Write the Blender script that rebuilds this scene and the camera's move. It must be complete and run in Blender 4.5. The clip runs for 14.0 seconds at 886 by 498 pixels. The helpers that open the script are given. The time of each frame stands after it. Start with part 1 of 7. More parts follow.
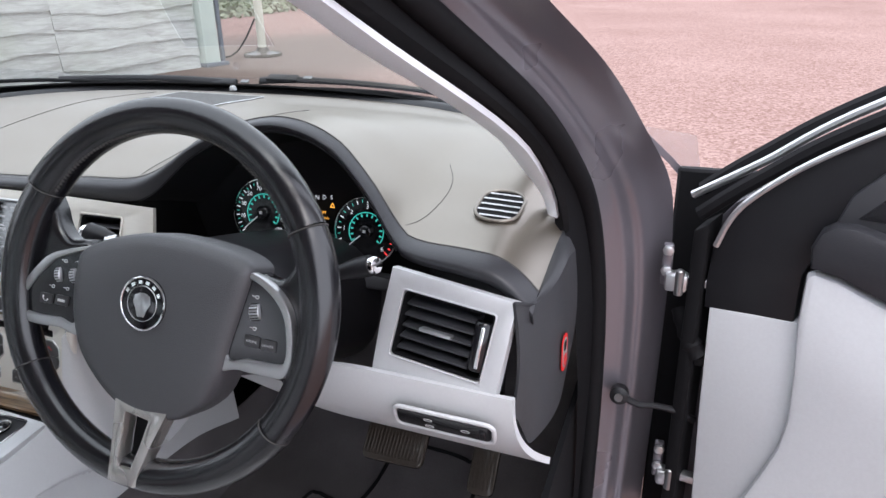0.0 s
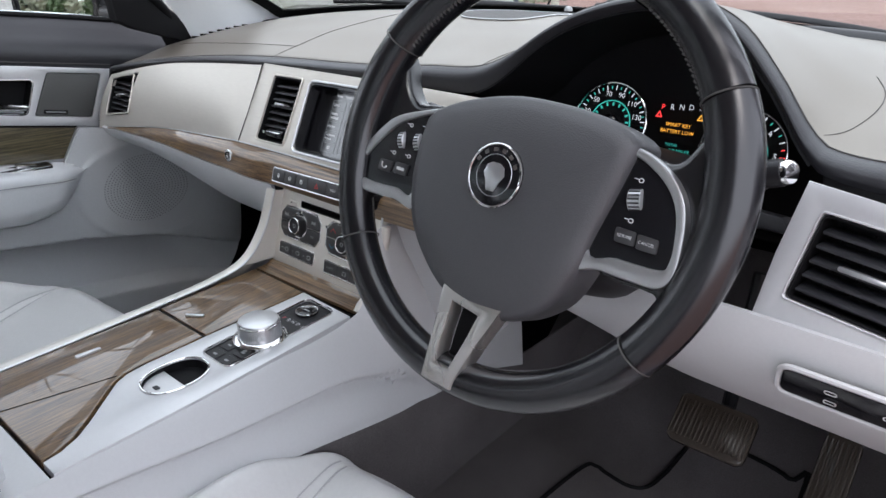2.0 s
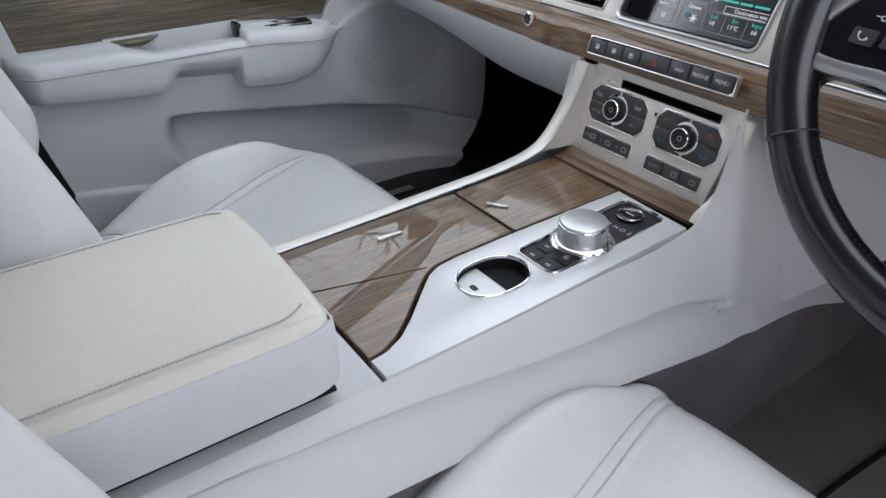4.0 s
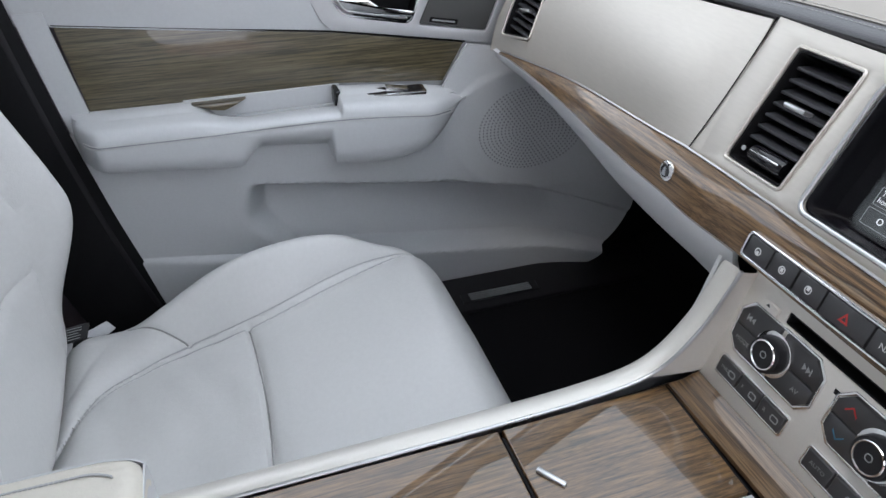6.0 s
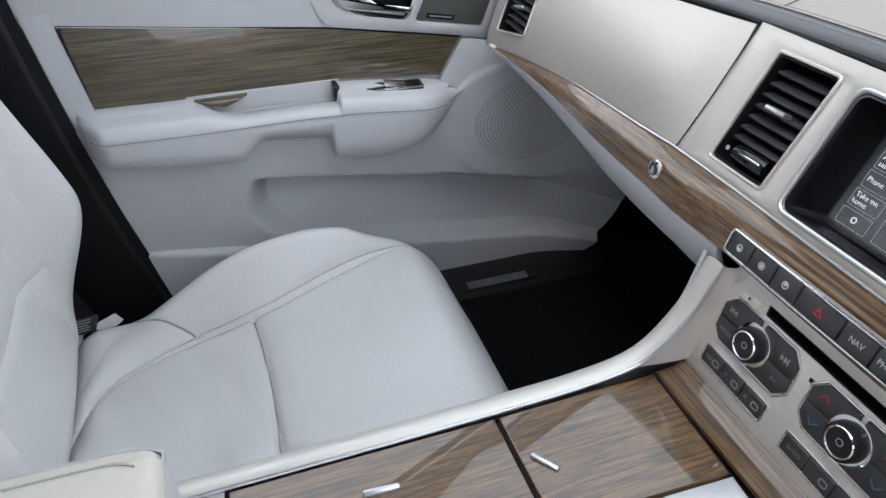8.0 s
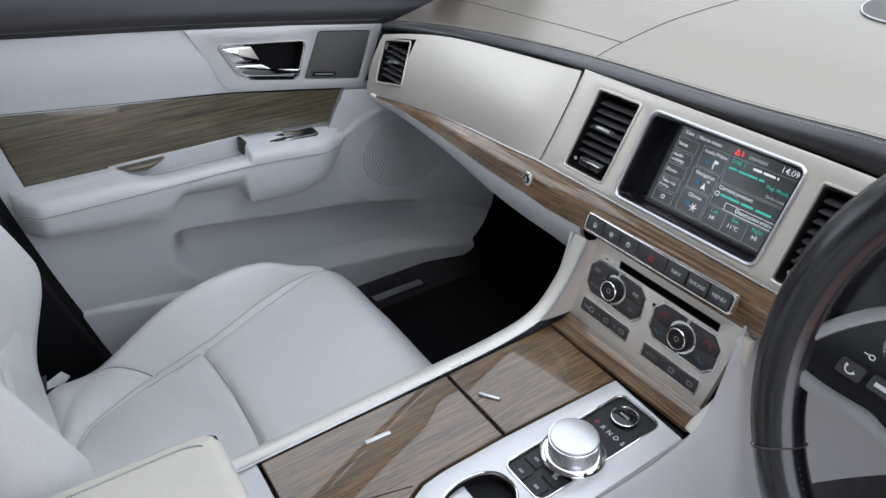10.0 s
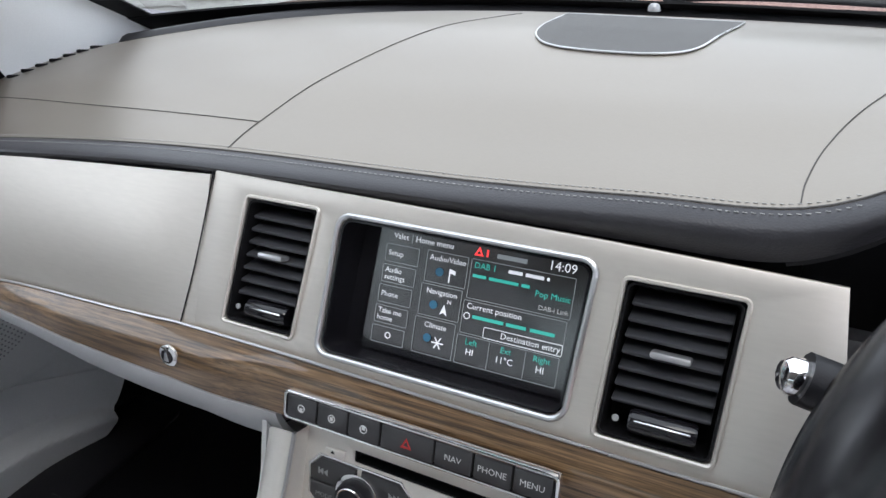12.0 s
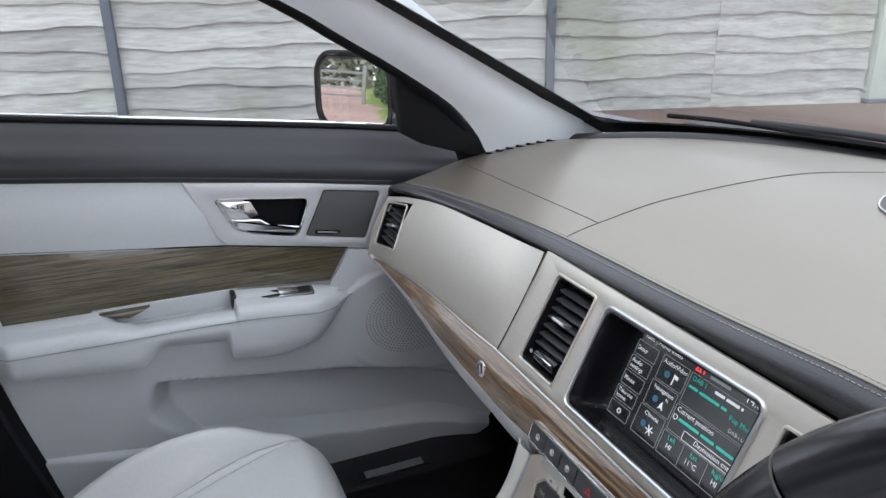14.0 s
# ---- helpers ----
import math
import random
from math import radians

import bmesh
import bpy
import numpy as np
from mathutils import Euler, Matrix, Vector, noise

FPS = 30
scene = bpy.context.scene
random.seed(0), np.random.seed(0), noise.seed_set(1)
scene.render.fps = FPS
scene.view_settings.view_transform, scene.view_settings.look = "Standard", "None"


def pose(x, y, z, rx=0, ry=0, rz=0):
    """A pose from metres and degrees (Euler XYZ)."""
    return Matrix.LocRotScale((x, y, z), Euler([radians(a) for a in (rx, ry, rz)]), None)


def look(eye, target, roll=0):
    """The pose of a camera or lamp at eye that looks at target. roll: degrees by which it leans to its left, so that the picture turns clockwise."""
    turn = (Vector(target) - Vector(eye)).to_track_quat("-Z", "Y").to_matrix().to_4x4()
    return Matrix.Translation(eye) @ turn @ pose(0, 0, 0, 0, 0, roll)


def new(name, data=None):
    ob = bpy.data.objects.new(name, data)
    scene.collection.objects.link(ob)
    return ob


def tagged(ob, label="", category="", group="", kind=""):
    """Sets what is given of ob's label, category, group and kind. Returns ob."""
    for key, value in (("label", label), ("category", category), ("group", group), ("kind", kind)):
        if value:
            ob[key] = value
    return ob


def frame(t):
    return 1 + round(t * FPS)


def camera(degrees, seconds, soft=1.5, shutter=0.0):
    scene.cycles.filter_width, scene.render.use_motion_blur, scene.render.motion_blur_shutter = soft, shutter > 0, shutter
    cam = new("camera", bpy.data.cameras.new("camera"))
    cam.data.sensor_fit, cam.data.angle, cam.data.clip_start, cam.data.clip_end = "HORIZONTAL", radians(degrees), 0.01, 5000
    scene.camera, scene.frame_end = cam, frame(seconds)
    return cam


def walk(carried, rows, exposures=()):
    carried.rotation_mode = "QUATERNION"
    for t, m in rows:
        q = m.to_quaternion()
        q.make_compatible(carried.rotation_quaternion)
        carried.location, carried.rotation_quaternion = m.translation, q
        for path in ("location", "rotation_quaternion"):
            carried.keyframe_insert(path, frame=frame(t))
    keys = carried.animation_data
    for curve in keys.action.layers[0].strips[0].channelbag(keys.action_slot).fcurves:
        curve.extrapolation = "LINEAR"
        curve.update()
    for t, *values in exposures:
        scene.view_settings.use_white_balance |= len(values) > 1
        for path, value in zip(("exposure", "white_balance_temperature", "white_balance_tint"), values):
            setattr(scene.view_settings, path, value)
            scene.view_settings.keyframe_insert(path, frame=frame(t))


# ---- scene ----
cam = camera(64.4, 14.0)
PATH = [
    (0, (0.896, -0.71, 1.157), (0.277, 1.036, 0.403), -1.1),
    (0.5, (0.844, -0.765, 1.174), (0.025, 0.92, 0.475), -0.6),
    (1, (0.792, -0.771, 1.141), (-0.169, 0.851, 0.475), -0.6),
    (1.5, (0.751, -0.718, 1.065), (-0.336, 0.816, 0.382), -0.2),
    (2, (0.745, -0.67, 1.017), (-0.474, 0.721, 0.255), -0.3),
    (2.5, (0.728, -0.689, 0.954), (-0.547, 0.589, 0.093), -0.3),
    (3, (0.667, -0.706, 0.957), (-0.619, 0.473, -0.022), -0.4),
    (3.5, (0.571, -0.719, 0.96), (-0.754, 0.368, -0.072), -0.6),
    (4, (0.507, -0.72, 0.964), (-0.9, 0.241, -0.083), -0.6),
    (4.2, (0.477, -0.705, 0.975), (-0.972, 0.187, -0.076), -0.4),
    (6.3, (0.264, -0.432, 1.027), (-1.353, 0.045, -0.049), -0.8),
    (6.5, (0.269, -0.429, 1.033), (-1.349, 0.032, -0.048), -0.9),
    (7, (0.278, -0.417, 1.042), (-1.335, 0.016, -0.058), -1.1),
    (7.5, (0.269, -0.407, 1.049), (-1.333, 0.048, -0.058), -1.0),
    (7.7, (0.272, -0.42, 1.046), (-1.322, 0.057, -0.063), -1.0),
    (9.8, (0.431, -0.622, 1.129), (-1.107, 0.055, 0.046), -1.6),
    (10, (0.425, -0.613, 1.145), (-1.021, 0.281, 0.091), -1.7),
    (10.5, (0.315, -0.519, 1.101), (-0.73, 0.859, 0.097), -2.0),
    (11, (0.249, -0.435, 1.078), (-0.611, 1.093, 0.115), -1.5),
    (11.5, (0.212, -0.381, 1.044), (-0.603, 1.197, 0.126), -1.5),
    (12, (0.189, -0.398, 1.063), (-0.613, 1.194, 0.155), -1.8),
    (12.5, (0.235, -0.448, 1.096), (-0.641, 1.184, 0.342), -1.5),
    (13, (0.342, -0.452, 1.127), (-0.937, 0.95, 0.497), -1.6),
    (13.5, (0.396, -0.43, 1.129), (-1.217, 0.582, 0.515), -1.2),
    (14, (0.413, -0.389, 1.13), (-1.324, 0.341, 0.461), -1.0),
]
walk(cam, [(t, look(eye, target, roll)) for t, eye, target, roll in PATH],
     exposures=[(0.0, 0.98, 6300, 14), (1.5, 0.88, 6300, 14), (4.2, 0.92, 6300, 14), (6.3, 1.03, 6300, 14), (7.7, 1.05, 6300, 14), (10.0, 0.95, 6300, 14), (12.0, 0.95, 6300, 14), (14.0, 0.86, 6300, 14)])

# ---- daylight: a bright, lightly clouded sky ----
world = bpy.data.worlds.new("sky")
scene.world = world
world.use_nodes = True
wn, wl = world.node_tree.nodes, world.node_tree.links
sky = wn.new("ShaderNodeTexSky")
sky.sky_type, sky.sun_disc = "NISHITA", False
sky.sun_elevation, sky.sun_rotation = radians(60), radians(149)
sky.dust_density, sky.air_density = 3.0, 1.0
cloud = wn.new("ShaderNodeTexNoise")
cloud.inputs["Scale"].default_value, cloud.inputs["Detail"].default_value = 2.2, 5.0
ramp = wn.new("ShaderNodeValToRGB")
ramp.color_ramp.elements[0].position, ramp.color_ramp.elements[0].color = 0.30, (0.75, 0.75, 0.75, 1)
ramp.color_ramp.elements[1].position, ramp.color_ramp.elements[1].color = 0.62, (1, 1, 1, 1)
mix = wn.new("ShaderNodeMix")
mix.data_type = "RGBA"
mix.inputs[7].default_value = (9.0, 9.3, 10.0, 1)
wl.new(cloud.outputs[0], ramp.inputs[0])
wl.new(ramp.outputs[0], mix.inputs[0])
wl.new(sky.outputs[0], mix.inputs[6])
wl.new(mix.outputs[2], wn["Background"].inputs[0])
wn["Background"].inputs[1].default_value = 0.142
sun = new("sun", bpy.data.lights.new("sun", "SUN"))
sun.data.energy, sun.data.angle, sun.data.color = 0.6, radians(30), (1.0, 0.95, 0.88)
sun.matrix_world = look((1.8, -3.0, 6.2), (0, 0, 0))


# ---- building helpers ----
I4 = Matrix.Identity(4)


def V(*a):
    return Vector(a)


def thing(name, label, category, at=(0, 0, 0), kind="", group=""):
    """An empty that carries the parts of one thing."""
    ob = new(name)
    ob.matrix_basis = Matrix.Translation(at)
    ob.empty_display_size = 0.05
    return tagged(ob, label, category, group, kind)


def part(name, bm, mat, parent=None, label="", sharp=38, flat=False):
    """Links a bmesh, given in world coordinates, as one mesh object."""
    bmesh.ops.recalc_face_normals(bm, faces=bm.faces)
    lim = radians(sharp)
    for f in bm.faces:
        f.smooth = not flat
    for e in bm.edges:
        if len(e.link_faces) == 2 and e.calc_face_angle(0.0) > lim:
            e.smooth = False
    me = bpy.data.meshes.new(name)
    bm.to_mesh(me)
    bm.free()
    me.materials.append(mat)
    ob = new(name, me)
    if parent is not None:
        ob.parent = parent
        if parent.parent is None and parent.data is None:
            ob.matrix_parent_inverse = parent.matrix_basis.inverted()
    if label:
        ob["label"] = label
    return ob


def single(name, bm, mat, label, category, kind="", group="", sharp=38):
    return tagged(part(name, bm, mat, None, "", sharp), label, category, group, kind)


def basis(o, x, y):
    """A frame at o: x to the right, y up along the panel, z out of it."""
    x, y = Vector(x).normalized(), Vector(y)
    z = x.cross(y).normalized()
    y = z.cross(x)
    m = Matrix((x, y, z)).transposed().to_4x4()
    m.translation = o
    return m


def curve1(xs, ys):
    """A smooth curve through a few stations."""
    n = len(xs)
    ms = []
    for i in range(n):
        if i == 0:
            ms.append((ys[1] - ys[0]) / (xs[1] - xs[0]))
        elif i == n - 1:
            ms.append((ys[-1] - ys[-2]) / (xs[-1] - xs[-2]))
        else:
            ms.append((ys[i + 1] - ys[i - 1]) / (xs[i + 1] - xs[i - 1]))

    def f(x):
        x = min(max(x, xs[0]), xs[-1])
        i = 0
        while i < n - 2 and x > xs[i + 1]:
            i += 1
        h = xs[i + 1] - xs[i]
        t = (x - xs[i]) / h
        return ((2 * t ** 3 - 3 * t * t + 1) * ys[i] + (t ** 3 - 2 * t * t + t) * h * ms[i]
                + (-2 * t ** 3 + 3 * t * t) * ys[i + 1] + (t ** 3 - t * t) * h * ms[i + 1])
    return f


def smooth01(a, b, x):
    t = min(max((x - a) / (b - a), 0), 1)
    return t * t * (3 - 2 * t)


def span(a, b, n):
    return [a + (b - a) * i / n for i in range(n + 1)]


def box(w, d, h, r=0.0, seg=2, m=I4):
    """A box, centred, with rounded edges."""
    bm = bmesh.new()
    bmesh.ops.create_cube(bm, size=1)
    bmesh.ops.scale(bm, vec=(w, d, h), verts=bm.verts)
    if r:
        bmesh.ops.bevel(bm, geom=bm.edges, offset=r, segments=seg, profile=0.5, affect="EDGES")
    bm.transform(m)
    return bm


def rrect(cx, cy, w, h, r, n=4, skew=0.0):
    """Outline of a rounded rectangle; skew leans it to the right."""
    pts = []
    for (sx, sy, a0) in ((1, 1, 0), (-1, 1, 90), (-1, -1, 180), (1, -1, 270)):
        for k in range(n + 1):
            a = radians(a0 + 90 * k / n)
            y = sy * (h / 2 - r) + r * math.sin(a)
            pts.append((cx + sx * (w / 2 - r) + r * math.cos(a) + skew * y, cy + y))
    return pts


def plate(outer, holes, depth, m=I4, bevel=0.0):
    """A flat plate with openings: front at z = 0, back at z = -depth."""
    bm = bmesh.new()
    for loop in (outer, *holes):
        vs = [bm.verts.new((x, y, 0)) for x, y in loop]
        for i in range(len(vs)):
            bm.edges.new((vs[i - 1], vs[i]))
    bmesh.ops.triangle_fill(bm, use_beauty=True, use_dissolve=False, edges=bm.edges)
    bmesh.ops.recalc_face_normals(bm, faces=bm.faces)
    if bm.faces and sum(f.normal.z for f in bm.faces) < 0:
        bmesh.ops.reverse_faces(bm, faces=bm.faces)
    rim = [e for e in bm.edges if len(e.link_faces) == 1]
    ext = bmesh.ops.extrude_face_region(bm, geom=list(bm.faces))
    bmesh.ops.translate(bm, vec=(0, 0, -depth), verts=[g for g in ext["geom"] if isinstance(g, bmesh.types.BMVert)])
    if bevel:
        bmesh.ops.bevel(bm, geom=[e for e in rim if e.is_valid], offset=bevel, segments=2, profile=0.5, affect="EDGES")
    bm.transform(m)
    return bm


def prism(pts, depth, m=I4, bevel=0.0, seg=2):
    """An outline drawn out towards the viewer by depth, its front edge rounded."""
    bm = bmesh.new()
    f = bm.faces.new([bm.verts.new((x, y, 0)) for x, y in pts])
    bm.normal_update()
    if f.normal.z < 0:
        f.normal_flip()
    ext = bmesh.ops.extrude_face_region(bm, geom=[f])
    up = [g for g in ext["geom"] if isinstance(g, bmesh.types.BMVert)]
    bmesh.ops.translate(bm, vec=(0, 0, depth), verts=up)
    if bevel:
        s = set(up)
        bmesh.ops.bevel(bm, geom=[e for e in bm.edges if e.verts[0] in s and e.verts[1] in s], offset=bevel, segments=seg, profile=0.5, affect="EDGES")
    bm.transform(m)
    return bm


def sheet(fn, us, vs, skip=None, thick=0.0):
    """A surface from fn(u, v); thick gives it a back."""
    bm = bmesh.new()
    g = [[bm.verts.new(fn(u, v)) for v in vs] for u in us]
    for i in range(len(us) - 1):
        for j in range(len(vs) - 1):
            if skip and skip((us[i] + us[i + 1]) / 2, (vs[j] + vs[j + 1]) / 2):
                continue
            bm.faces.new((g[i][j], g[i + 1][j], g[i + 1][j + 1], g[i][j + 1]))
    loose = [v for v in bm.verts if not v.link_faces]
    bmesh.ops.delete(bm, geom=loose, context="VERTS")
    if thick:
        bmesh.ops.recalc_face_normals(bm, faces=bm.faces)
        bmesh.ops.solidify(bm, geom=list(bm.faces), thickness=thick)
    return bm


def loft(rings, closed=True, caps=True):
    """Skins a row of rings of equal count."""
    bm = bmesh.new()
    g = [[bm.verts.new(p) for p in r] for r in rings]
    n = len(g[0])
    for a, b in zip(g, g[1:]):
        for k in range(n if closed else n - 1):
            bm.faces.new((a[k], a[(k + 1) % n], b[(k + 1) % n], b[k]))
    if caps and closed:
        bm.faces.new(g[0][::-1])
        bm.faces.new(g[-1])
    return bm


def tube(path, r, n=10, closed=False, squash=1.0):
    """A round bar along a path; r may be a function of 0..1."""
    path = [Vector(p) for p in path]
    rings = []
    m = len(path)
    ref = None
    for i, p in enumerate(path):
        a = path[(i - 1) % m] if closed or i > 0 else p
        b = path[(i + 1) % m] if closed or i < m - 1 else p
        t = (b - a).normalized()
        if ref is None:
            ref = t.orthogonal().normalized()
        ref = (ref - t * ref.dot(t)).normalized()
        w = t.cross(ref)
        rr = r(i / (m - 1)) if callable(r) else r
        rings.append([p + ref * rr * math.cos(6.28318 * k / n) + w * rr * squash * math.sin(6.28318 * k / n) for k in range(n)])
    if closed:
        rings.append(rings[0])
        bm = loft(rings, True, False)
        bmesh.ops.remove_doubles(bm, verts=bm.verts, dist=1e-6)
        return bm
    return loft(rings)


def lathe(profile, n=32, m=I4):
    """Turns (radius, height) pairs round z."""
    rings = [[(r * math.cos(6.28318 * k / n), r * math.sin(6.28318 * k / n), h) for k in range(n)] for r, h in profile]
    bm = loft(rings)
    bm.transform(m)
    return bm


def bez(points, n=12):
    """A smooth path through points."""
    ps = [Vector(p) for p in points]
    out = []
    for i in range(len(ps) - 1):
        p0, p1, p2, p3 = ps[max(i - 1, 0)], ps[i], ps[i + 1], ps[min(i + 2, len(ps) - 1)]
        for k in range(n):
            t = k / n
            out.append(0.5 * ((2 * p1) + (p2 - p0) * t + (2 * p0 - 5 * p1 + 4 * p2 - p3) * t * t + (3 * p1 - p0 - 3 * p2 + p3) * t ** 3))
    out.append(ps[-1])
    return out


def edge_drop(x, y, half, l, r):
    """How far a pad's rounded border falls below its top."""
    d = 0.0
    for e in (half - abs(x), y, l - y):
        if e < r:
            d += r - math.sqrt(max(r * r - (r - e) ** 2, 0))
    return min(d, r * 1.4)


def cushion(w, l, h, r, top, nu=48, nv=48, outline=None, m=I4, drop=edge_drop):
    """An upholstered pad: x across, y along from 0 to l, its top a relief over rounded edges."""
    def height(x, y, half):
        return top(x, y) - drop(x, y, half, l, r)
    bm = bmesh.new()
    g = []
    for i in range(nu + 1):
        a = i / nu * 2 - 1
        a = math.copysign(1 - (1 - abs(a)) ** 1.35, a)
        row = []
        for j in range(nv + 1):
            b = j / nv
            b = 0.5 + math.copysign(0.5 * (1 - (1 - abs(2 * b - 1)) ** 1.35), b - 0.5)
            y = b * l
            half = w / 2 * (outline(y / l) if outline else 1.0)
            row.append(bm.verts.new((a * half, y, height(a * half, y, half))))
        g.append(row)
    for i in range(nu):
        for j in range(nv):
            bm.faces.new((g[i][j], g[i + 1][j], g[i + 1][j + 1], g[i][j + 1]))
    rim = [g[i][0] for i in range(nu + 1)] + [g[nu][j] for j in range(1, nv + 1)] + [g[i][nv] for i in range(nu - 1, -1, -1)] + [g[0][j] for j in range(nv - 1, 0, -1)]
    low = [bm.verts.new((v.co.x * 0.96, v.co.y * 0.97 + 0.015 * l, -h)) for v in rim]
    k = len(rim)
    for i in range(k):
        bm.faces.new((rim[i], rim[(i + 1) % k], low[(i + 1) % k], low[i]))
    bm.faces.new(low)
    bm.transform(m)
    return bm


def lettering(text, size, m, mat, parent, name="lettering", align="LEFT", depth=0.0):
    cu = bpy.data.curves.new(name, "FONT")
    cu.body, cu.size, cu.align_x, cu.align_y, cu.extrude = text, size, align, "CENTER", depth
    cu.resolution_u = 2
    tmp = bpy.data.objects.new("tmp", cu)
    me = bpy.data.meshes.new_from_object(tmp)
    bpy.data.objects.remove(tmp)
    bpy.data.curves.remove(cu)
    me.transform(m)
    me.materials.clear()
    me.materials.append(mat)
    ob = new(name, me)
    ob.parent = parent
    if parent.parent is None and parent.data is None:
        ob.matrix_parent_inverse = parent.matrix_basis.inverted()
    return ob


# ---- materials ----
def material(name, color, rough=0.5, metal=0.0, grain=0.0, scale=200.0, bump=0.0, bump_scale=None, vary=0.08, spec=0.5, coat=0.0, sheen=0.0, big=6.0, stretch=(1, 1, 1), aniso=0.0, emit=None, power=0.0, rand=0.0):
    """A surface: colour with fine grain and broad variation, roughness and relief."""
    mt = bpy.data.materials.new(name)
    mt.use_nodes = True
    n, l = mt.node_tree.nodes, mt.node_tree.links
    p = n["Principled BSDF"]
    p.inputs["Roughness"].default_value, p.inputs["Metallic"].default_value = rough, metal
    p.inputs["Specular IOR Level"].default_value, p.inputs["Coat Weight"].default_value = spec, coat
    p.inputs["Coat Roughness"].default_value = 0.06
    p.inputs["Sheen Weight"].default_value = sheen
    p.inputs["Anisotropic"].default_value = aniso
    tc = n.new("ShaderNodeTexCoord")
    mp = n.new("ShaderNodeMapping")
    mp.inputs["Scale"].default_value = stretch
    l.new(tc.outputs["Object"], mp.inputs[0])
    broad = n.new("ShaderNodeTexNoise")
    broad.inputs["Scale"].default_value, broad.inputs["Detail"].default_value = big, 4.0
    fine = n.new("ShaderNodeTexNoise")
    fine.inputs["Scale"].default_value, fine.inputs["Detail"].default_value = scale, 3.0
    l.new(mp.outputs[0], broad.inputs[0])
    l.new(mp.outputs[0], fine.inputs[0])
    a = n.new("ShaderNodeMath")
    a.operation = "MULTIPLY_ADD"
    a.inputs[1].default_value, a.inputs[2].default_value = 2 * vary, 1 - vary
    l.new(broad.outputs[0], a.inputs[0])
    b = n.new("ShaderNodeMath")
    b.operation = "MULTIPLY_ADD"
    b.inputs[1].default_value, b.inputs[2].default_value = 2 * grain, 1 - grain
    l.new(fine.outputs[0], b.inputs[0])
    c = n.new("ShaderNodeMath")
    c.operation = "MULTIPLY"
    l.new(a.outputs[0], c.inputs[0])
    l.new(b.outputs[0], c.inputs[1])
    val = c.outputs[0]
    if rand:
        oi = n.new("ShaderNodeObjectInfo")
        q = n.new("ShaderNodeMath")
        q.operation = "MULTIPLY_ADD"
        q.inputs[1].default_value, q.inputs[2].default_value = 2 * rand, 1 - rand
        l.new(oi.outputs["Random"], q.inputs[0])
        w = n.new("ShaderNodeMath")
        w.operation = "MULTIPLY"
        l.new(val, w.inputs[0])
        l.new(q.outputs[0], w.inputs[1])
        val = w.outputs[0]
    mx = n.new("ShaderNodeMix")
    mx.data_type, mx.blend_type = "RGBA", "MULTIPLY"
    mx.inputs[0].default_value = 1.0
    mx.inputs[6].default_value = (*color, 1)
    l.new(val, mx.inputs[7])
    l.new(mx.outputs[2], p.inputs["Base Color"])
    rr = n.new("ShaderNodeMath")
    rr.operation = "MULTIPLY_ADD"
    rr.inputs[1].default_value, rr.inputs[2].default_value = 0.16 * (1 if rough > 0.12 else 0.1), rough - 0.08 * (1 if rough > 0.12 else 0.1)
    l.new(broad.outputs[0], rr.inputs[0])
    l.new(rr.outputs[0], p.inputs["Roughness"])
    if bump:
        vo = n.new("ShaderNodeTexVoronoi" if bump_scale else "ShaderNodeTexNoise")
        vo.inputs["Scale"].default_value = bump_scale or scale
        l.new(mp.outputs[0], vo.inputs[0])
        bp = n.new("ShaderNodeBump")
        bp.inputs["Strength"].default_value, bp.inputs["Distance"].default_value = bump, 0.0006
        l.new(vo.outputs[0], bp.inputs["Height"])
        l.new(bp.outputs[0], p.inputs["Normal"])
    if emit:
        p.inputs["Emission Color"].default_value, p.inputs["Emission Strength"].default_value = (*emit, 1), power
    return mt


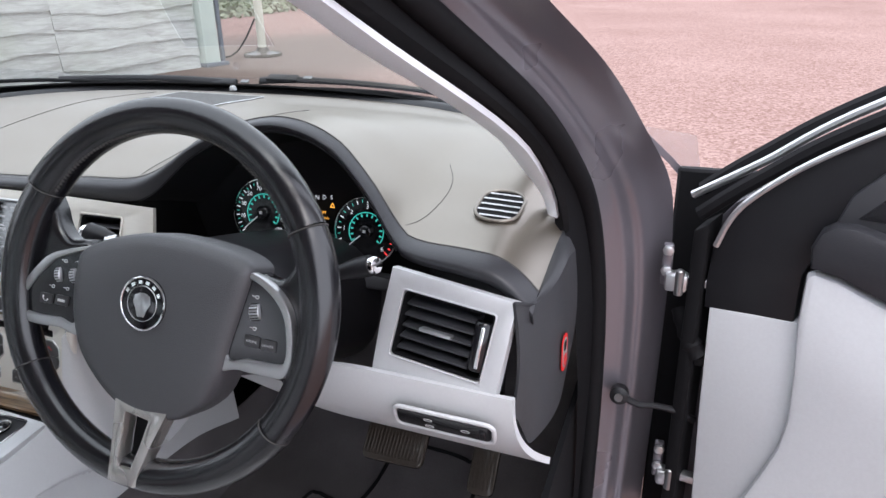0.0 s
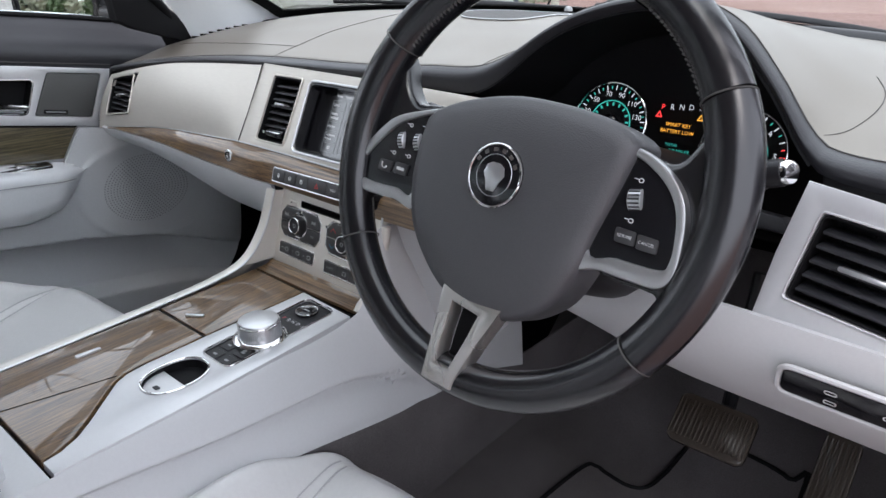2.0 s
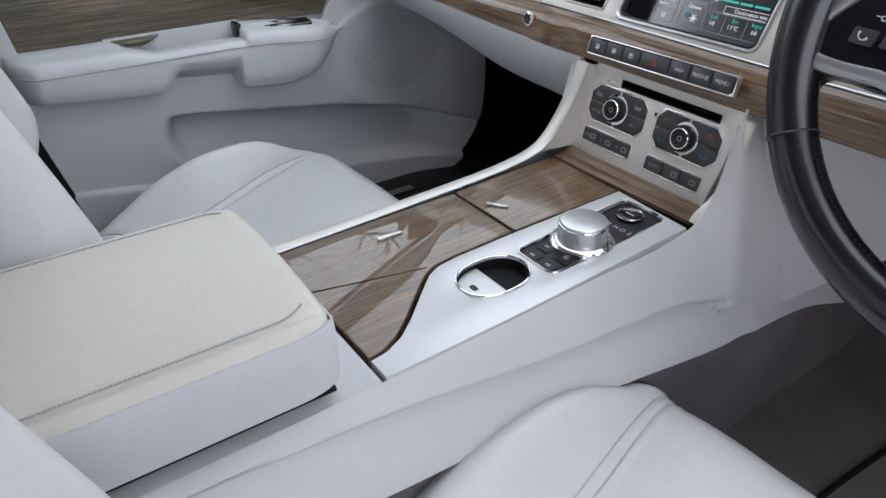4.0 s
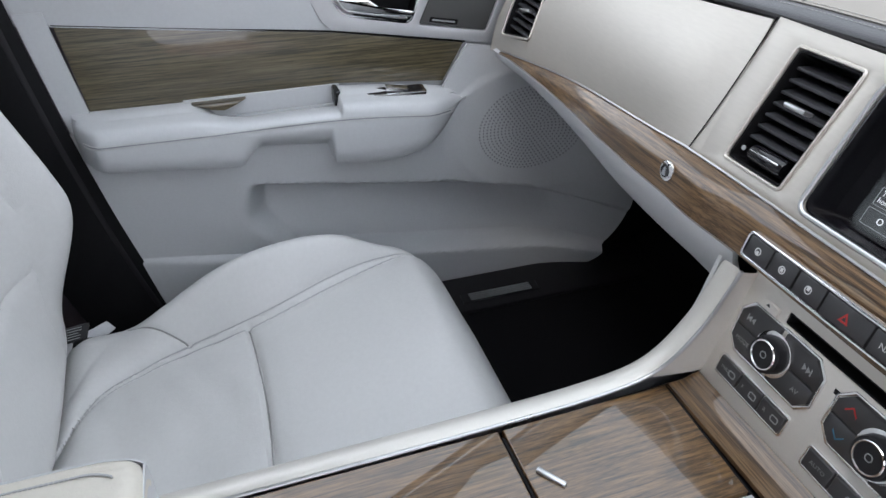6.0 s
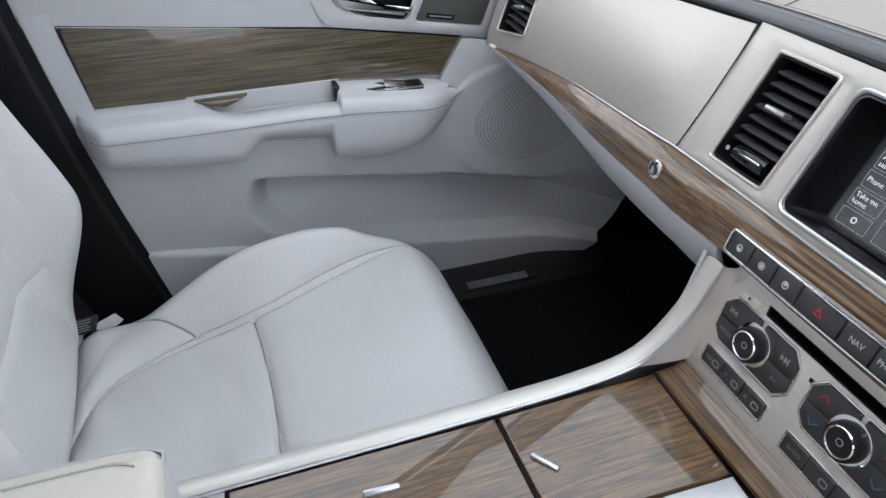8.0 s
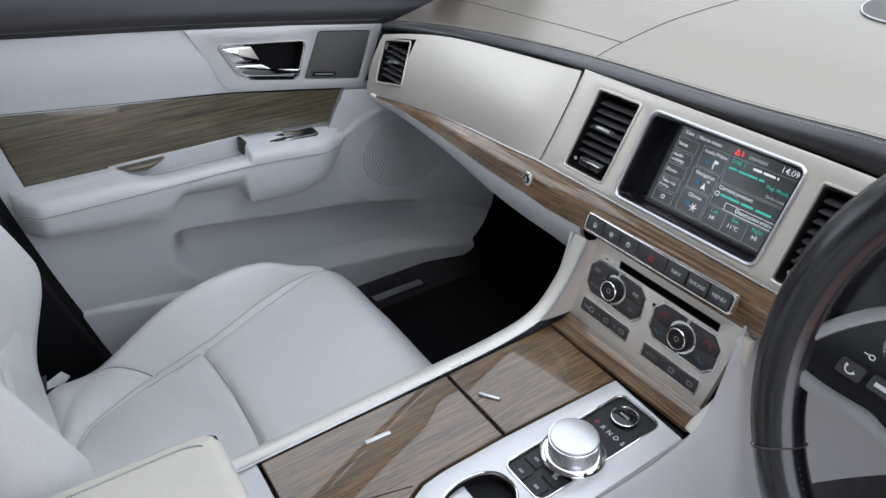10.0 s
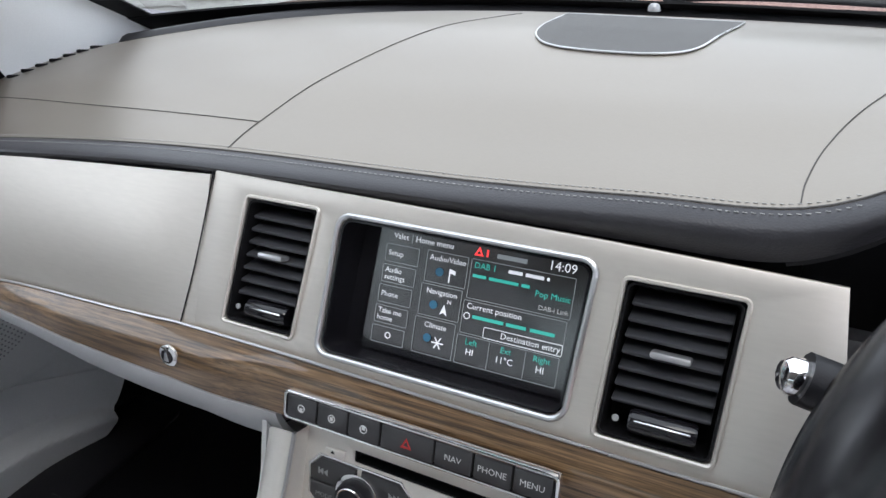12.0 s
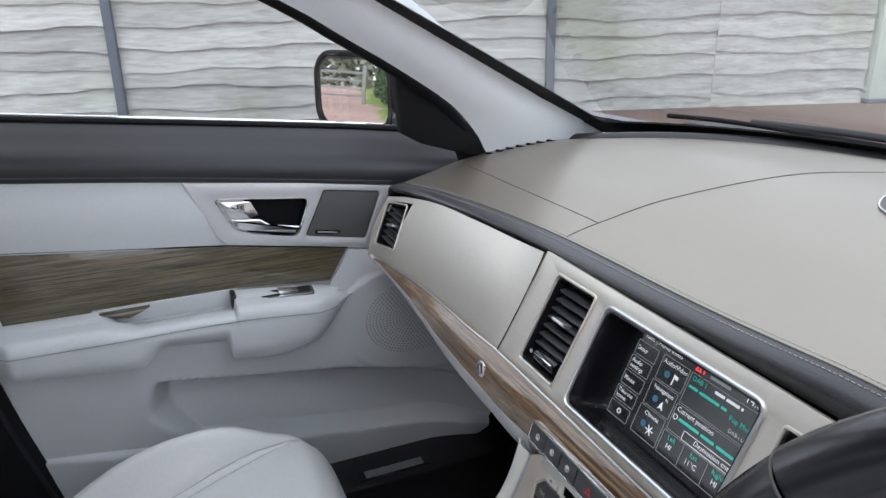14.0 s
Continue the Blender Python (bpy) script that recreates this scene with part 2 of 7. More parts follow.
def wood(name, dark, light, along="X", scale=1.0, lacquer=1.5):
    """Open-grained brown veneer under clear gloss lacquer."""
    mt = bpy.data.materials.new(name)
    mt.use_nodes = True
    n, l = mt.node_tree.nodes, mt.node_tree.links
    p = n["Principled BSDF"]
    p.inputs["Roughness"].default_value, p.inputs["Coat Weight"].default_value, p.inputs["Coat Roughness"].default_value = 0.38, 1.0, 0.02
    p.inputs["Coat IOR"].default_value = lacquer
    tc, mp = n.new("ShaderNodeTexCoord"), n.new("ShaderNodeMapping")
    s = {"X": (6.0, 260, 260), "Y": (260, 6.0, 260)}[along]
    mp.inputs["Scale"].default_value = [k * scale for k in s]
    l.new(tc.outputs["Object"], mp.inputs[0])
    a, b = n.new("ShaderNodeTexNoise"), n.new("ShaderNodeTexNoise")
    a.inputs["Scale"].default_value, a.inputs["Detail"].default_value, a.inputs["Distortion"].default_value = 1.3, 6.0, 0.25
    b.inputs["Scale"].default_value, b.inputs["Detail"].default_value = 7.0, 4.0
    l.new(mp.outputs[0], a.inputs[0])
    l.new(mp.outputs[0], b.inputs[0])
    add = n.new("ShaderNodeMix")
    add.inputs[0].default_value = 0.42
    l.new(a.outputs[0], add.inputs[2])
    l.new(b.outputs[0], add.inputs[3])
    r = n.new("ShaderNodeValToRGB")
    r.color_ramp.elements[0].position, r.color_ramp.elements[0].color = 0.40, (*dark, 1)
    r.color_ramp.elements[1].position, r.color_ramp.elements[1].color = 0.62, (*light, 1)
    l.new(add.outputs[0], r.inputs[0])
    l.new(r.outputs[0], p.inputs["Base Color"])
    bp = n.new("ShaderNodeBump")
    bp.inputs["Strength"].default_value, bp.inputs["Distance"].default_value = 0.12, 0.0004
    l.new(b.outputs[0], bp.inputs["Height"])
    l.new(bp.outputs[0], p.inputs["Normal"])
    return mt


def pane(name, tint, gloss=1.0):
    """Clear glazing: lets light straight through, with a Fresnel gloss."""
    mt = bpy.data.materials.new(name)
    mt.use_nodes = True
    n, l = mt.node_tree.nodes, mt.node_tree.links
    n.remove(n["Principled BSDF"])
    t, g, f, m = n.new("ShaderNodeBsdfTransparent"), n.new("ShaderNodeBsdfGlossy"), n.new("ShaderNodeLayerWeight"), n.new("ShaderNodeMixShader")
    t.inputs[0].default_value, g.inputs["Roughness"].default_value, f.inputs[0].default_value = (*tint, 1), 0.01, 0.5
    g.inputs[0].default_value = (gloss, gloss, gloss, 1)
    pw, ad = n.new("ShaderNodeMath"), n.new("ShaderNodeMath")
    pw.operation, ad.operation = "POWER", "MULTIPLY_ADD"
    pw.inputs[1].default_value, ad.inputs[1].default_value, ad.inputs[2].default_value = 5.0, 0.85, 0.065
    l.new(f.outputs["Facing"], pw.inputs[0])
    l.new(pw.outputs[0], ad.inputs[0])
    l.new(ad.outputs[0], m.inputs[0])
    l.new(t.outputs[0], m.inputs[1])
    l.new(g.outputs[0], m.inputs[2])
    l.new(m.outputs[0], n["Material Output"].inputs[0])
    return mt


DASH = material("charcoal_leather", (0.085, 0.074, 0.060), 0.34, grain=0.08, scale=260, bump=0.05, bump_scale=620, vary=0.06, spec=0.5)
DASH.node_tree.nodes["Principled BSDF"].inputs["IOR"].default_value = 2.5
DASH.node_tree.nodes["Principled BSDF"].inputs["Specular Tint"].default_value = (1.0, 0.925, 0.82, 1)
DASH_EDGE = material("black_and_shaded_leather", (0.030, 0.030, 0.034), 0.40, grain=0.1, scale=260, bump=0.25, bump_scale=620, spec=0.4)
SEAT = material("dove_grey_leather", (0.61, 0.608, 0.60), 0.32, grain=0.05, scale=180, bump=0.22, bump_scale=520, vary=0.05)
CARD = material("pale_grey_vinyl", (0.585, 0.598, 0.608), 0.46, grain=0.05, scale=220, bump=0.2, bump_scale=700, vary=0.04)
LOWER = material("light_grey_plastic", (0.535, 0.540, 0.545), 0.40, grain=0.04, scale=300, bump=0.15, bump_scale=900, vary=0.04)
ARM = material("warm_grey_leather", (0.66, 0.625, 0.55), 0.42, grain=0.05, scale=180, bump=0.2, bump_scale=520, vary=0.04)
SEAM = material("seat_seam_leather", (0.42, 0.425, 0.43), 0.45, grain=0.1, scale=300)
STITCH = material("grey_thread", (0.30, 0.30, 0.29), 0.8, grain=0.2)
STITCH_D = material("dark_thread", (0.07, 0.068, 0.065), 0.8, grain=0.2)
BLACK = material("black_plastic", (0.013, 0.013, 0.015), 0.4, spec=0.32, grain=0.15, scale=300, bump=0.12, bump_scale=900)
SOFT = material("soft_black_rubber", (0.008, 0.008, 0.009), 0.65, grain=0.2, scale=150, spec=0.15)
KEY = material("satin_black_keys", (0.030, 0.030, 0.032), 0.38, spec=0.7, grain=0.1, scale=300)
LOUVRE = material("louvre_plastic", (0.030, 0.031, 0.035), 0.36, grain=0.1, scale=300, spec=0.6)
GLOSS = material("gloss_black", (0.008, 0.008, 0.010), 0.12, grain=0.05, vary=0.02)
WHEEL = material("wheel_leather", (0.006, 0.006, 0.008), 0.22, grain=0.12, scale=700, bump=0.05, bump_scale=1900, spec=0.8)
HUB = material("airbag_cover_vinyl", (0.060, 0.060, 0.065), 0.44, grain=0.10, scale=500, bump=0.32, bump_scale=900, spec=0.65)
SILVER = material("satin_champagne_aluminium", (0.59, 0.562, 0.512), 0.43, metal=0.65, grain=0.06, scale=420, vary=0.03, stretch=(0.15, 1, 1))
SATIN = material("satin_silver", (0.58, 0.59, 0.60), 0.30, metal=0.85, grain=0.03, vary=0.03)
CHROME = material("chrome", (0.86, 0.86, 0.86), 0.08, metal=1.0, vary=0.02)
WOOD = wood("oak_veneer", (0.040, 0.023, 0.011), (0.230, 0.140, 0.068))
WOOD_Y = wood("oak_veneer_lids", (0.036, 0.020, 0.008), (0.21, 0.118, 0.046), "Y", 1.0, 1.55)
# Same oak; the greenish reflection on the door is mixed into its colours.
WOOD_DOOR = wood("oak_veneer_reflection_green", (0.034, 0.029, 0.016), (0.18, 0.148, 0.085), "Y", 0.9)
CARPET = material("black_carpet", (0.006, 0.006, 0.007), 0.95, grain=0.5, scale=900, bump=1.0, bump_scale=1200, spec=0.1)
END = material("dark_grey_vinyl", (0.036, 0.037, 0.041), 0.5, grain=0.08, scale=240, bump=0.25, bump_scale=620)
# Dusty carpet with the driver's side light in its colour; CARPET holds the shade.
MAT = material("lit_dusty_carpet", (0.140, 0.129, 0.130), 0.95, grain=0.45, scale=700, bump=1.0, bump_scale=1200, spec=0.1, vary=0.45, big=7)
TRIM_G = material("dark_satin", (0.29, 0.295, 0.30), 0.30, metal=0.85, vary=0.03)
# Brown in the black rubber stands for the amber reflection on the pedals.
RUBBER = material("pedal_rubber", (0.055, 0.044, 0.036), 0.24, grain=0.2)
CHAMP = material("champagne_paint", (0.68, 0.655, 0.605), 0.42, metal=0.35, grain=0.04, scale=420, vary=0.03)
PALE_THREAD = material("pale_thread", (0.62, 0.62, 0.60), 0.8, grain=0.2)
PANEL = material("silver_paint", (0.62, 0.625, 0.635), 0.42, metal=0.45, grain=0.03, vary=0.03)
LOOP = material("satin_spoke_loop", (0.47, 0.475, 0.48), 0.33, metal=0.85, vary=0.03)
FORK = material("brushed_spoke_metal", (0.56, 0.535, 0.51), 0.28, metal=0.9, vary=0.03)
MESH_HOLE = material("speaker_mesh_shadow", (0.27, 0.28, 0.295), 0.8, grain=0.2)
PAINT = material("lunar_grey_paint", (0.195, 0.182, 0.205), 0.30, metal=0.5, grain=0.1, scale=1500, coat=0.9, vary=0.03)
GLASS = pane("window_glass", (0.90, 0.95, 0.93))
SCREEN_GLASS = material("display_glass", (0.008, 0.009, 0.012), 0.17, vary=0.02, spec=0.9)
SCREEN_GLASS.node_tree.nodes["Principled BSDF"].inputs["IOR"].default_value = 1.85
RED = material("red_plastic", (0.65, 0.02, 0.02), 0.35, vary=0.04)
CREAM = material("warm_headlining", (0.52, 0.51, 0.49), 0.9, grain=0.1, scale=600, bump=0.3, bump_scale=900)
WHITE_GLOW = material("white_glow", (0.3, 0.3, 0.3), 0.5, emit=(0.9, 0.95, 1.0), power=0.36, vary=0.0)
TEAL_GLOW = material("teal_glow", (0.02, 0.1, 0.09), 0.5, emit=(0.05, 0.62, 0.50), power=0.34, vary=0.0)
RED_GLOW = material("red_glow", (0.2, 0.01, 0.01), 0.5, emit=(1.0, 0.05, 0.05), power=0.8, vary=0.0)
AMBER_GLOW = material("amber_glow", (0.2, 0.1, 0.01), 0.5, emit=(1.0, 0.45, 0.05), power=0.7, vary=0.0)
GREY_GLOW = material("dim_line", (0.1, 0.1, 0.1), 0.5, emit=(0.35, 0.40, 0.42), power=0.25, vary=0.0)
MARK = material("white_print", (0.62, 0.63, 0.63), 0.5, vary=0.02)
MARK_D = material("dim_print", (0.28, 0.29, 0.29), 0.5, vary=0.02)
MARK_RED = material("red_print", (0.45, 0.03, 0.03), 0.4, vary=0.02)
MARK_BLUE = material("blue_print", (0.04, 0.16, 0.26), 0.4, vary=0.02)
SPEAKER = material("speaker_cloth", (0.085, 0.085, 0.083), 0.7, grain=0.3, scale=1200, bump=0.8, bump_scale=1500)
# ---- dashboard ----
dash = thing("dashboard", "charcoal leather dashboard with satin champagne fascia and oak trim", "dashboard", (0, 0.1, 0.6))
XS = [-.76, -.6, -.4, -.225, 0, .12, .2, .24, .30, .36, .43, .50, .55, .585, .61, .68, .76, .785]
edge_z = curve1(XS, [.808, .832, .853, .864, .868, .868, .870, .888, .937, .964, .974, .952, .905, .866, .852, .847, .842, .840])
edge_y = curve1(XS, [.0, .0, .0, 0, 0, 0, .0, .0, .008, .015, .018, .012, .0, -.02, -.040, -.055, -.070, -.075])
seam_dz = curve1([-.76, -.225, 0, .2, .3, .55, .62, .785], [.008, .009, .013, .026, .012, .012, .014, .020])
seam_dy = curve1([-.76, -.225, 0, .2, .3, .55, .62, .785], [.028, .028, .022, .014, .020, .020, .028, .036])
crown = curve1([-.08, -.02, .03, .073, .15, .29, .4, .5, .6], [.845, .860, .876, .888, .910, .932, .930, .922, .905])


def pad(x, y):
    """Height of the dashboard's top."""
    drop = (0.066 if x < 0 else 0.03) * (abs(x) / .76) ** 2.4
    ys, zs = edge_y(x) + seam_dy(x), edge_z(x) + seam_dz(x)
    q = min(max((y - ys) / (.40 - ys), 0), 1)
    end = .034 * max((x - .705) / .061, 0) ** 2
    return crown(y) - drop + (zs - crown(ys) + drop) * (1 - q) ** 1.5 - end


def pad_at(x, v):
    ys = edge_y(x) + seam_dy(x)
    back = .56 - .26 * (abs(x) / .76) ** 2.6
    y = ys + (back - ys) * v
    return V(x, y, pad(x, y))


def roll_at(x, v):
    """The rolled leather edge between fascia and seam."""
    y0, z0 = edge_y(x), edge_z(x)
    y1, z1 = y0 + seam_dy(x), z0 + seam_dz(x)
    b = 0.010 * math.sin(math.pi * min(v * 1.15, 1))
    end = .034 * max((x - .705) / .061, 0) ** 2
    return V(x, y0 + .006 + (y1 - y0 - .006) * v ** 1.3 - b, z0 - .004 - end + (z1 - z0 + .004) * math.sin(v * math.pi / 2) ** .8)


us = span(-.765, .766, 124)
part("dash_top", sheet(pad_at, us, [t ** 1.4 for t in span(0, 1, 34)], thick=.004), DASH, dash, "charcoal grained leather top, pale with sky gloss")
# Same leather as the top; its shade, facing away, is in the colour.
part("rolled_edge", sheet(roll_at, us, span(0, 1, 9), thick=.003), DASH_EDGE, dash, "stitched charcoal leather edge, darkened where it turns from the sky")


def on_pad(x, y, up=.0006):
    return V(x, y, pad(x, y) + up)


def seam(name, pts, r=.00045, mat=STITCH_D, up=.0003):
    path = bez([(x, y, 0) for x, y in pts], 14)
    part(name, tube([on_pad(p.x, p.y, up) for p in path], r, 6), mat, dash)


seam("leather_seam", [(-.228, .032), (-.226, .073), (-.205, .16), (-.164, .293), (-.12, .45)])
seam("leather_seam", [(-.226, .073), (-.36, .082), (-.5, .095), (-.68, .12)])
seam("leather_seam", [(.207, .020), (.2085, .045), (.217, .085), (.238, .135), (.278, .20), (.335, .26)])
seam("leather_seam", [(.60, .16), (.617, .12), (.620, .08), (.612, .03), (.597, .005)])
edge_line = [V(x, edge_y(x) + seam_dy(x) + .001, edge_z(x) + seam_dz(x) + .0004 - .034 * max((x - .705) / .061, 0) ** 2) for x in us]
part("edge_seam", tube(edge_line, .0008, 6), STITCH_D, dash)
bm = bmesh.new()
for i in range(330):
    x = -.75 + i * .0046
    if x > .235:
        break
    for p in (on_pad(x, edge_y(x) + seam_dy(x) + .0055, .0003), roll_at(x, .80) + V(0, -.0004, .0005)):
        b2 = box(.0026, .0006, .0004, 0, 1, Matrix.Translation(p))
        me = bpy.data.meshes.new("t")
        b2.to_mesh(me)
        b2.free()
        bm.from_mesh(me)
        bpy.data.meshes.remove(me)
tagged(part("stitching", bm, STITCH, dash, "two rows of grey thread stitches"), kind="stuff")

# Strip added where light fell between the dashboard's end and the door.
part("dash_gap_strip", sheet(lambda y, v: V(-.762 - .040 * v, y, pad(-.762, max(y, .03)) - .006 - .09 * v), span(.0, .42, 14), span(0, 1, 6), thick=.004), END, dash, "dark grey strip added to close a light gap beside the door")
# Unseen slab added to keep windscreen light out of the footwells.
part("dash_light_stop", box(1.60, .46, .012, .004, 1, Matrix.Translation((0, .395, .712))), SOFT, dash, "unseen black slab added under the dashboard to block light")

# demister strip along the windscreen, and the light sensor
part("demister_strip", sheet(lambda x, v: V(x, pad_at(x, 1).y - .012 + .05 * v, pad_at(x, 1).z + .010 - .018 * (v - .35) ** 2 * 4), span(-.70, .72, 60), span(0, 1, 6), thick=.006), BLACK, dash, "black demister strip under the windscreen")
part("light_sensor", lathe([(.0, .009), (.005, .008), (.007, .005), (.008, 0)][::-1], 16, Matrix.Translation((.029, .497, pad(.029, .497) + .006))), TRIM_G, dash, "small domed light sensor")
# centre loudspeaker grille on top
pod = [(p.x, p.y) for p in bez([(-.062, .452, 0), (-.052, .32, 0), (-.038, .272, 0), (-.010, .249, 0), (.045, .240, 0), (.088, .242, 0), (.112, .262, 0), (.124, .32, 0), (.136, .440, 0)], 5)]
ring = [on_pad(x, y, .0016) for x, y in pod]
part("grille_ring", tube(ring, .0010, 8, True), SATIN, dash, "silver ring round the grille")
bm = bmesh.new()
bm.faces.new([bm.verts.new(on_pad(x, y, .0022)) for x, y in pod])
bmesh.ops.triangulate(bm, faces=bm.faces)
bmesh.ops.solidify(bm, geom=list(bm.faces), thickness=.004)
part("speaker_grille", bm, SPEAKER, dash, "dark perforated loudspeaker grille")
# corner demister teeth beside the pillar
for k in range(7):
    x, y = -.735 + .006 * k, .19 + .018 * k
    part("demister_slat", box(.018, .006, .004, .001, 1, Matrix.Translation((x, y, pad(x, y) + .0006)) @ pose(0, 0, 0, 0, 0, 20)), SOFT, dash)


def tray(pts, depth, m):
    """A recess: walls and a floor, open to the viewer."""
    bm = bmesh.new()
    f = [bm.verts.new((x, y, 0)) for x, y in pts]
    b = [bm.verts.new((x, y, -depth)) for x, y in pts]
    k = len(pts)
    for i in range(k):
        bm.faces.new((f[i], f[(i + 1) % k], b[(i + 1) % k], b[i]))
    bm.faces.new(b)
    bmesh.ops.recalc_face_normals(bm, faces=bm.faces)
    bmesh.ops.solidify(bm, geom=list(bm.faces), thickness=.0015)
    bm.transform(m)
    return bm


def vent(w, h, slats, m, skew=0.0, roller="below", angle=22, depth=.035, tilt=0.0):
    """An air vent under the dashboard: recess, louvres, tab and roller."""
    v = part("air_vent", tray(rrect(0, 0, w, h, .005, 3, skew), depth, m), SOFT, dash, "black air vent with louvres")
    free_h = h - .010 - (.016 if roller == "below" else 0)
    free_w = w - .008 - (.013 if roller == "right" else 0)
    cy = .008 if roller == "below" else 0
    cx = -.007 if roller == "right" else 0
    for k in range(slats):
        y = cy - free_h / 2 + free_h * (k + .5) / slats
        blade = box(free_w, .0030, .020, .0012, 2, m @ Matrix.Translation((cx + skew * y, y, -.013)) @ pose(0, 0, 0, 0, 0, tilt) @ pose(0, 0, 0, angle, 0, 0))
        part("louvre", blade, LOUVRE, v)
    for k in range(4):
        x = cx - free_w / 2 + free_w * (k + .5) / 4
        part("inner_vane", box(.0015, free_h, .010, 0, 1, m @ Matrix.Translation((x, cy, -.030))), SOFT, v)
    mid = m @ Matrix.Translation((cx + skew * cy, cy, -.002))
    part("direction_tab", box(w * .36, .0044, .012, .0018, 2, mid), SATIN, v, "satin silver tab")
    if roller == "below":
        y = -h / 2 + .012
        part("roller", lathe([(.0070, -w * .30), (.0080, -w * .27), (.0080, w * .27), (.0070, w * .30)], 20, m @ Matrix.Translation((skew * y + .004, y, -.006)) @ pose(0, 0, 0, 0, 90, 0)), GLOSS, v, "ribbed thumb roller")
        part("roller_trim", box(w * .5, .0016, .003, .0006, 1, m @ Matrix.Translation((skew * y + .004, y + .002, .0012))), CHROME, v)
        part("bezel_dot", lathe([(.0022, 0), (.0022, .001)], 10, m @ Matrix.Translation((skew * y - w * .36, y, -.002))), MARK_D, v)
    if roller == "right":
        part("roller", lathe([(.009, -h * .36), (.0105, -h * .33), (.0105, h * .33), (.009, h * .36)], 20, m @ Matrix.Translation((w / 2 - .009, 0, -.005)) @ pose(0, 0, 0, 90, 0, 0)), GLOSS, v, "ribbed thumb roller")
        part("roller_trim", box(.0045, h * .62, .004, .001, 1, m @ Matrix.Translation((w / 2 - .007, 0, .0045))), CHROME, v)
    return v


# fascia: a flat centre panel and a bowed cover in front of the passenger
FAS = basis((0, -.003, .863), (1, 0, 0), (0, .387, .922))


def fz(z):
    return (z - .863) / .922


LV, CV = rrect(-.150, -.062, .067, .101, .004, 3, .11), rrect(.1535, -.069, .0705, .101, .004, 3, .036)
SCR = rrect(.002, -.0645, .189, .103, .009, 4, .06)
outer = [(-.2135, .005), (-.2165, -.02), (-.222, -.07), (-.2315, -.1265), (-.1, -.1275), (.1, -.1285), (.255, -.134), (.249, -.07), (.239, .000), (.1, .003), (-.05, .004)]
part("centre_fascia", plate(outer, [LV, CV, SCR], .006, FAS, .0012), SILVER, dash, "satin champagne metal centre fascia")
part("fascia_gap", tube(bez([FAS @ V(x, y, .0012) for x, y in ((-.2145, .004), (-.2178, -.03), (-.2235, -.075), (-.2325, -.126))], 6), .0006, 6), SOFT, dash, "dark joint between cover and fascia")
vent(.065, .099, 7, FAS @ Matrix.Translation((-.150, -.062, -.001)), .11)
vent(.0685, .099, 7, FAS @ Matrix.Translation((.1535, -.069, -.001)), .036)
bm = tube([FAS @ V(x, y, .001) for x, y in rrect(.002, -.0645, .193, .107, .010, 5, .06)], .0021, 8, True)
part("screen_surround", bm, SATIN, dash, "rounded satin silver surround of the display")
bm = tube([FAS @ V(x, y, .0005) for x, y in rrect(-.150, -.062, .0695, .1035, .004, 4, .11)], .0016, 6, True)
part("vent_rim", bm, SILVER, dash)
bm = tube([FAS @ V(x, y, .0005) for x, y in rrect(.1535, -.069, .073, .1035, .004, 4, .036)], .0016, 6, True)
part("vent_rim", bm, SILVER, dash)

top_z = curve1([-.745, -.66, -.527, -.357, -.214], [.800, .818, .8395, .8555, .8645])
bot_z = curve1([-.745, -.664, -.442, -.23], [.696, .707, .734, .7465])


def cover(x, s, out=0.0):
    z = bot_z(x) + (top_z(x) - bot_z(x)) * s
    k = smooth01(-.25, -.70, x)
    y = -.003 + .42 * (z - .863) + .022 * k - .009 * math.sin(math.pi * s) * smooth01(-.216, -.3, x)
    n = V(0, -.922, .387)
    return V(x, y, z) + n * out


vx0, vx1, vs0, vs1 = -.714, -.626, .24, .93
cu_us = [-.742, -.728, vx0] + span(vx0, vx1, 6)[1:] + span(vx1, -.2185, 36)[1:]
cu_vs = [0, .08, .18, vs0] + span(vs0, vs1, 6)[1:] + [.94, 1.0]
part("passenger_cover", sheet(cover, cu_us, cu_vs, lambda u, v: vx0 < u < vx1 and vs0 < v < vs1, thick=.004), SILVER, dash, "smooth bowed champagne cover above the glovebox")
pc = cover((vx0 + vx1) / 2, (vs0 + vs1) / 2)
VM = basis(pc, cover(vx1, .5) - cover(vx0, .5), cover(-.68, .8) - cover(-.68, .3))
vent(.085, .073, 6, VM @ Matrix.Translation((0, 0, -.001)), .0, "none", 22, tilt=-11)
part("vent_rim", tube([VM @ V(x, y, .0005) for x, y in rrect(0, 0, .089, .077, .004, 4)], .0016, 6, True), SILVER, dash)

# oak strip with its badge, tapering to a point near the door
strip_h = curve1([-.70, -.664, -.55, -.45, -.32, -.2, -.1, .21], [.0005, .003, .014, .023, .034, .044, .047, .045])


def strip(x, v):
    a = cover(x, 0) if x < -.23 else FAS @ V(x, fz(.7462 - .004 * smooth01(-.2, .2, x)), 0)
    h = strip_h(x)
    z = a.z + .0040 - h * v
    y = a.y - .003 - min(h, .03) * (.55 - .17 * smooth01(-.20, -.12, x)) * math.sin(min(v * 2.2, 1) * math.pi / 2) - .004 * v
    return V(x, y, z)


st_us = span(-.695, .300, 84)
part("wood_strip", sheet(strip, st_us, [0, .06, .14, .24, .36, .46, .6, .75, .9, 1.0], thick=.006), WOOD, dash, "glossy brown oak veneer strip")
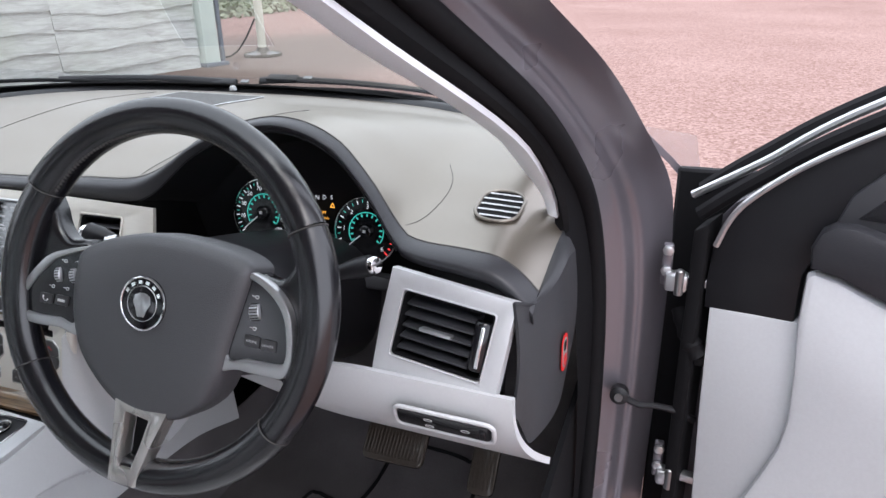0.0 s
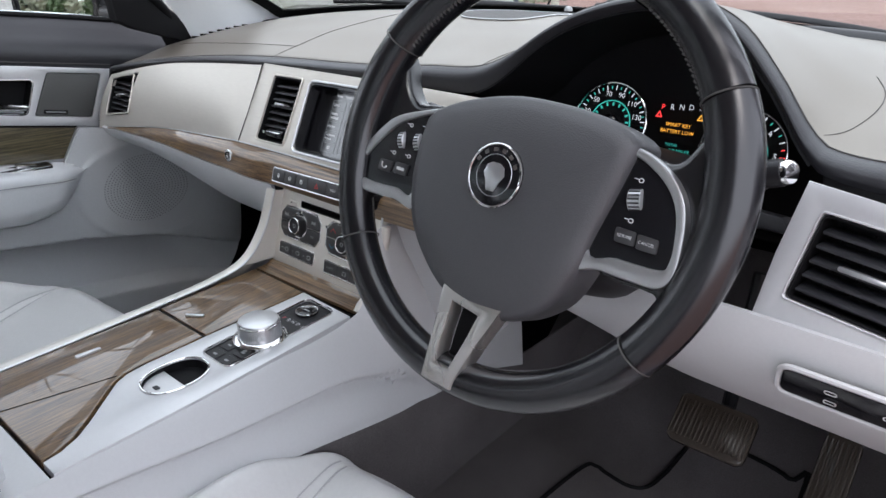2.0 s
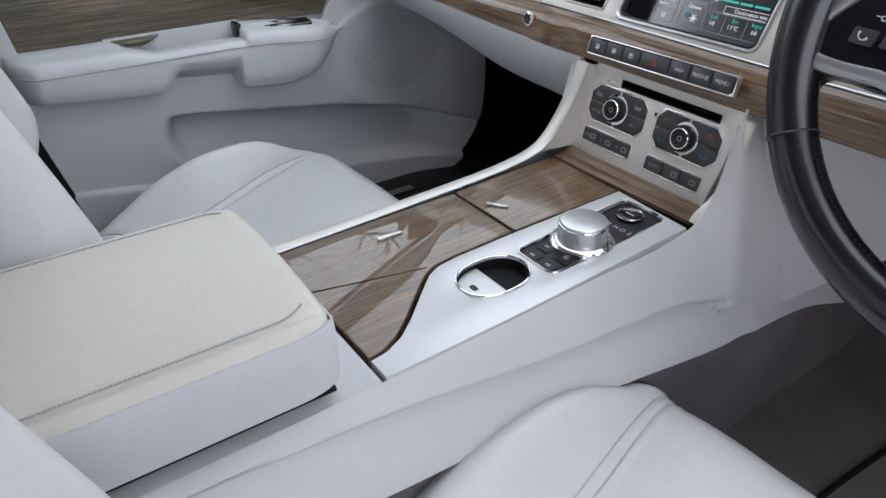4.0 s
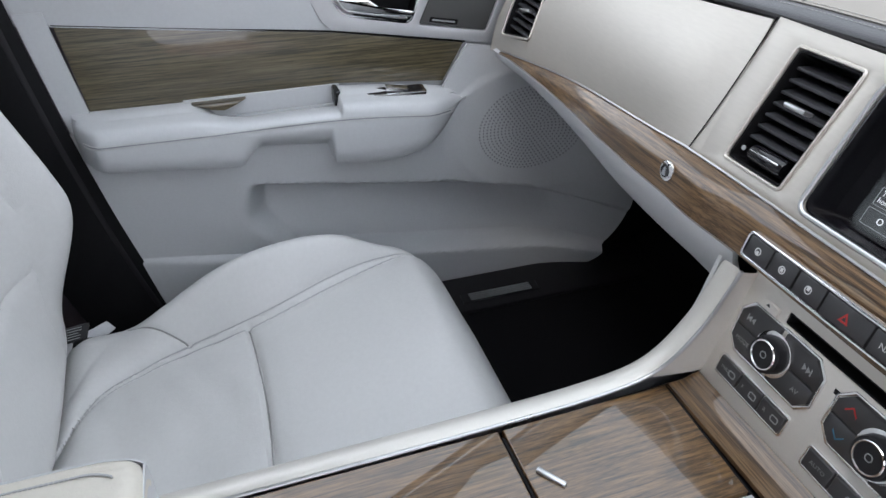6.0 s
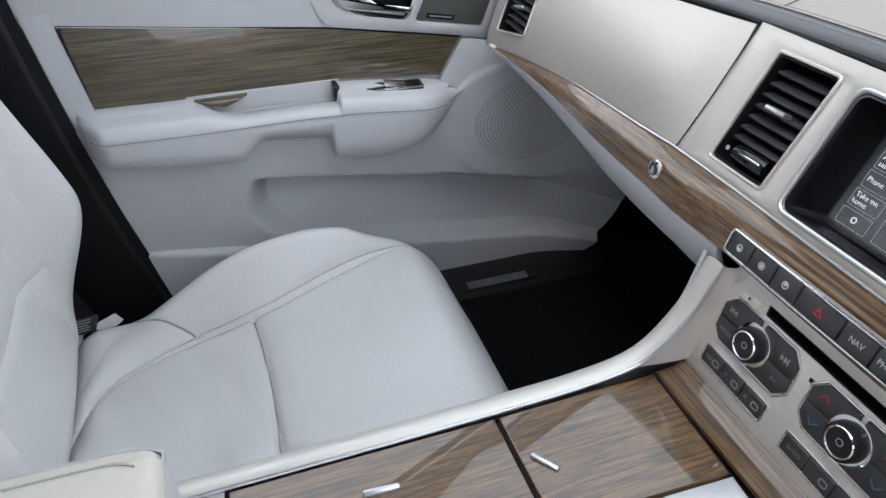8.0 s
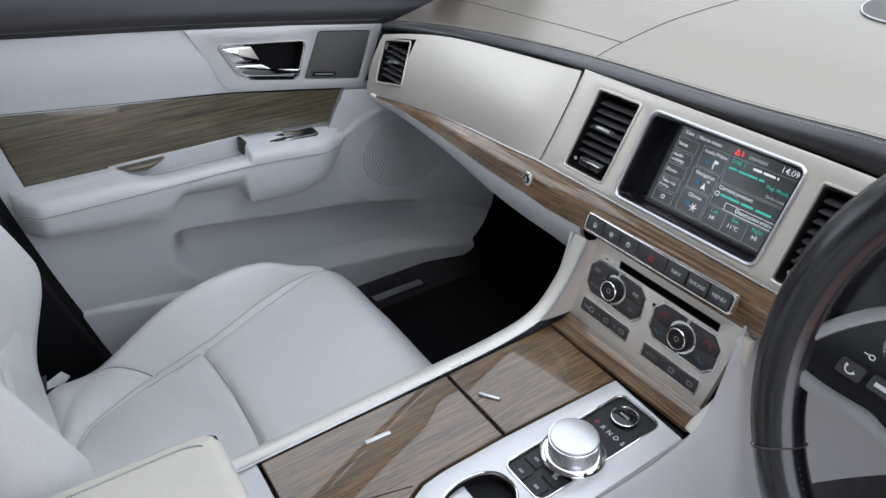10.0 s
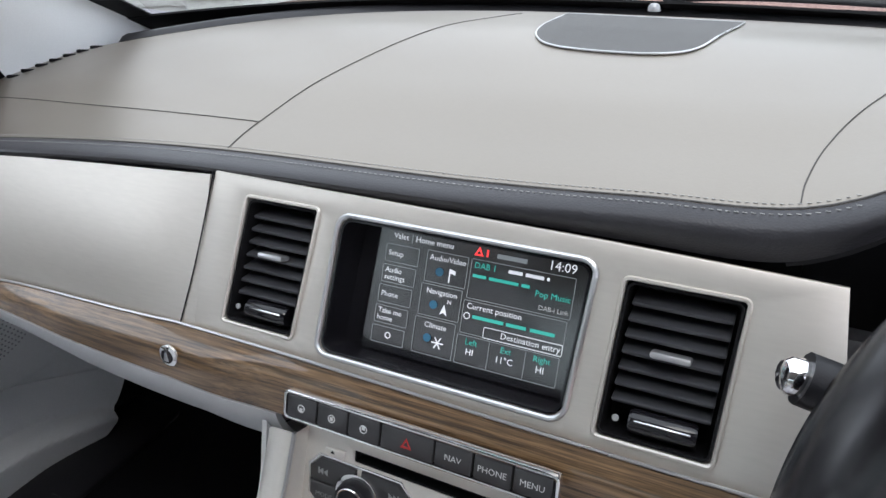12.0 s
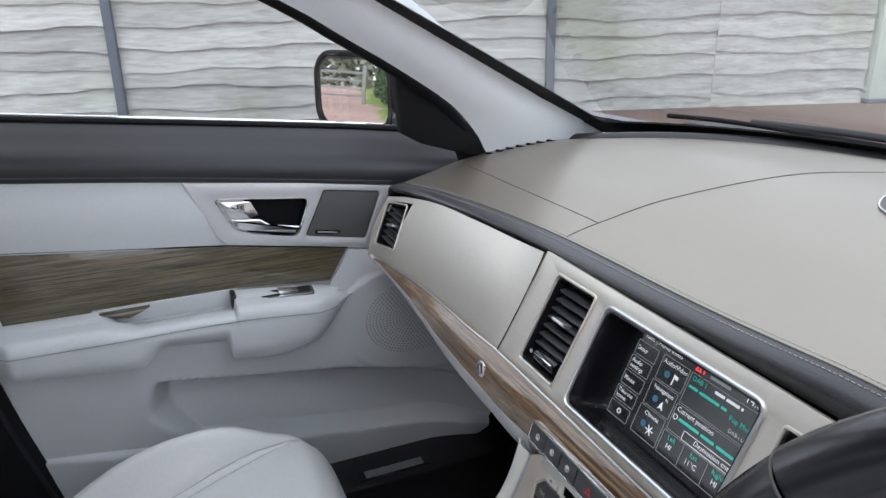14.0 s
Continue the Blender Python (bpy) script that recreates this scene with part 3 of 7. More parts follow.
part("strip_keyline", tube([strip(x, 0) + V(0, -.0012, .0008) for x in st_us], .0012, 6), SATIN, dash)
bp = strip(-.227, .45)
BM_ = basis(bp + V(0, -.001, 0), (1, 0, 0), (0, .12, 1))
badge = part("badge", lathe([(.0095, 0), (.0095, .002), (.0078, .003)], 24, BM_), CHROME, dash, "small round chrome badge")
part("badge_field", lathe([(.0062, .003), (.0062, .0034)], 20, BM_), GLOSS, badge)
part("badge_emblem", prism([(-.003, -.004), (.003, -.004), (.001, .004), (-.001, .004)], .0008, BM_ @ Matrix.Translation((0, 0, .0034))), CHROME, badge)


# glovebox front below the strip
def glove(x, v):
    a = strip(max(x, -.69), 1.0)
    drop_z = .108 - .05 * smooth01(-.3, -.72, x)
    return V(x, a.y + .006 + .085 * v ** 1.6, a.z - .001 - drop_z * v + .01 * smooth01(.8, 1, v))


part("glovebox_lid", sheet(glove, span(-.72, -.128, 40), span(0, 1, 10), thick=.006), LOWER, dash, "pale grey glovebox lid")
part("underside", sheet(lambda x, v: glove(x, 1) + V(0, .42 * v, .02 * v), span(-.72, -.128, 8), span(0, 1, 2), thick=.004), BLACK, dash)
part("lid_gap", tube([glove(-.19, v) + V(0, -.0006, 0) for v in span(0, 1, 10)], .0012, 6), SOFT, dash)

# display
sc = thing("display_screen", "recessed touch display showing a dark menu with teal text", "screen", FAS @ V(0, -.07, -.02))
part("bezel", tray(rrect(.002, -.0645, .1875, .1015, .009, 4, .06), .034, FAS), GLOSS, sc, "deep gloss black recess")
DSP = FAS @ Matrix.Translation((.0085, -.0635, -.0305))
part("glass", prism(rrect(0, 0, .164, .098, .002, 2, .05), .002, DSP), SCREEN_GLASS, sc, "dark reflective display glass")
SX, SY = .149, .0925


def sp(x, y, z=.0026):
    """A place on the display, x and y from 0 to 1 from its top left."""
    px, py = (x - .5) * SX, (.5 - y) * SY
    return DSP @ Matrix.Translation((px + .05 * py, py, z))


def words(text, x, y, size, mat=WHITE_GLOW, align="LEFT"):
    return lettering(text, size, sp(x, y), mat, sc, "screen_text", align)


def bar(x, y, w, h, mat):
    part("screen_bar", box(w * SX, h * SY, .0004, 0, 1, sp(x + w / 2, y + h / 2)), mat, sc)


def frame_box(x0, y0, x1, y1, mat=GREY_GLOW):
    o = rrect(0, 0, (x1 - x0) * SX, (y1 - y0) * SY, .001, 2)
    i = rrect(0, 0, (x1 - x0) * SX - .0009, (y1 - y0) * SY - .0009, .0007, 2)
    part("menu_frame", plate(o, [i], .0003, sp((x0 + x1) / 2, (y0 + y1) / 2, .0028)), mat, sc)


words("Valet", .03, .055, .0062)
bar(.135, .02, .004, .075, GREY_GLOW)
words("Home menu", .155, .055, .0062)
bar(.595, .045, .15, .035, GREY_GLOW)
words("14:09", .985, .055, .0092, WHITE_GLOW, "RIGHT")
part("warning_sign", plate([(-.0035, -.003), (.0035, -.003), (0, .0035)], [[(-.0018, -.0019), (.0018, -.0019), (0, .0014)]], .0004, sp(.50, .055)), RED_GLOW, sc)
bar(.54, .03, .008, .055, RED_GLOW)
for k, t in enumerate(("Setup", "Audio\nsettings", "Phone", "Take me\nhome")):
    y = .125 + .172 * k
    frame_box(.0, y, .19, y + .15)
    for q, line in enumerate(t.split("\n")):
        words(line, .015, y + (.075 if "\n" not in t else .045 + .06 * q), .0058)
frame_box(0, .815, .19, .96)
part("power_mark", plate(rrect(0, 0, .005, .005, .0024, 5), [rrect(0, 0, .0036, .0036, .0017, 5)], .0004, sp(.095, .885)), WHITE_GLOW, sc)
for k, t in enumerate(("Audio/Video", "Navigation", "Climate")):
    y0, y1 = (.115, .385, .66)[k], (.37, .645, .96)[k]
    frame_box(.235, y0, .46, y1)
    words(t, .348, y0 + .055, .0058, WHITE_GLOW, "CENTER")
    c = sp(.375, y0 + .185)
    if k == 0:
        part("note_mark", prism([(-.001, -.004), (0, -.004), (0, .003), (.004, .002), (.004, .005), (-.001, .006)], .0003, c), WHITE_GLOW, sc)
    elif k == 1:
        part("arrow_mark", prism([(-.003, -.004), (0, -.002), (.003, -.004), (0, .004)], .0003, c), WHITE_GLOW, sc)
        words("N", .385, y0 + .115, .0045)
    else:
        for a in range(3):
            part("flake_mark", box(.0095, .0009, .0003, 0, 1, c @ pose(0, 0, 0, 0, 0, 60 * a)), WHITE_GLOW, sc)
    part("globe_mark", lathe([(.0032, 0), (.0032, .0004)], 14, sp(.315, y0 + .16)), MARK_BLUE, sc)
frame_box(.475, .115, .995, .43)
words("DAB 1", .49, .165, .0062, TEAL_GLOW)
for bx, bw in ((.665, .07), (.75, .09), (.855, .012)):
    bar(bx, .15, bw, .026, WHITE_GLOW)
for bx, bw in ((.49, .07), (.575, .15), (.74, .04)):
    bar(bx, .235, bw, .024, TEAL_GLOW)
words("Pop Music", .985, .285, .0062, TEAL_GLOW, "RIGHT")
words("DAB-i Link", .985, .385, .0048, MARK, "RIGHT")
frame_box(.475, .445, .995, .71)
words("Current position", .49, .49, .0062)
for bx, bw in ((.53, .16), (.705, .10), (.825, .12)):
    bar(bx, .555, bw, .026, TEAL_GLOW)
part("ring_mark", plate(rrect(0, 0, .005, .005, .0024, 5), [rrect(0, 0, .0039, .0039, .0018, 5)], .0004, sp(.50, .57)), WHITE_GLOW, sc)
frame_box(.60, .625, .995, .715, WHITE_GLOW)
words("Destination entry", .985, .668, .0062, WHITE_GLOW, "RIGHT")
frame_box(.475, .725, .995, .96)
for x, t, v in ((.55, "Left", "HI"), (.73, "Ext", "11\u00b0C"), (.91, "Right", "HI")):
    words(t, x, .775, .0062, TEAL_GLOW, "CENTER")
    words(v, x, .855, .0066, WHITE_GLOW, "CENTER")
for x in (.645, .83):
    bar(x, .74, .003, .21, GREY_GLOW)

# row of buttons set into the oak strip
row = thing("button_row", "chrome-framed row of black buttons in the oak strip", "buttons", (0, -.085, .705))
ROW = basis((-.002, -.0757, .7245), (1, -.03, .022), (0, .30, .95))
o, i = rrect(0, 0, .2160, .0225, .004, 3), rrect(0, 0, .2110, .0180, .003, 3)
part("frame", plate(o, [i], .007, ROW @ Matrix.Translation((0, 0, .0062)), .0009), CHROME, row, "thin chrome frame")
part("back", box(.214, .020, .006, .001, 1, ROW @ Matrix.Translation((0, 0, -.001))), SOFT, row)
cuts = [q * .947 for q in (-.1105, -.0815, -.0525, -.0235, .0215, .0520, .0815, .1105)]
for k in range(7):
    w = cuts[k + 1] - cuts[k]
    cx = (cuts[k] + cuts[k + 1]) / 2
    b = part("button", box(w - .0012, .0172, .006, .0012, 2, ROW @ Matrix.Translation((cx, 0, .0035))), KEY, row)
    fm = ROW @ Matrix.Translation((cx, 0, .0069))
    if k == 3:
        part("hazard_mark", plate([(-.0042, -.0035), (.0042, -.0035), (0, .0042)], [[(-.0022, -.0022), (.0022, -.0022), (0, .0018)]], .0003, fm), MARK_RED, b)
    elif k > 3:
        lettering(("NAV", "PHONE", "MENU")[k - 4], .0062, fm, MARK, b, "mark", "CENTER")
    else:
        part("mark", plate(rrect(0, 0, .0062, .0062, .003, 5), [rrect(0, 0, .0047, .0047, .0022, 5)], .0003, fm), MARK, b)
        part("mark", box(.0024, .0028, .0004, 0, 1, fm @ Matrix.Translation((0, -.001 + .001 * k, 0))), MARK, b)

# driver's end: vent panel, lower panel, switches and end cap
RP = basis((.680, -.0725, .8405), (.143, -.017, -.013), (0, .038, .121))
rp_out = [(-.074, .003), (.073, .001), (.0705, -.116), (-.076, -.127), (-.077, -.06)]
rp_h = rrect(-.002, -.055, .108, .0745, .004, 3, .05)
part("driver_vent_panel", plate(rp_out, [rp_h], .014, RP, .002), PANEL, dash, "satin silver panel round the driver's vent")
vent(.106, .073, 5, RP @ Matrix.Translation((-.002, -.055, -.001)), .05, "right", 18)
part("vent_rim", tube([RP @ V(x, y, .0008) for x, y in rrect(-.002, -.055, .110, .0765, .004, 4, .05)], .0010, 6, True), PANEL, dash)


def low(u, v):
    """The pale panel below: from the column to the door."""
    x = .30 + (.458 + .030 * v * v) * u
    z = .741 - .119 * v - .045 * (1 - smooth01(0, .62, u)) * (1 - v)
    y = -.090 - .025 * u + .060 * v * v - .008 * math.sin(math.pi * v) + .045 * (1 - smooth01(0, .5, u))
    return V(x, y, z)


part("driver_lower_panel", sheet(low, span(0, 1, 40), span(0, 1, 12), thick=.008), LOWER, dash, "pale grey knee panel under the wheel")
SWM = basis(low(.828, .36) + V(0, -.004, 0), low(.95, .5) - low(.65, .5), low(.8, .2) - low(.8, .7))
sw = part("switch_panel", prism(rrect(0, 0, .109, .029, .007, 4, .1), .005, SWM, .002), GLOSS, dash, "gloss black switch panel")
part("switch_rim", tube([SWM @ V(x, y, .003) for x, y in rrect(0, 0, .115, .035, .010, 5, .1)], .0026, 8, True), LOWER, dash, "raised pale border")
part("rotary_slide", box(.006, .014, .004, .001, 1, SWM @ Matrix.Translation((.045, 0, .006))), BLACK, sw)
for dx, dy in ((-.016, .006), (-.016, -.006), (.026, .0)):
    part("mark", plate(rrect(dx, dy, .010, .0045, .002, 3), [rrect(dx, dy, .008, .0028, .0012, 3)], .0004, SWM @ Matrix.Translation((0, 0, .0064))), MARK, sw)


def end_cap(q, v):
    """The dashboard's end: it sweeps from the vent panel back to the door seal."""
    x = .752 + .030 * math.sin(min(q, 1) * math.pi / 2) ** .9
    y = -.088 + .125 * q
    zt = pad(min(x, .766), max(y, -.058)) - .003 + .004 * (1 - smooth01(0, .3, q)) - .05 * smooth01(.9, 2.2, q)
    zb = .700 - .055 * smooth01(0, .28, q) + .03 * smooth01(1.0, 1.6, q)
    return V(x + .006 * math.sin(math.pi * v), y, zt + (zb - zt) * v)


part("end_cap", sheet(end_cap, span(0, 1.5, 24), span(0, 1, 14), thick=.004), END, dash, "dark grey end cap beside the door")
part("end_roll", sheet(lambda q, v: V(min(.764, end_cap(q, 0).x - .002), end_cap(q, 0).y, pad(min(.764, end_cap(q, 0).x - .002), max(end_cap(q, 0).y, -.058)) - .001).lerp(end_cap(q, 0), v) + V(0, 0, .004 * math.sin(math.pi * v)), span(0, 1.5, 16), span(0, 1, 5), thick=.003), END, dash)
lc = end_cap(.80, .53)
FM = basis(lc + V(.0016, -.0016, 0), end_cap(.94, .53) - end_cap(.66, .53), end_cap(.80, .41) - end_cap(.80, .65))
tag = part("fuse_label", prism(rrect(0, 0, .023, .050, .0113, 7), .0008, FM), RED, dash, "oval red warning label")
part("label_field", prism(rrect(0, 0, .015, .040, .0074, 7), .0003, FM @ Matrix.Translation((0, 0, .0008))), MARK_D, tag)
part("label_mark", prism(rrect(0, .010, .010, .014, .004, 5), .0003, FM @ Matrix.Translation((0, 0, .0011))), GLOSS, tag)
part("label_mark", prism(rrect(0, -.010, .010, .014, .003, 5), .0003, FM @ Matrix.Translation((0, 0, .0011))), RED, tag)
# small window vent on the driver's side of the top
vx, vy = .694, .070
c = on_pad(vx, vy, .001)
TVM = basis(c, on_pad(vx + .02, vy) - on_pad(vx - .02, vy), on_pad(vx, vy + .02) - on_pad(vx, vy - .02))
tv = part("demister_vent", prism(rrect(0, 0, .052, .070, .022, 5), .0012, TVM @ Matrix.Translation((0, 0, .0005))), SOFT, dash, "small rounded side-window vent")
part("vent_ring", tube([TVM @ V(x, y, .0022) for x, y in rrect(0, 0, .054, .072, .023, 6)], .0022, 8, True), DASH, tv)
for k in range(5):
    part("louvre", box(.049 - .010 * (abs(k - 2) == 2), .0030, .0010, .0003, 1, TVM @ Matrix.Translation((0, -.026 + .013 * k, .0026))), PANEL, tv)

# instrument binnacle
bin_us = span(.205, .598, 40)


def hood(x, v):
    y0, z0 = edge_y(x) + .006, edge_z(x) - .003
    c = V(.40, .12, .80)
    p = V(x, y0, z0)
    q = V(c.x + (x - c.x) * .92, .105, z0 - .020 - .01 * v)
    return p.lerp(q, v)


part("binnacle_lining", sheet(hood, bin_us, span(0, 1, 5), thick=.003), SOFT, dash, "matt black instrument hood")
CLM = basis((.405, .098, .845), (1, 0, 0), (0, .28, 1))
clu = thing("instrument_cluster", "black instrument cluster with two glowing teal dials", "instruments", (.405, .1, .8))
part("backing", sheet(lambda x, v: V(hood(x, 1).x, .1055 + .03 * v, hood(x, 1).z + .002 + (.73 - hood(x, 1).z) * v), bin_us, span(0, 1, 4), thick=.004), SOFT, clu)


def dial(cx, cy, r, name, marks, numbers, red=False):
    m = CLM @ Matrix.Translation((cx, cy, 0))
    d = part(name, lathe([(r * .97, -.002), (r * .97, .001)], 48, m), GLOSS, clu, "black dial with teal scale")
    part("dial_ring", tube([m @ V(r * math.cos(a), r * math.sin(a), .003) for a in span(0, 6.2832, 64)[:-1]], .0013, 8, True), CHROME, d, "chrome dial ring")
    for k in range(marks + 1):
        a = radians(222 - 264 * k / marks)
        long = k % 2 == 0
        part("scale_mark", box(.0055 if long else .0034, .0012, .0004, 0, 1, m @ pose(r * .88 * math.cos(a), r * .88 * math.sin(a), .0014, 0, 0, math.degrees(a))), RED_GLOW if red and k > marks * .78 else (WHITE_GLOW if long else TEAL_GLOW), d)
    for k, t in enumerate(numbers):
        a = radians(222 - 264 * k / (len(numbers) - 1))
        lettering(t, .0085, m @ Matrix.Translation((r * .72 * math.cos(a), r * .72 * math.sin(a), .0014)), WHITE_GLOW, d, "scale_number", "CENTER")
    arc = [m @ V(r * .55 * math.cos(radians(a)), r * .55 * math.sin(radians(a)), .0014) for a in span(215, -35, 40)]
    part("inner_scale", tube(arc, .0008, 5), TEAL_GLOW, d)
    for k in range(13):
        a = radians(215 - 250 * k / 12)
        part("inner_mark", box(.0040, .0022, .0004, 0, 1, m @ pose(r * .47 * math.cos(a), r * .47 * math.sin(a), .0014, 0, 0, math.degrees(a))), TEAL_GLOW, d)
    part("needle", box(r * .80, .0016, .001, 0, 1, m @ pose(r * .38 * math.cos(radians(222)), r * .38 * math.sin(radians(222)), .005, 0, 0, 222)), MARK, d)
    part("needle_hub", lathe([(.009, .001), (.009, .006), (.006, .008)], 20, m), GLOSS, d)
    part("hub_mark", box(.004, .004, .001, 0, 1, m @ Matrix.Translation((0, 0, .0082))), MARK, d)


dial(-.062, -.011, .047, "speedometer", 32, ["", "10", "30", "50", "70", "90", "110", "130", "150", "170"])
dial(.098, -.022, .046, "rev_counter", 24, ["0", "1", "2", "3", "4", "5", "6"], True)


def cw(t, x, y, s, mat, al="CENTER"):
    lettering(t, s, CLM @ Matrix.Translation((x, y, .001)), mat, clu, "cluster_text", al)


for k, t in enumerate("PRNDS"):
    cw(t, .0 + .0109 * k, .0150 + .001 * k, .0085, RED_GLOW if k == 0 else WHITE_GLOW)
cw("SMART KEY", .022, -.0030, .0058, AMBER_GLOW)
cw("BATTERY LOW", .022, -.0105, .0058, AMBER_GLOW)
part("warning_mark", plate([(-.004, -.0035), (.004, -.0035), (0, .004)], [[(-.002, -.0022), (.002, -.0022), (0, .0018)]], .0004, CLM @ Matrix.Translation((.0455, .0085, .001))), AMBER_GLOW, clu)
part("warning_mark", plate([(-.004, -.0035), (.004, -.0035), (0, .004)], [[(-.002, -.0022), (.002, -.0022), (0, .0018)]], .0004, CLM @ Matrix.Translation((-.003, .0070, .001))), RED_GLOW, clu)
cw("TOTAL", .019, -.0255, .0048, TEAL_GLOW)
cw("AUTO", .0, -.0315, .0048, TEAL_GLOW)
cw("3.8 MILES", .029, -.0318, .0062, TEAL_GLOW)
part("text_line", box(.046, .0012, .0004, 0, 1, CLM @ Matrix.Translation((.020, -.0385, .001))), MARK_RED, clu)
part("text_line", box(.050, .0006, .0004, 0, 1, CLM @ Matrix.Translation((.022, -.0440, .001))), MARK, clu)
part("cluster_ledge", prism([(-.175, -.075), (-.165, -.058), (-.010, -.060), (.006, -.068), (.060, -.072), (.16, -.078), (.17, -.095), (-.17, -.095)], .030, CLM @ Matrix.Translation((0, 0, -.004)), .004), END, clu, "dark grey ledge below the dials")
# ---- steering wheel ----
WC = V(.407, -.200, .853)
WM = basis(WC, (1, 0, 0), (0, .347, .938)) @ Matrix.Rotation(radians(-3), 4, "Z")
wheel = thing("steering_wheel", "black leather steering wheel with three spokes and satin trim", "steering wheel", WC)
R = .1825
RX, RY = .0030, -.0035


def rim_path(a0, a1, n, r=R, z=0.0):
    return [WM @ V(RX + r * math.cos(radians(a)), RY + r * math.sin(radians(a)), z) for a in span(a0, a1, n)]


def grip(a):
    """Rim thickness, fuller at the grips."""
    a = a % 360
    return .0172 + .0022 * math.exp(-((a - 12) / 26) ** 2) + .0022 * math.exp(-((a - 168) / 26) ** 2) + .0022 * math.exp(-((a - 372) / 26) ** 2)


SEG = [(30, 150), (150, 214), (214, 326), (326, 390)]
for a0, a1 in SEG:
    part("rim", tube(rim_path(a0 + .35, a1 - .35, 30), lambda t, a0=a0, a1=a1: grip(a0 + (a1 - a0) * t), 20, False, 1.12), WHEEL, wheel, "black leather rim section")
part("rim_core", tube(rim_path(0, 360, 72)[:-1], .0155, 14, True), SOFT, wheel)
for a in (30, 150, 214, 326):
    c = WM @ V(RX + R * math.cos(radians(a)), RY + R * math.sin(radians(a)), 0)
    t = WM.to_3x3() @ V(-math.sin(radians(a)), math.cos(radians(a)), 0)
    u = WM.to_3x3() @ V(math.cos(radians(a)), math.sin(radians(a)), 0)
    w = t.cross(u)
    g = grip(a) + .0003
    part("rim_seam", tube([c + u * g * math.cos(q) + w * g * 1.12 * math.sin(q) for q in span(0, 6.2832, 24)[:-1]], .0007, 6, True), STITCH_D, wheel)
# inner stitching along the grips
for a0, a1 in ((152, 212), (100, 148), (32, 60), (216, 250)):
    n = int((a1 - a0) / 1.5)
    bm = bmesh.new()
    for k in range(n):
        a = radians(a0 + (a1 - a0) * (k + .5) / n)
        r_in = R - grip(math.degrees(a)) * .93
        vs = bmesh.ops.create_cube(bm, size=1)["verts"]
        mm = WM @ pose(RX + r_in * math.cos(a), RY + r_in * math.sin(a), .006, 0, 0, math.degrees(a) + 90 + 25) @ Matrix.Diagonal((.0030, .0013, .0045, 1))
        bmesh.ops.transform(bm, matrix=mm, verts=vs)
    tagged(part("stitching", bm, STITCH_D, wheel, "row of dark stitches"), kind="stuff")

# padded hub
HUBP = [(-.0955, .014), (-.090, .030), (-.060, .0465), (-.012, .0595), (.034, .0615), (.077, .058), (.100, .0525), (.1125, .045), (.1132, .034), (.1105, .020), (.1055, -.004), (.0985, -.036), (.0945, -.062), (.082, -.092), (.060, -.113), (.039, -.1225), (.008, -.1260), (-.025, -.1185), (-.056, -.098), (-.081, -.070), (-.094, -.034), (-.0968, -.004)]


def hub_ring(s, z):
    pts = bez([(x, y, 0) for x, y in HUBP] + [(HUBP[0][0], HUBP[0][1], 0)], 5)[:-1]
    c = V(.006, -.030, 0)
    return [WM @ (c + (p - c) * s + V(0, 0, z - .007)) for p in pts]


part("hub_pad", loft([hub_ring(1.0, -.022), hub_ring(1.0, .010), hub_ring(.985, .0165), hub_ring(.95, .0205), hub_ring(.85, .0245), hub_ring(.6, .0275), hub_ring(.3, .0285), hub_ring(.05, .0288)]), HUB, wheel, "dark grey grained airbag cover")
EM = WM @ Matrix.Translation((.0045, -.008, .0205)) @ Matrix.Scale(.94, 4)
emb = part("emblem", lathe([(.0285, 0), (.0285, .003), (.026, .0038)], 40, EM), GLOSS, wheel, "round black and chrome emblem")
part("emblem_ring", tube([EM @ V(.0275 * math.cos(a), .0275 * math.sin(a), .0033) for a in span(0, 6.2832, 48)[:-1]], .0012, 8, True), CHROME, emb)
part("emblem_ring", tube([EM @ V(.0185 * math.cos(a), .0185 * math.sin(a), .0040) for a in span(0, 6.2832, 48)[:-1]], .0004, 6, True), SATIN, emb)
for a in span(150, 30, 5):
    part("emblem_bar", box(.0045, .0036, .0006, 0, 1, EM @ pose(.0226 * math.cos(radians(a)), .0226 * math.sin(radians(a)), .0042, 0, 0, a - 90)), CHROME, emb)
part("emblem_shape", prism([(-.009, .008), (-.004, .011), (.004, .011), (.009, .008), (.011, .001), (.007, -.006), (.004, -.014), (-.004, -.014), (-.007, -.006), (-.011, .001)], .0012, EM @ Matrix.Translation((0, 0, .0038)), .0004), SATIN, emb)


def tidy(pts, n=5):
    return [(p.x, p.y) for p in bez([(x, y, 0) for x, y in pts] + [(pts[0][0], pts[0][1], 0)], n)[:-1]]


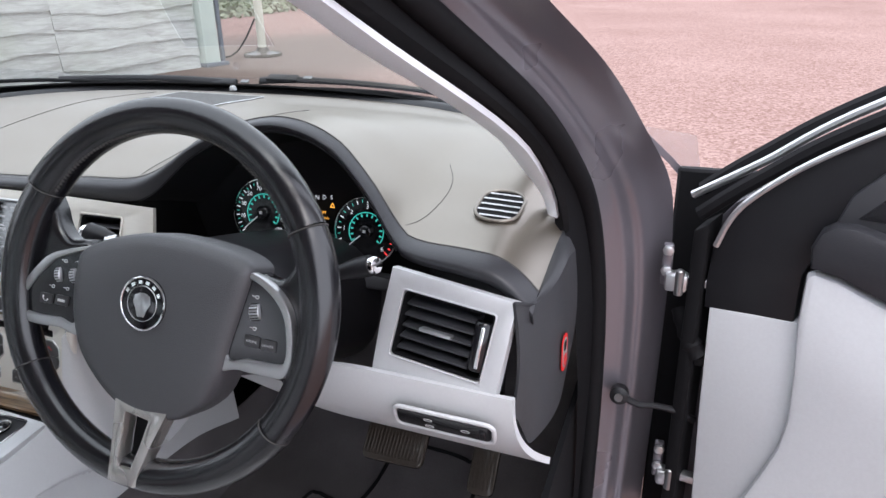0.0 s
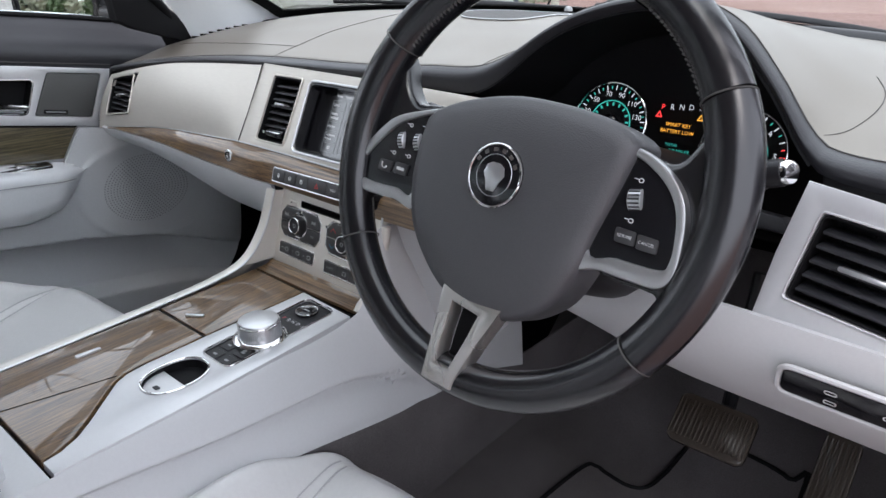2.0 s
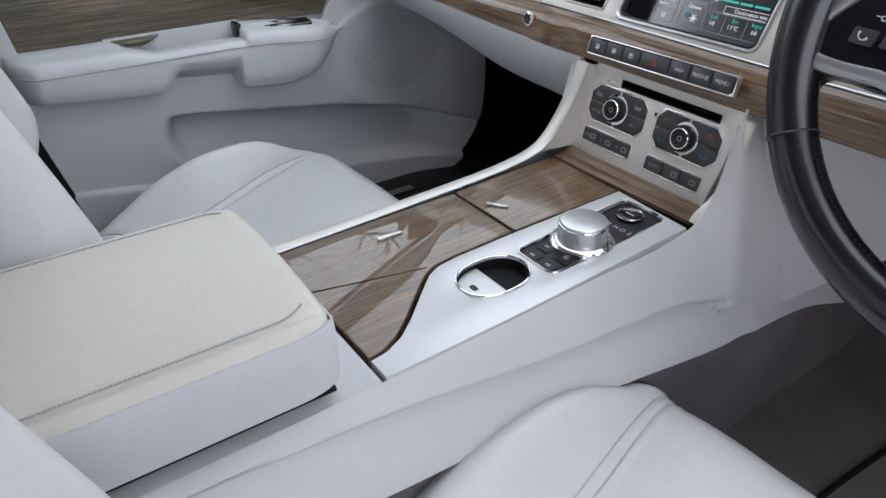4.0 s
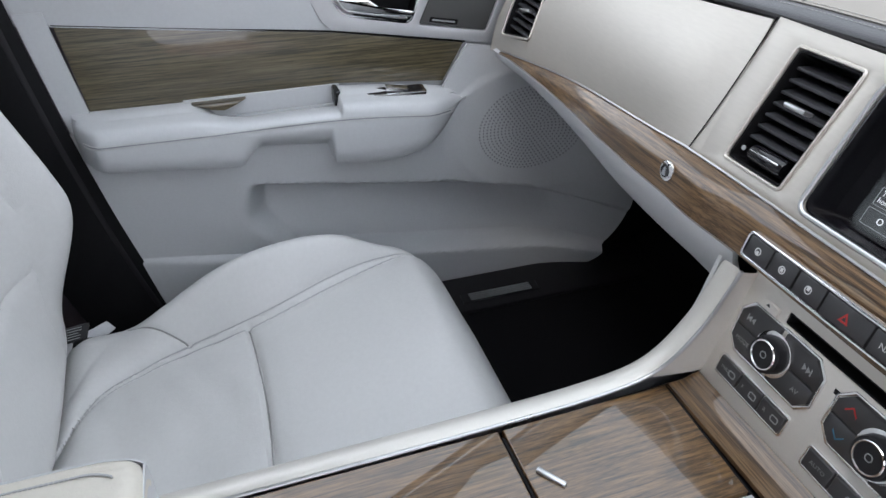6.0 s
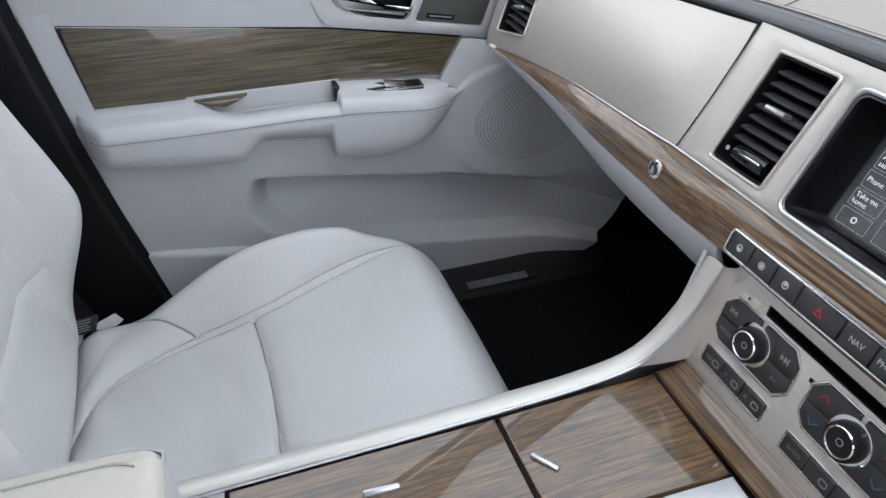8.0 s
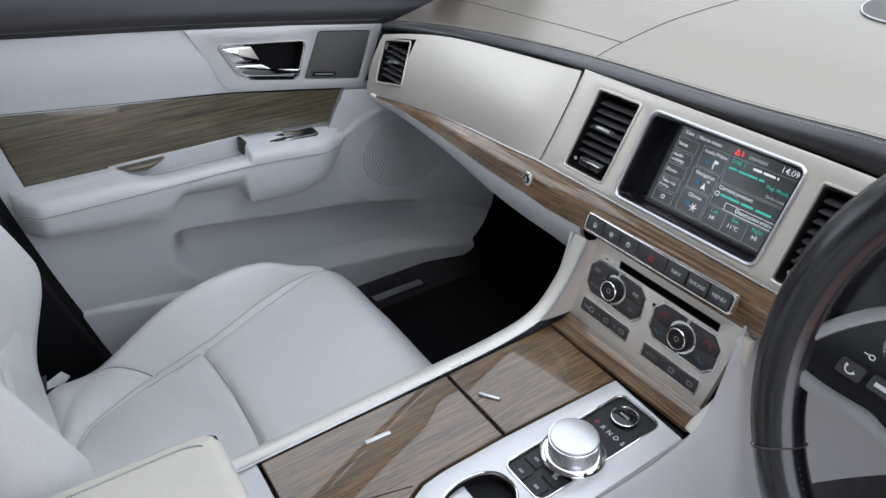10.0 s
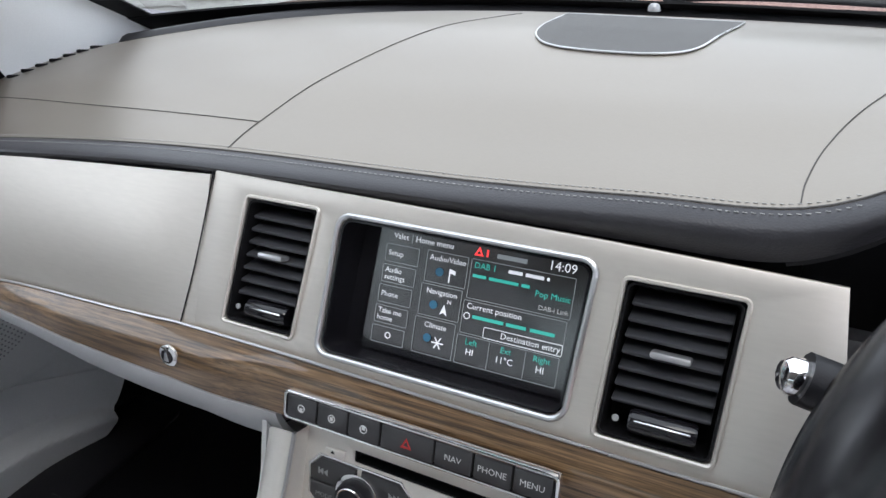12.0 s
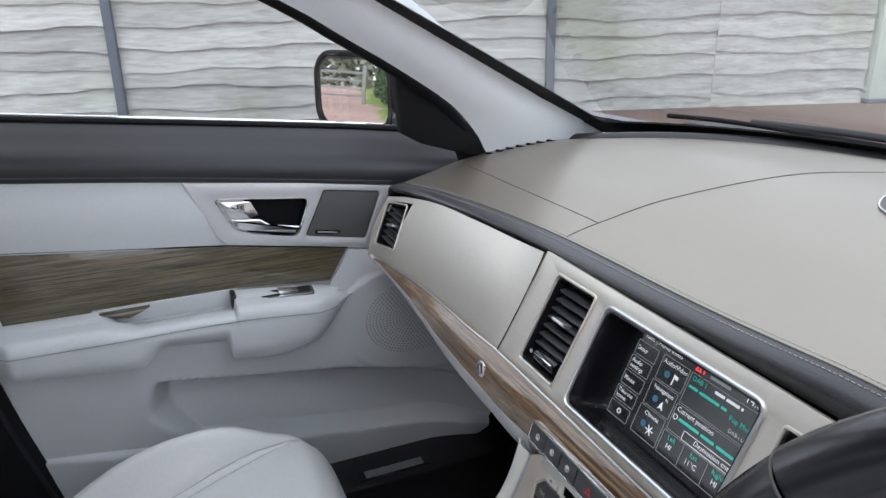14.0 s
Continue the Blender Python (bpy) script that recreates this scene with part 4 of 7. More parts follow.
# side spokes, each with a black switch plate inside a satin loop
LOOPS = {
    1: ([(.084, .0430), (.114, .0405), (.135, .0325), (.152, .019), (.161, .003), (.1655, -.020), (.166, -.040), (.159, -.0525), (.1435, -.0548), (.110, -.0545), (.084, -.052)],
        [(.096, .0365), (.1126, .0340), (.129, .027), (.144, .0155), (.1535, .0005), (.1585, -.020), (.1590, -.034), (.1535, -.0398), (.120, -.0415), (.096, -.041)]),
    -1: ([(-.078, .0365), (-.113, .0265), (-.1385, .0150), (-.163, -.0135), (-.1755, -.036), (-.1725, -.051), (-.155, -.0575), (-.1385, -.0583), (-.112, -.0565), (-.078, -.0530)],
         [(-.090, .0285), (-.110, .0208), (-.128, .0115), (-.1505, -.0125), (-.1640, -.0350), (-.1600, -.0450), (-.1400, -.0473), (-.112, -.0455), (-.090, -.0435)]),
}
FILLET = {
    1: [(.164, .084), (.153, .066), (.146, .048), (.134, .036), (.095, .034), (.095, -.052), (.150, -.060), (.160, -.075), (.176, -.060), (.182, .02), (.176, .06)],
    -1: [(-.158, .084), (-.146, .068), (-.136, .048), (-.120, .036), (-.090, .032), (-.090, -.052), (-.150, -.060), (-.158, -.078), (-.172, -.060), (-.178, .02), (-.171, .06)],
}
for s in (1, -1):
    part("spoke", prism(tidy(FILLET[s], 4), .021, WM @ Matrix.Translation((0, 0, -.022)), .009, 4), WHEEL, wheel, "black leather spoke with thumb rest")
    o, i = tidy(LOOPS[s][0]), tidy(LOOPS[s][1])
    part("spoke_trim", plate(o, [i], .010, WM @ Matrix.Translation((0, 0, .0095)), .0024), LOOP, wheel, "satin silver loop")
    SPM = WM @ Matrix.Translation((0, 0, -.0015))
    plt = part("switch_plate", prism(i, .008, SPM), GLOSS, wheel, "gloss black switch plate")
    for dx, dy, w in (((.1205, .0039, .0058),) if s > 0 else ((-.1201, -.0017, .0040), (-.1002, .0003, .0040))):
        tw = part("thumb_wheel", lathe([(.0085, -w), (.0098, -w + .001), (.0098, w - .001), (.0085, w)], 24, SPM @ Matrix.Translation((dx, dy, .0025)) @ pose(0, 0, 0, 0, 90, 14)), SATIN, plt, "ribbed bright thumb wheel")
        for k in range(9):
            a = radians(20 + 17.5 * k)
            part("rib", box(2 * w - .003, .0010, .0007, 0, 1, SPM @ Matrix.Translation((dx, dy, .0025)) @ pose(0, 0, 0, 0, 0, 14) @ pose(0, .0099 * math.cos(a), .0099 * math.sin(a), math.degrees(a) - 90, 0, 0)), BLACK, tw)
    for dx, dy in (((.1195, .0182), (.1209, -.0120)) if s > 0 else ((-.1142, .0140), (-.1272, -.0151), (-.1079, -.0146), (-.095, .0152))):
        gm = SPM @ Matrix.Translation((dx, dy, .0084))
        part("mark", plate(rrect(.0012, 0, .0042, .0036, .0017, 4), [rrect(.0012, 0, .0028, .0022, .0010, 3)], .0003, gm), MARK, plt)
        part("mark", box(.0030, .0007, .0003, 0, 1, gm @ Matrix.Translation((-.0026, .0006, .0001))), MARK, plt)
    for k, (x, y) in enumerate(((.1217, -.0243), (.1398, -.0250)) if s > 0 else ((-.1325, -.0290), (-.1116, -.0278))):
        b = part("button", prism(rrect(0, 0, .0165, .0108, .0015, 2, -.1 * s), .0020, SPM @ Matrix.Translation((x, y, .008)), .0006), KEY, plt)
        if s > 0:
            lettering(("RESUME", "CANCEL")[k], .0034, SPM @ Matrix.Translation((x, y, .0104)), MARK, b, "mark", "CENTER")
        elif k:
            part("mark", box(.0095, .0028, .0003, 0, 1, SPM @ Matrix.Translation((x, y, .0102))), MARK, b)
        else:
            part("mark", tube([SPM @ V(x + .0034 * math.cos(a), y + .0034 * math.sin(a) + .001, .0104) for a in span(2.6, 5.9, 8)], lambda t: .0004 + .0007 * abs(2 * t - 1) ** 2, 6), MARK, b, "white handset sign")
# lower spoke: an open satin fork
o = [(-.026, -.108), (.040, -.112), (.026, -.150), (.013, -.194), (-.019, -.194), (-.022, -.150)]
i = [(-.010, -.122), (.018, -.125), (.013, -.150), (.006, -.176), (-.009, -.176), (-.010, -.150)]
part("lower_spoke", plate([(x + .003, y) for x, y in o], [[(x + .003, y) for x, y in i]], .018, WM @ Matrix.Translation((0, 0, .008)) @ pose(0, 0, 0, -4, 0, 0), .003), FORK, wheel, "open satin silver lower spoke")
# Plate added behind the fork to make its opening look dark.
part("fork_dark_plate", prism([(x * 1.15 + .003, y) for x, y in i], .003, WM @ Matrix.Translation((0, 0, -.016)) @ pose(0, 0, 0, -4, 0, 0)), SOFT, wheel, "dark plate added behind the fork's opening")

# column shroud, stalks and starter side
col = thing("steering_column", "black steering column with two control stalks", "column", (.42, -.1, .8))
CM = basis((.405, -.185, .848), (1, 0, 0), (0, .347, .938))
part("shroud", loft([[CM @ V(w * math.copysign(abs(math.cos(a)) ** .7, math.cos(a)), h * math.copysign(abs(math.sin(a)) ** .7, math.sin(a)) - .025, z) for a in span(0, 6.2832, 28)[:-1]] for w, h, z in ((.072, .055, -.005), (.085, .068, -.03), (.095, .078, -.10), (.11, .085, -.20), (.12, .09, -.29))]), BLACK, col, "black column shroud")
sl = part("stalk", tube(bez([CM @ V(.08, -.005, -.10), CM @ V(.145, .030, -.095), CM @ V(.188, .045, -.090)], 8), lambda t: .008 + .0035 * smooth01(.5, .8, t), 14), BLACK, col, "black wiper stalk")
part("stalk_tip", lathe([(.0085, -.004), (.0100, -.002), (.0102, .005), (.0085, .008), (.0040, .009)], 12, Matrix.Translation(CM @ V(.188, .045, -.090)) @ pose(0, 0, 0, 20, 80, 0)), CHROME, sl, "bright metal end")
s2 = part("stalk", tube(bez([CM @ V(-.08, -.005, -.10), CM @ V(-.145, .030, -.090), CM @ V(-.187, .042, -.082)], 8), lambda t: .009 + .004 * smooth01(.5, .8, t), 14), BLACK, col, "black indicator stalk")
part("stalk_tip", lathe([(.0085, -.003), (.0092, .0), (.0092, .006), (.0070, .009), (.0030, .010)], 12, Matrix.Translation(CM @ V(-.187, .042, -.082)) @ pose(0, 0, 0, 20, -80, 0)), CHROME, s2, "bright metal end")
part("stalk_collar", lathe([(.0108, 0), (.0108, .012)], 20, Matrix.Translation(CM @ V(-.150, .0325, -.0895)) @ pose(0, 0, 0, 20, -80, 0)), SATIN, s2)
for k in range(3):
    part("mark", box(.006, .004, .0004, 0, 1, CM @ Matrix.Translation((-.135 - .010 * k, .027 + .003 * k, -.080))), MARK_D, s2)

# ---- centre stack ----
stack = thing("centre_stack", "champagne metal control panel with rotary knobs and buttons", "controls", (.008, -.08, .6))
STK = basis((.005, -.081, .650), (1, -.01, -.008), (0, .21, .975))
sh = [(-.1035, .060), (.1140, .060), (.0955, -.060), (-.1150, -.062)]
slot = rrect(.012, .0375, .144, .010, .001, 2)
part("panel", plate(sh, [slot], .010, STK, .001), CHAMP, stack, "satin champagne control panel")
part("disc_slot", tray(slot, .02, STK @ Matrix.Translation((0, 0, -.001))), SOFT, stack, "dark disc slot")
part("eject_button", box(.018, .008, .003, .001, 1, STK @ Matrix.Translation((-.076, .035, .001))), CHAMP, stack)
part("mark", prism([(-.002, -.001), (.002, -.001), (0, .0015)], .0004, STK @ Matrix.Translation((-.078, .036, .0025))), BLACK, stack)
part("aux_mark", box(.006, .004, .0006, 0, 1, STK @ Matrix.Translation((.003, .018, .0))), SOFT, stack)
OCT = [(-.044, .012), (-.034, .022), (.034, .022), (.044, .012), (.044, -.012), (.034, -.022), (-.034, -.022), (-.044, -.012)]


def knob_set(cx, cy, names):
    m = STK @ Matrix.Translation((cx, cy, 0))
    k = part("knob_panel", plate([(x * 1.06, y * 1.1) for x, y in OCT], [OCT], .002, m @ Matrix.Translation((0, 0, .0014)), .0006), CHROME, stack, "eight-sided chrome surround")
    for q, (sx, sy) in enumerate(((-1, 1), (-1, -1), (1, 1), (1, -1))):
        pts = [(0.0025 if sx > 0 else -.0025, .0006), (.0435, .0006), (.0435, .012), (.034, .0215), (.0025, .0215)]
        pts = [(sx * abs(x), sy * y) for x, y in pts]
        b = part("key", prism(pts, .003, m, .0008), KEY, k)
        fm = m @ Matrix.Translation((sx * .030, sy * .0105, .0032))
        t = names[q]
        if t in ("up", "down"):
            d = 1 if t == "up" else -1
            mat = MARK_RED if d > 0 else MARK_BLUE
            part("mark", prism([(-.005, -.002 * d), (0, .003 * d), (.005, -.002 * d), (.005, -.0005 * d), (0, .0045 * d), (-.005, -.0005 * d)][::d], .0003, fm), mat, b)
        elif t in ("next", "prev"):
            d = 1 if t == "next" else -1
            for g in (-.003, .001):
                part("mark", prism([(g * d, -.0028), ((g + .0035) * d, 0), (g * d, .0028)], .0003, fm), MARK_D, b)
            part("mark", box(.0009, .0056, .0004, 0, 1, fm @ Matrix.Translation((.005 * d, 0, 0))), MARK_D, b)
        else:
            lettering(t, .0055, fm, MARK_D, b, "mark", "CENTER")
    part("knob_dish", lathe([(.0185, .001), (.0185, .0042), (.0165, .0046)], 36, m), CHROME, k)
    kn = part("knob", lathe([(.0155, .003), (.0150, .010), (.0142, .0125), (.0118, .0132), (.0112, .0126), (.0, .0122)], 40, m), BLACK, k, "black rotary knob")
    part("knob_ring", tube([m @ V(.0113 * math.cos(a), .0113 * math.sin(a), .0132) for a in span(0, 6.2832, 40)[:-1]], .0008, 6, True), CHROME, kn)
    part("mark", plate(rrect(0, 0, .006, .006, .0028, 5), [rrect(0, 0, .0044, .0044, .002, 5)], .0003, m @ Matrix.Translation((0, 0, .0128))), MARK_D, kn)


knob_set(-.0545, .0065, ("prev", "MODE", "next", "AV"))
knob_set(.0500, .0055, ("up", "down", "up", "down"))


def key_row(cx, cy, names, n=3):
    m = STK @ Matrix.Translation((cx, cy, 0))
    w = .078
    o = rrect(0, 0, w + .004, .0205, .003, 3, .05)
    i = rrect(0, 0, w, .0165, .002, 3, .05)
    k = part("key_frame", plate(o, [i], .003, m @ Matrix.Translation((0, 0, .0016)), .0006), CHROME, stack, "chrome-framed keys")
    for q in range(n):
        x = -w / 2 + w * (q + .5) / n
        b = part("key", box(w / n - .001, .016, .004, .0008, 1, m @ Matrix.Translation((x, 0, .001))), KEY, k)
        fm = m @ Matrix.Translation((x, 0, .0032))
        if names[q]:
            lettering(names[q], .0052, fm @ Matrix.Translation((-.008 if names[q] != "AUTO" else -.007, 0, 0)), MARK_D, b, "mark")
        if names[q] != "AUTO":
            part("mark", plate(rrect(.005, 0, .008, .006, .002, 3), [rrect(.005, 0, .006, .004, .0014, 3)], .0003, fm), MARK_D, b)


key_row(-.058, -.0355, ("MAX", "F", "R"))
key_row(.046, -.0375, ("AUTO", "", ""))

# ---- centre console ----
con = thing("centre_console", "pale grey centre console with glossy oak lids and satin panel", "console", (0, -.3, .3))
TZ = curve1([-.60, -.52, -.28, -.125], [.563, .566, .574, .583])


def top(x, y, up=0.0):
    return V(x, y, TZ(y) + up)


def slabtop(name, outline, mat, label, thick=.010, up=.004, par=con, bevel=.0015):
    bm = bmesh.new()
    lo = bm.faces.new([bm.verts.new(top(x, y, up - thick)) for x, y in outline])
    ext = bmesh.ops.extrude_face_region(bm, geom=[lo])
    upv = [g for g in ext["geom"] if isinstance(g, bmesh.types.BMVert)]
    bmesh.ops.translate(bm, vec=(0, 0, thick), verts=upv)
    s = set(upv)
    bmesh.ops.bevel(bm, geom=[e for e in bm.edges if e.verts[0] in s and e.verts[1] in s], offset=bevel, segments=3, profile=.5, affect="EDGES")
    return part(name, bm, mat, par, label)


lid_a = [(-.114, -.512), (.088, -.512), (.086, -.497), (.076, -.477), (.060, -.457), (.032, -.427), (.012, -.404), (.004, -.388), (.001, -.360), (.001, -.283), (-.111, -.283)]
lid_b = [(-.111, -.279), (.001, -.279), (.010, -.131), (-.108, -.127)]
l1 = slabtop("rear_lid", lid_a, WOOD_Y, "glossy oak veneer storage lid")
part("lid_seam", tube([top(x, y, .0043) for x, y in ((-.03, -.511), (-.012, -.45), (.003, -.396))], .0006, 5), SOFT, l1)
l2 = slabtop("front_lid", lid_b, WOOD_Y, "glossy oak veneer cupholder lid")
part("lid_handle", box(.006, .030, .004, .0015, 2, Matrix.Translation(top(-.072, -.395, .0055)) @ pose(0, 0, 0, 0, 0, -3)), SATIN, l1, "small satin finger tab")
part("lid_handle", box(.005, .026, .004, .0015, 2, Matrix.Translation(top(-.052, -.262, .0055)) @ pose(0, 0, 0, 0, 0, 125)), SATIN, l2, "small satin finger tab")
# curved oak step up to the stack
part("oak_step", sheet(lambda x, v: V(x, -.124 + .030 * v, TZ(-.125) + .004 + .006 * v * v - .0012 * math.sin(math.pi * v)), span(-.109, .110, 12), span(0, 1, 8), thick=.004), WOOD, con, "curved oak step below the controls")
# satin selector panel
CUPC = (.056, -.352)
KN = (.064, -.240)
pan = [(.013, -.131), (.005, -.283), (.005, -.360), (.008, -.386), (.016, -.402), (.036, -.424), (.064, -.454), (.080, -.474), (.090, -.495), (.092, -.512), (.118, -.512), (.118, -.36), (.116, -.137)]


def ell(a, b, n=48, p=2.3):
    out = []
    for k in range(n):
        t = 6.28318 * k / n
        c, s = math.cos(t), math.sin(t)
        out.append((CUPC[0] + a * math.copysign(abs(c) ** (2 / p), c), CUPC[1] + b * math.copysign(abs(s) ** (2 / p), s)))
    return out


cup_o = ell(.029, .038)
strip_o = rrect(.062, -.223, .058, .165, .010, 5)
bm = plate(pan, [cup_o, strip_o], .010, I4, .0012)
for v in bm.verts:
    v.co.z += TZ(v.co.y) + .0045
part("selector_panel", bm, PANEL, con, "satin silver selector panel")
bm = prism(strip_o, .004, I4)
for v in bm.verts:
    v.co.z += TZ(v.co.y) - .0015
spn = part("selector_strip", bm, BLACK, con, "black selector strip")
part("strip_rim", tube([top(x, y, .005) for x, y in strip_o], .0011, 6, True), CHROME, con)
bm = tray(cup_o, .05, I4)
for v in bm.verts:
    v.co.z += TZ(v.co.y) + .003
part("well", bm, SOFT, con, "small oval well")
part("well_rim", tube([top(x, y, .0052) for x, y in ell(.0298, .0388)], .0013, 8, True), CHROME, con, "chrome rim")
half_cap = [(x, y) for x, y in ell(.0275, .0365) if y < CUPC[1] + .006]
key = part("well_flap", prism(half_cap, .006, Matrix.Translation((0, 0, TZ(-.37) - .006)), .001), PANEL, con, "satin flap half covering the well")
part("flap_mark", prism(rrect(CUPC[0], CUPC[1] - .024, .010, .006, .002, 3), .0004, Matrix.Translation((0, 0, TZ(-.37) + .0002))), BLACK, key)
KM = Matrix.Translation(top(KN[0], KN[1], .002))
part("selector_collar", lathe([(.034, .0), (.034, .005), (.031, .008), (.027, .0085)], 48, KM), CHROME, con, "chrome collar")
kn = part("rotary_selector", lathe([(.0255, .004), (.0255, .026), (.0245, .0285), (.022, .0292), (.0, .0285)], 56, KM), SATIN, con, "turned metal gear selector knob")
bm = bmesh.new()
for k in range(64):
    a = 6.2832 * k / 64
    vs = bmesh.ops.create_cube(bm, size=1)["verts"]
    bmesh.ops.transform(bm, matrix=KM @ pose(.0256 * math.cos(a), .0256 * math.sin(a), .0145, 0, 0, math.degrees(a)) @ Matrix.Diagonal((.0012, .0013, .017, 1)), verts=vs)
tagged(part("knurling", bm, SATIN, kn, "fine knurled grip"), kind="stuff")
part("knob_band", tube([KM @ V(.0257 * math.cos(a), .0257 * math.sin(a), .0255) for a in span(0, 6.2832, 48)[:-1]], .0008, 6, True), CHROME, kn)
for k, t in enumerate("PRNDS"):
    lettering(t, .0088, Matrix.Translation(top(.046 + .0095 * k, -.190, .0030)), MARK_RED if k == 0 else MARK, spn, "gear_letter", "CENTER")
SB = Matrix.Translation(top(.060, -.163, .002))
sb = part("start_button", lathe([(.0145, 0), (.0145, .0035), (.013, .0045), (.0, .0040)], 32, SB), GLOSS, con, "round black start button")
part("button_ring", tube([SB @ V(.0142 * math.cos(a), .0142 * math.sin(a), .0040) for a in span(0, 6.2832, 40)[:-1]], .0009, 6, True), CHROME, sb)
part("mark", box(.012, .0025, .0004, 0, 1, SB @ Matrix.Translation((0, 0, .0043))), MARK_D, sb)
for dx, dy in ((-.012, -.296), (.012, -.296), (-.014, -.274), (.014, -.274)):
    b = part("mode_key", box(.020, .019, .003, .001, 1, Matrix.Translation(top(.062 + dx, dy, .0025))), BLACK, con)
    part("mark", box(.006, .003, .0003, 0, 1, Matrix.Translation(top(.062 + dx, dy, .0042))), MARK_D, b)
part("gap_line", tube([top(-.104, -.281, .0), top(.004, -.281, .0)], .0022, 6), SOFT, con)
part("gap_line", tube([top(-.104, -.1265, .001), top(.112, -.1335, .001)], .0022, 6), SOFT, con)
part("deck", sheet(lambda x, y: top(x, y, -.0065), span(-.118, .118, 4), span(-.62, -.115, 8), thick=.003), SOFT, con)
part("rear_deck", sheet(lambda x, y: top(x, y, .0015), span(-.122, .120, 4), span(-.98, -.516, 8), thick=.004), LOWER, con)

# chrome-edged flank that sweeps up beside the stack on the passenger's side
fl = [(-.119, -.90, .560), (-.119, -.52, .567), (-.116, -.30, .576), (-.114, -.19, .584), (-.112, -.135, .600), (-.108, -.103, .640), (-.102, -.088, .685), (-.100, -.084, .700)]
flp = bez(fl, 8)
part("chrome_strip", tube([p + V(.001, 0, .003) for p in flp], .0017, 8), SATIN, con, "bright strip along the console edge")
part("satin_edge", loft([[p + V(-.001, 0, .003), p + V(-.005, -.001, .0042), p + V(-.012, -.001, .0035), p + V(-.020, .001, .001), p + V(-.027, .004, -.005), p + V(-.031, .010, -.015), p + V(-.012, .012, -.015)] for p in flp]), CHAMP, con, "broad satin edge sweeping up to the dashboard")



def panel_edge(z):
    """The control panel's edge on the passenger's side."""
    ly = (z - .650) / .98
    return STK @ V(-.1035 - .0115 * (.060 - ly) / .122 + .003, ly, -.0008)


part("stack_return", loft([[panel_edge(p.z), panel_edge(p.z).lerp(p, .5) + V(0, .001, 0), p + V(.001, .001, .002)] for p in flp if .592 < p.z < .703], False), CHAMP, con, "narrow champagne return beside the panel")


def passenger_side(t, v):
    p = flp[int(round(t * (len(flp) - 1)))]
    q = V(-.141 - .02 * v, p.y + .012 + .05 * smooth01(-.2, -.05, p.y) * v, p.z - .008)
    low_z = .30
    return V(q.x, q.y + .12 * v * smooth01(-.3, -.06, p.y), q.z + (low_z - q.z) * v)


part("passenger_flank", sheet(passenger_side, span(0, 1, len(flp) - 1), span(0, 1, 10), thick=.004), LOWER, con)
# driver's flank: a soft crease along it, its lower edge falling towards the pedals
low_edge = curve1([-.95, -.65, -.52, -.29, -.13, .08, .20], [.508, .504, .494, .474, .446, .416, .375])
top_edge = curve1([-.95, -.52, -.28, -.13, -.10, -.085, .20], [.560, .566, .574, .585, .625, .690, .690])


crease_z = curve1([-.95, -.64, -.50, -.35, -.19, -.12, -.07, -.03], [.562, .553, .546, .532, .520, .503, .476, .44])


def driver_side(y, v):
    zt = top_edge(y) + .002
    zl = low_edge(y)
    z = zt + (zl - zt) * v
    under = crease_z(y) - z
    crease = .011 * smooth01(-.004, .004, under) * (1 - .9 * smooth01(.006, .055, under)) * (1 - smooth01(-.09, -.03, y))
    x = .1185 + .034 * math.sin(v * math.pi / 2) ** .8 + .016 * v - crease - .006 * smooth01(-.1, .1, y)
    return V(x, y, z)


part("driver_flank", sheet(driver_side, span(-.95, -.16, 50) + span(-.155, .20, 40), [0, .015, .04, .08, .14] + span(.2, 1, 60), thick=.004), LOWER, con, "pale grey console side with a soft crease")
part("carpet_side", sheet(lambda y, v: V(driver_side(y, 1).x - .008, y, low_edge(y) + .01 + (.24 - low_edge(y)) * v), span(-.95, .60, 30), span(0, 1, 3), thick=.004), MAT, con, "dusty black carpet on the tunnel, coloured lighter as if lit")
part("stack_edge", tube([V(.1225 - .010 * smooth01(.64, .58, z), -.080 + (z - .65) * .19 - .028 * smooth01(.62, .585, z), z) for z in span(.585, .694, 14)], .0065, 10), CHAMP, con, "rounded champagne edge beside the controls")
part("knee_filler", sheet(lambda u, v: V(.125 + .025 * v, -.055 + .075 * v, .70 - .26 * v).lerp(V(.305, -.040 + .055 * v, .686 - .066 * v), u) + V(0, .018 * math.sin(math.pi * u), 0), span(0, 1, 14), span(0, 1, 10), thick=.004), LOWER, con, "pale filler between console and knee panel")
part("stack_cheek", sheet(lambda z, v: V(.1175 + .003 * v, -.083 + (z - .65) * .19 + .20 * v, z), span(.592, .705, 8), span(0, 1, 4), thick=.003), LOWER, con)

# armrest box
arm = thing("armrest", "padded pale leather armrest with stitched edge on the console", "armrest", (-.012, -.75, .57))


def arm_top(x, y):
    return .068 + .012 * (1 - (x / .12) ** 2) - .0025 * math.exp(-((abs(x) - .101) / .0025) ** 2)


def arm_out(t):
    return 1 - .14 * (1 - math.sqrt(max(1 - (1 - min(t / .10, 1)) ** 2, 0)))


part("lid", cushion(.236, .42, .0, .014, arm_top, 64, 64, arm_out, pose(-.003, -.546, .574, 0, 0, 180)), ARM, arm, "smooth warm grey leather pad")
def arm_edge(t):
    """The lid's outline: along one side, round the front, back along the other."""
    u = abs(2 * t - 1)
    half = .118 * arm_out(min(u, 1))
    return (half if t > .5 else -half), -.546 - .42 * u


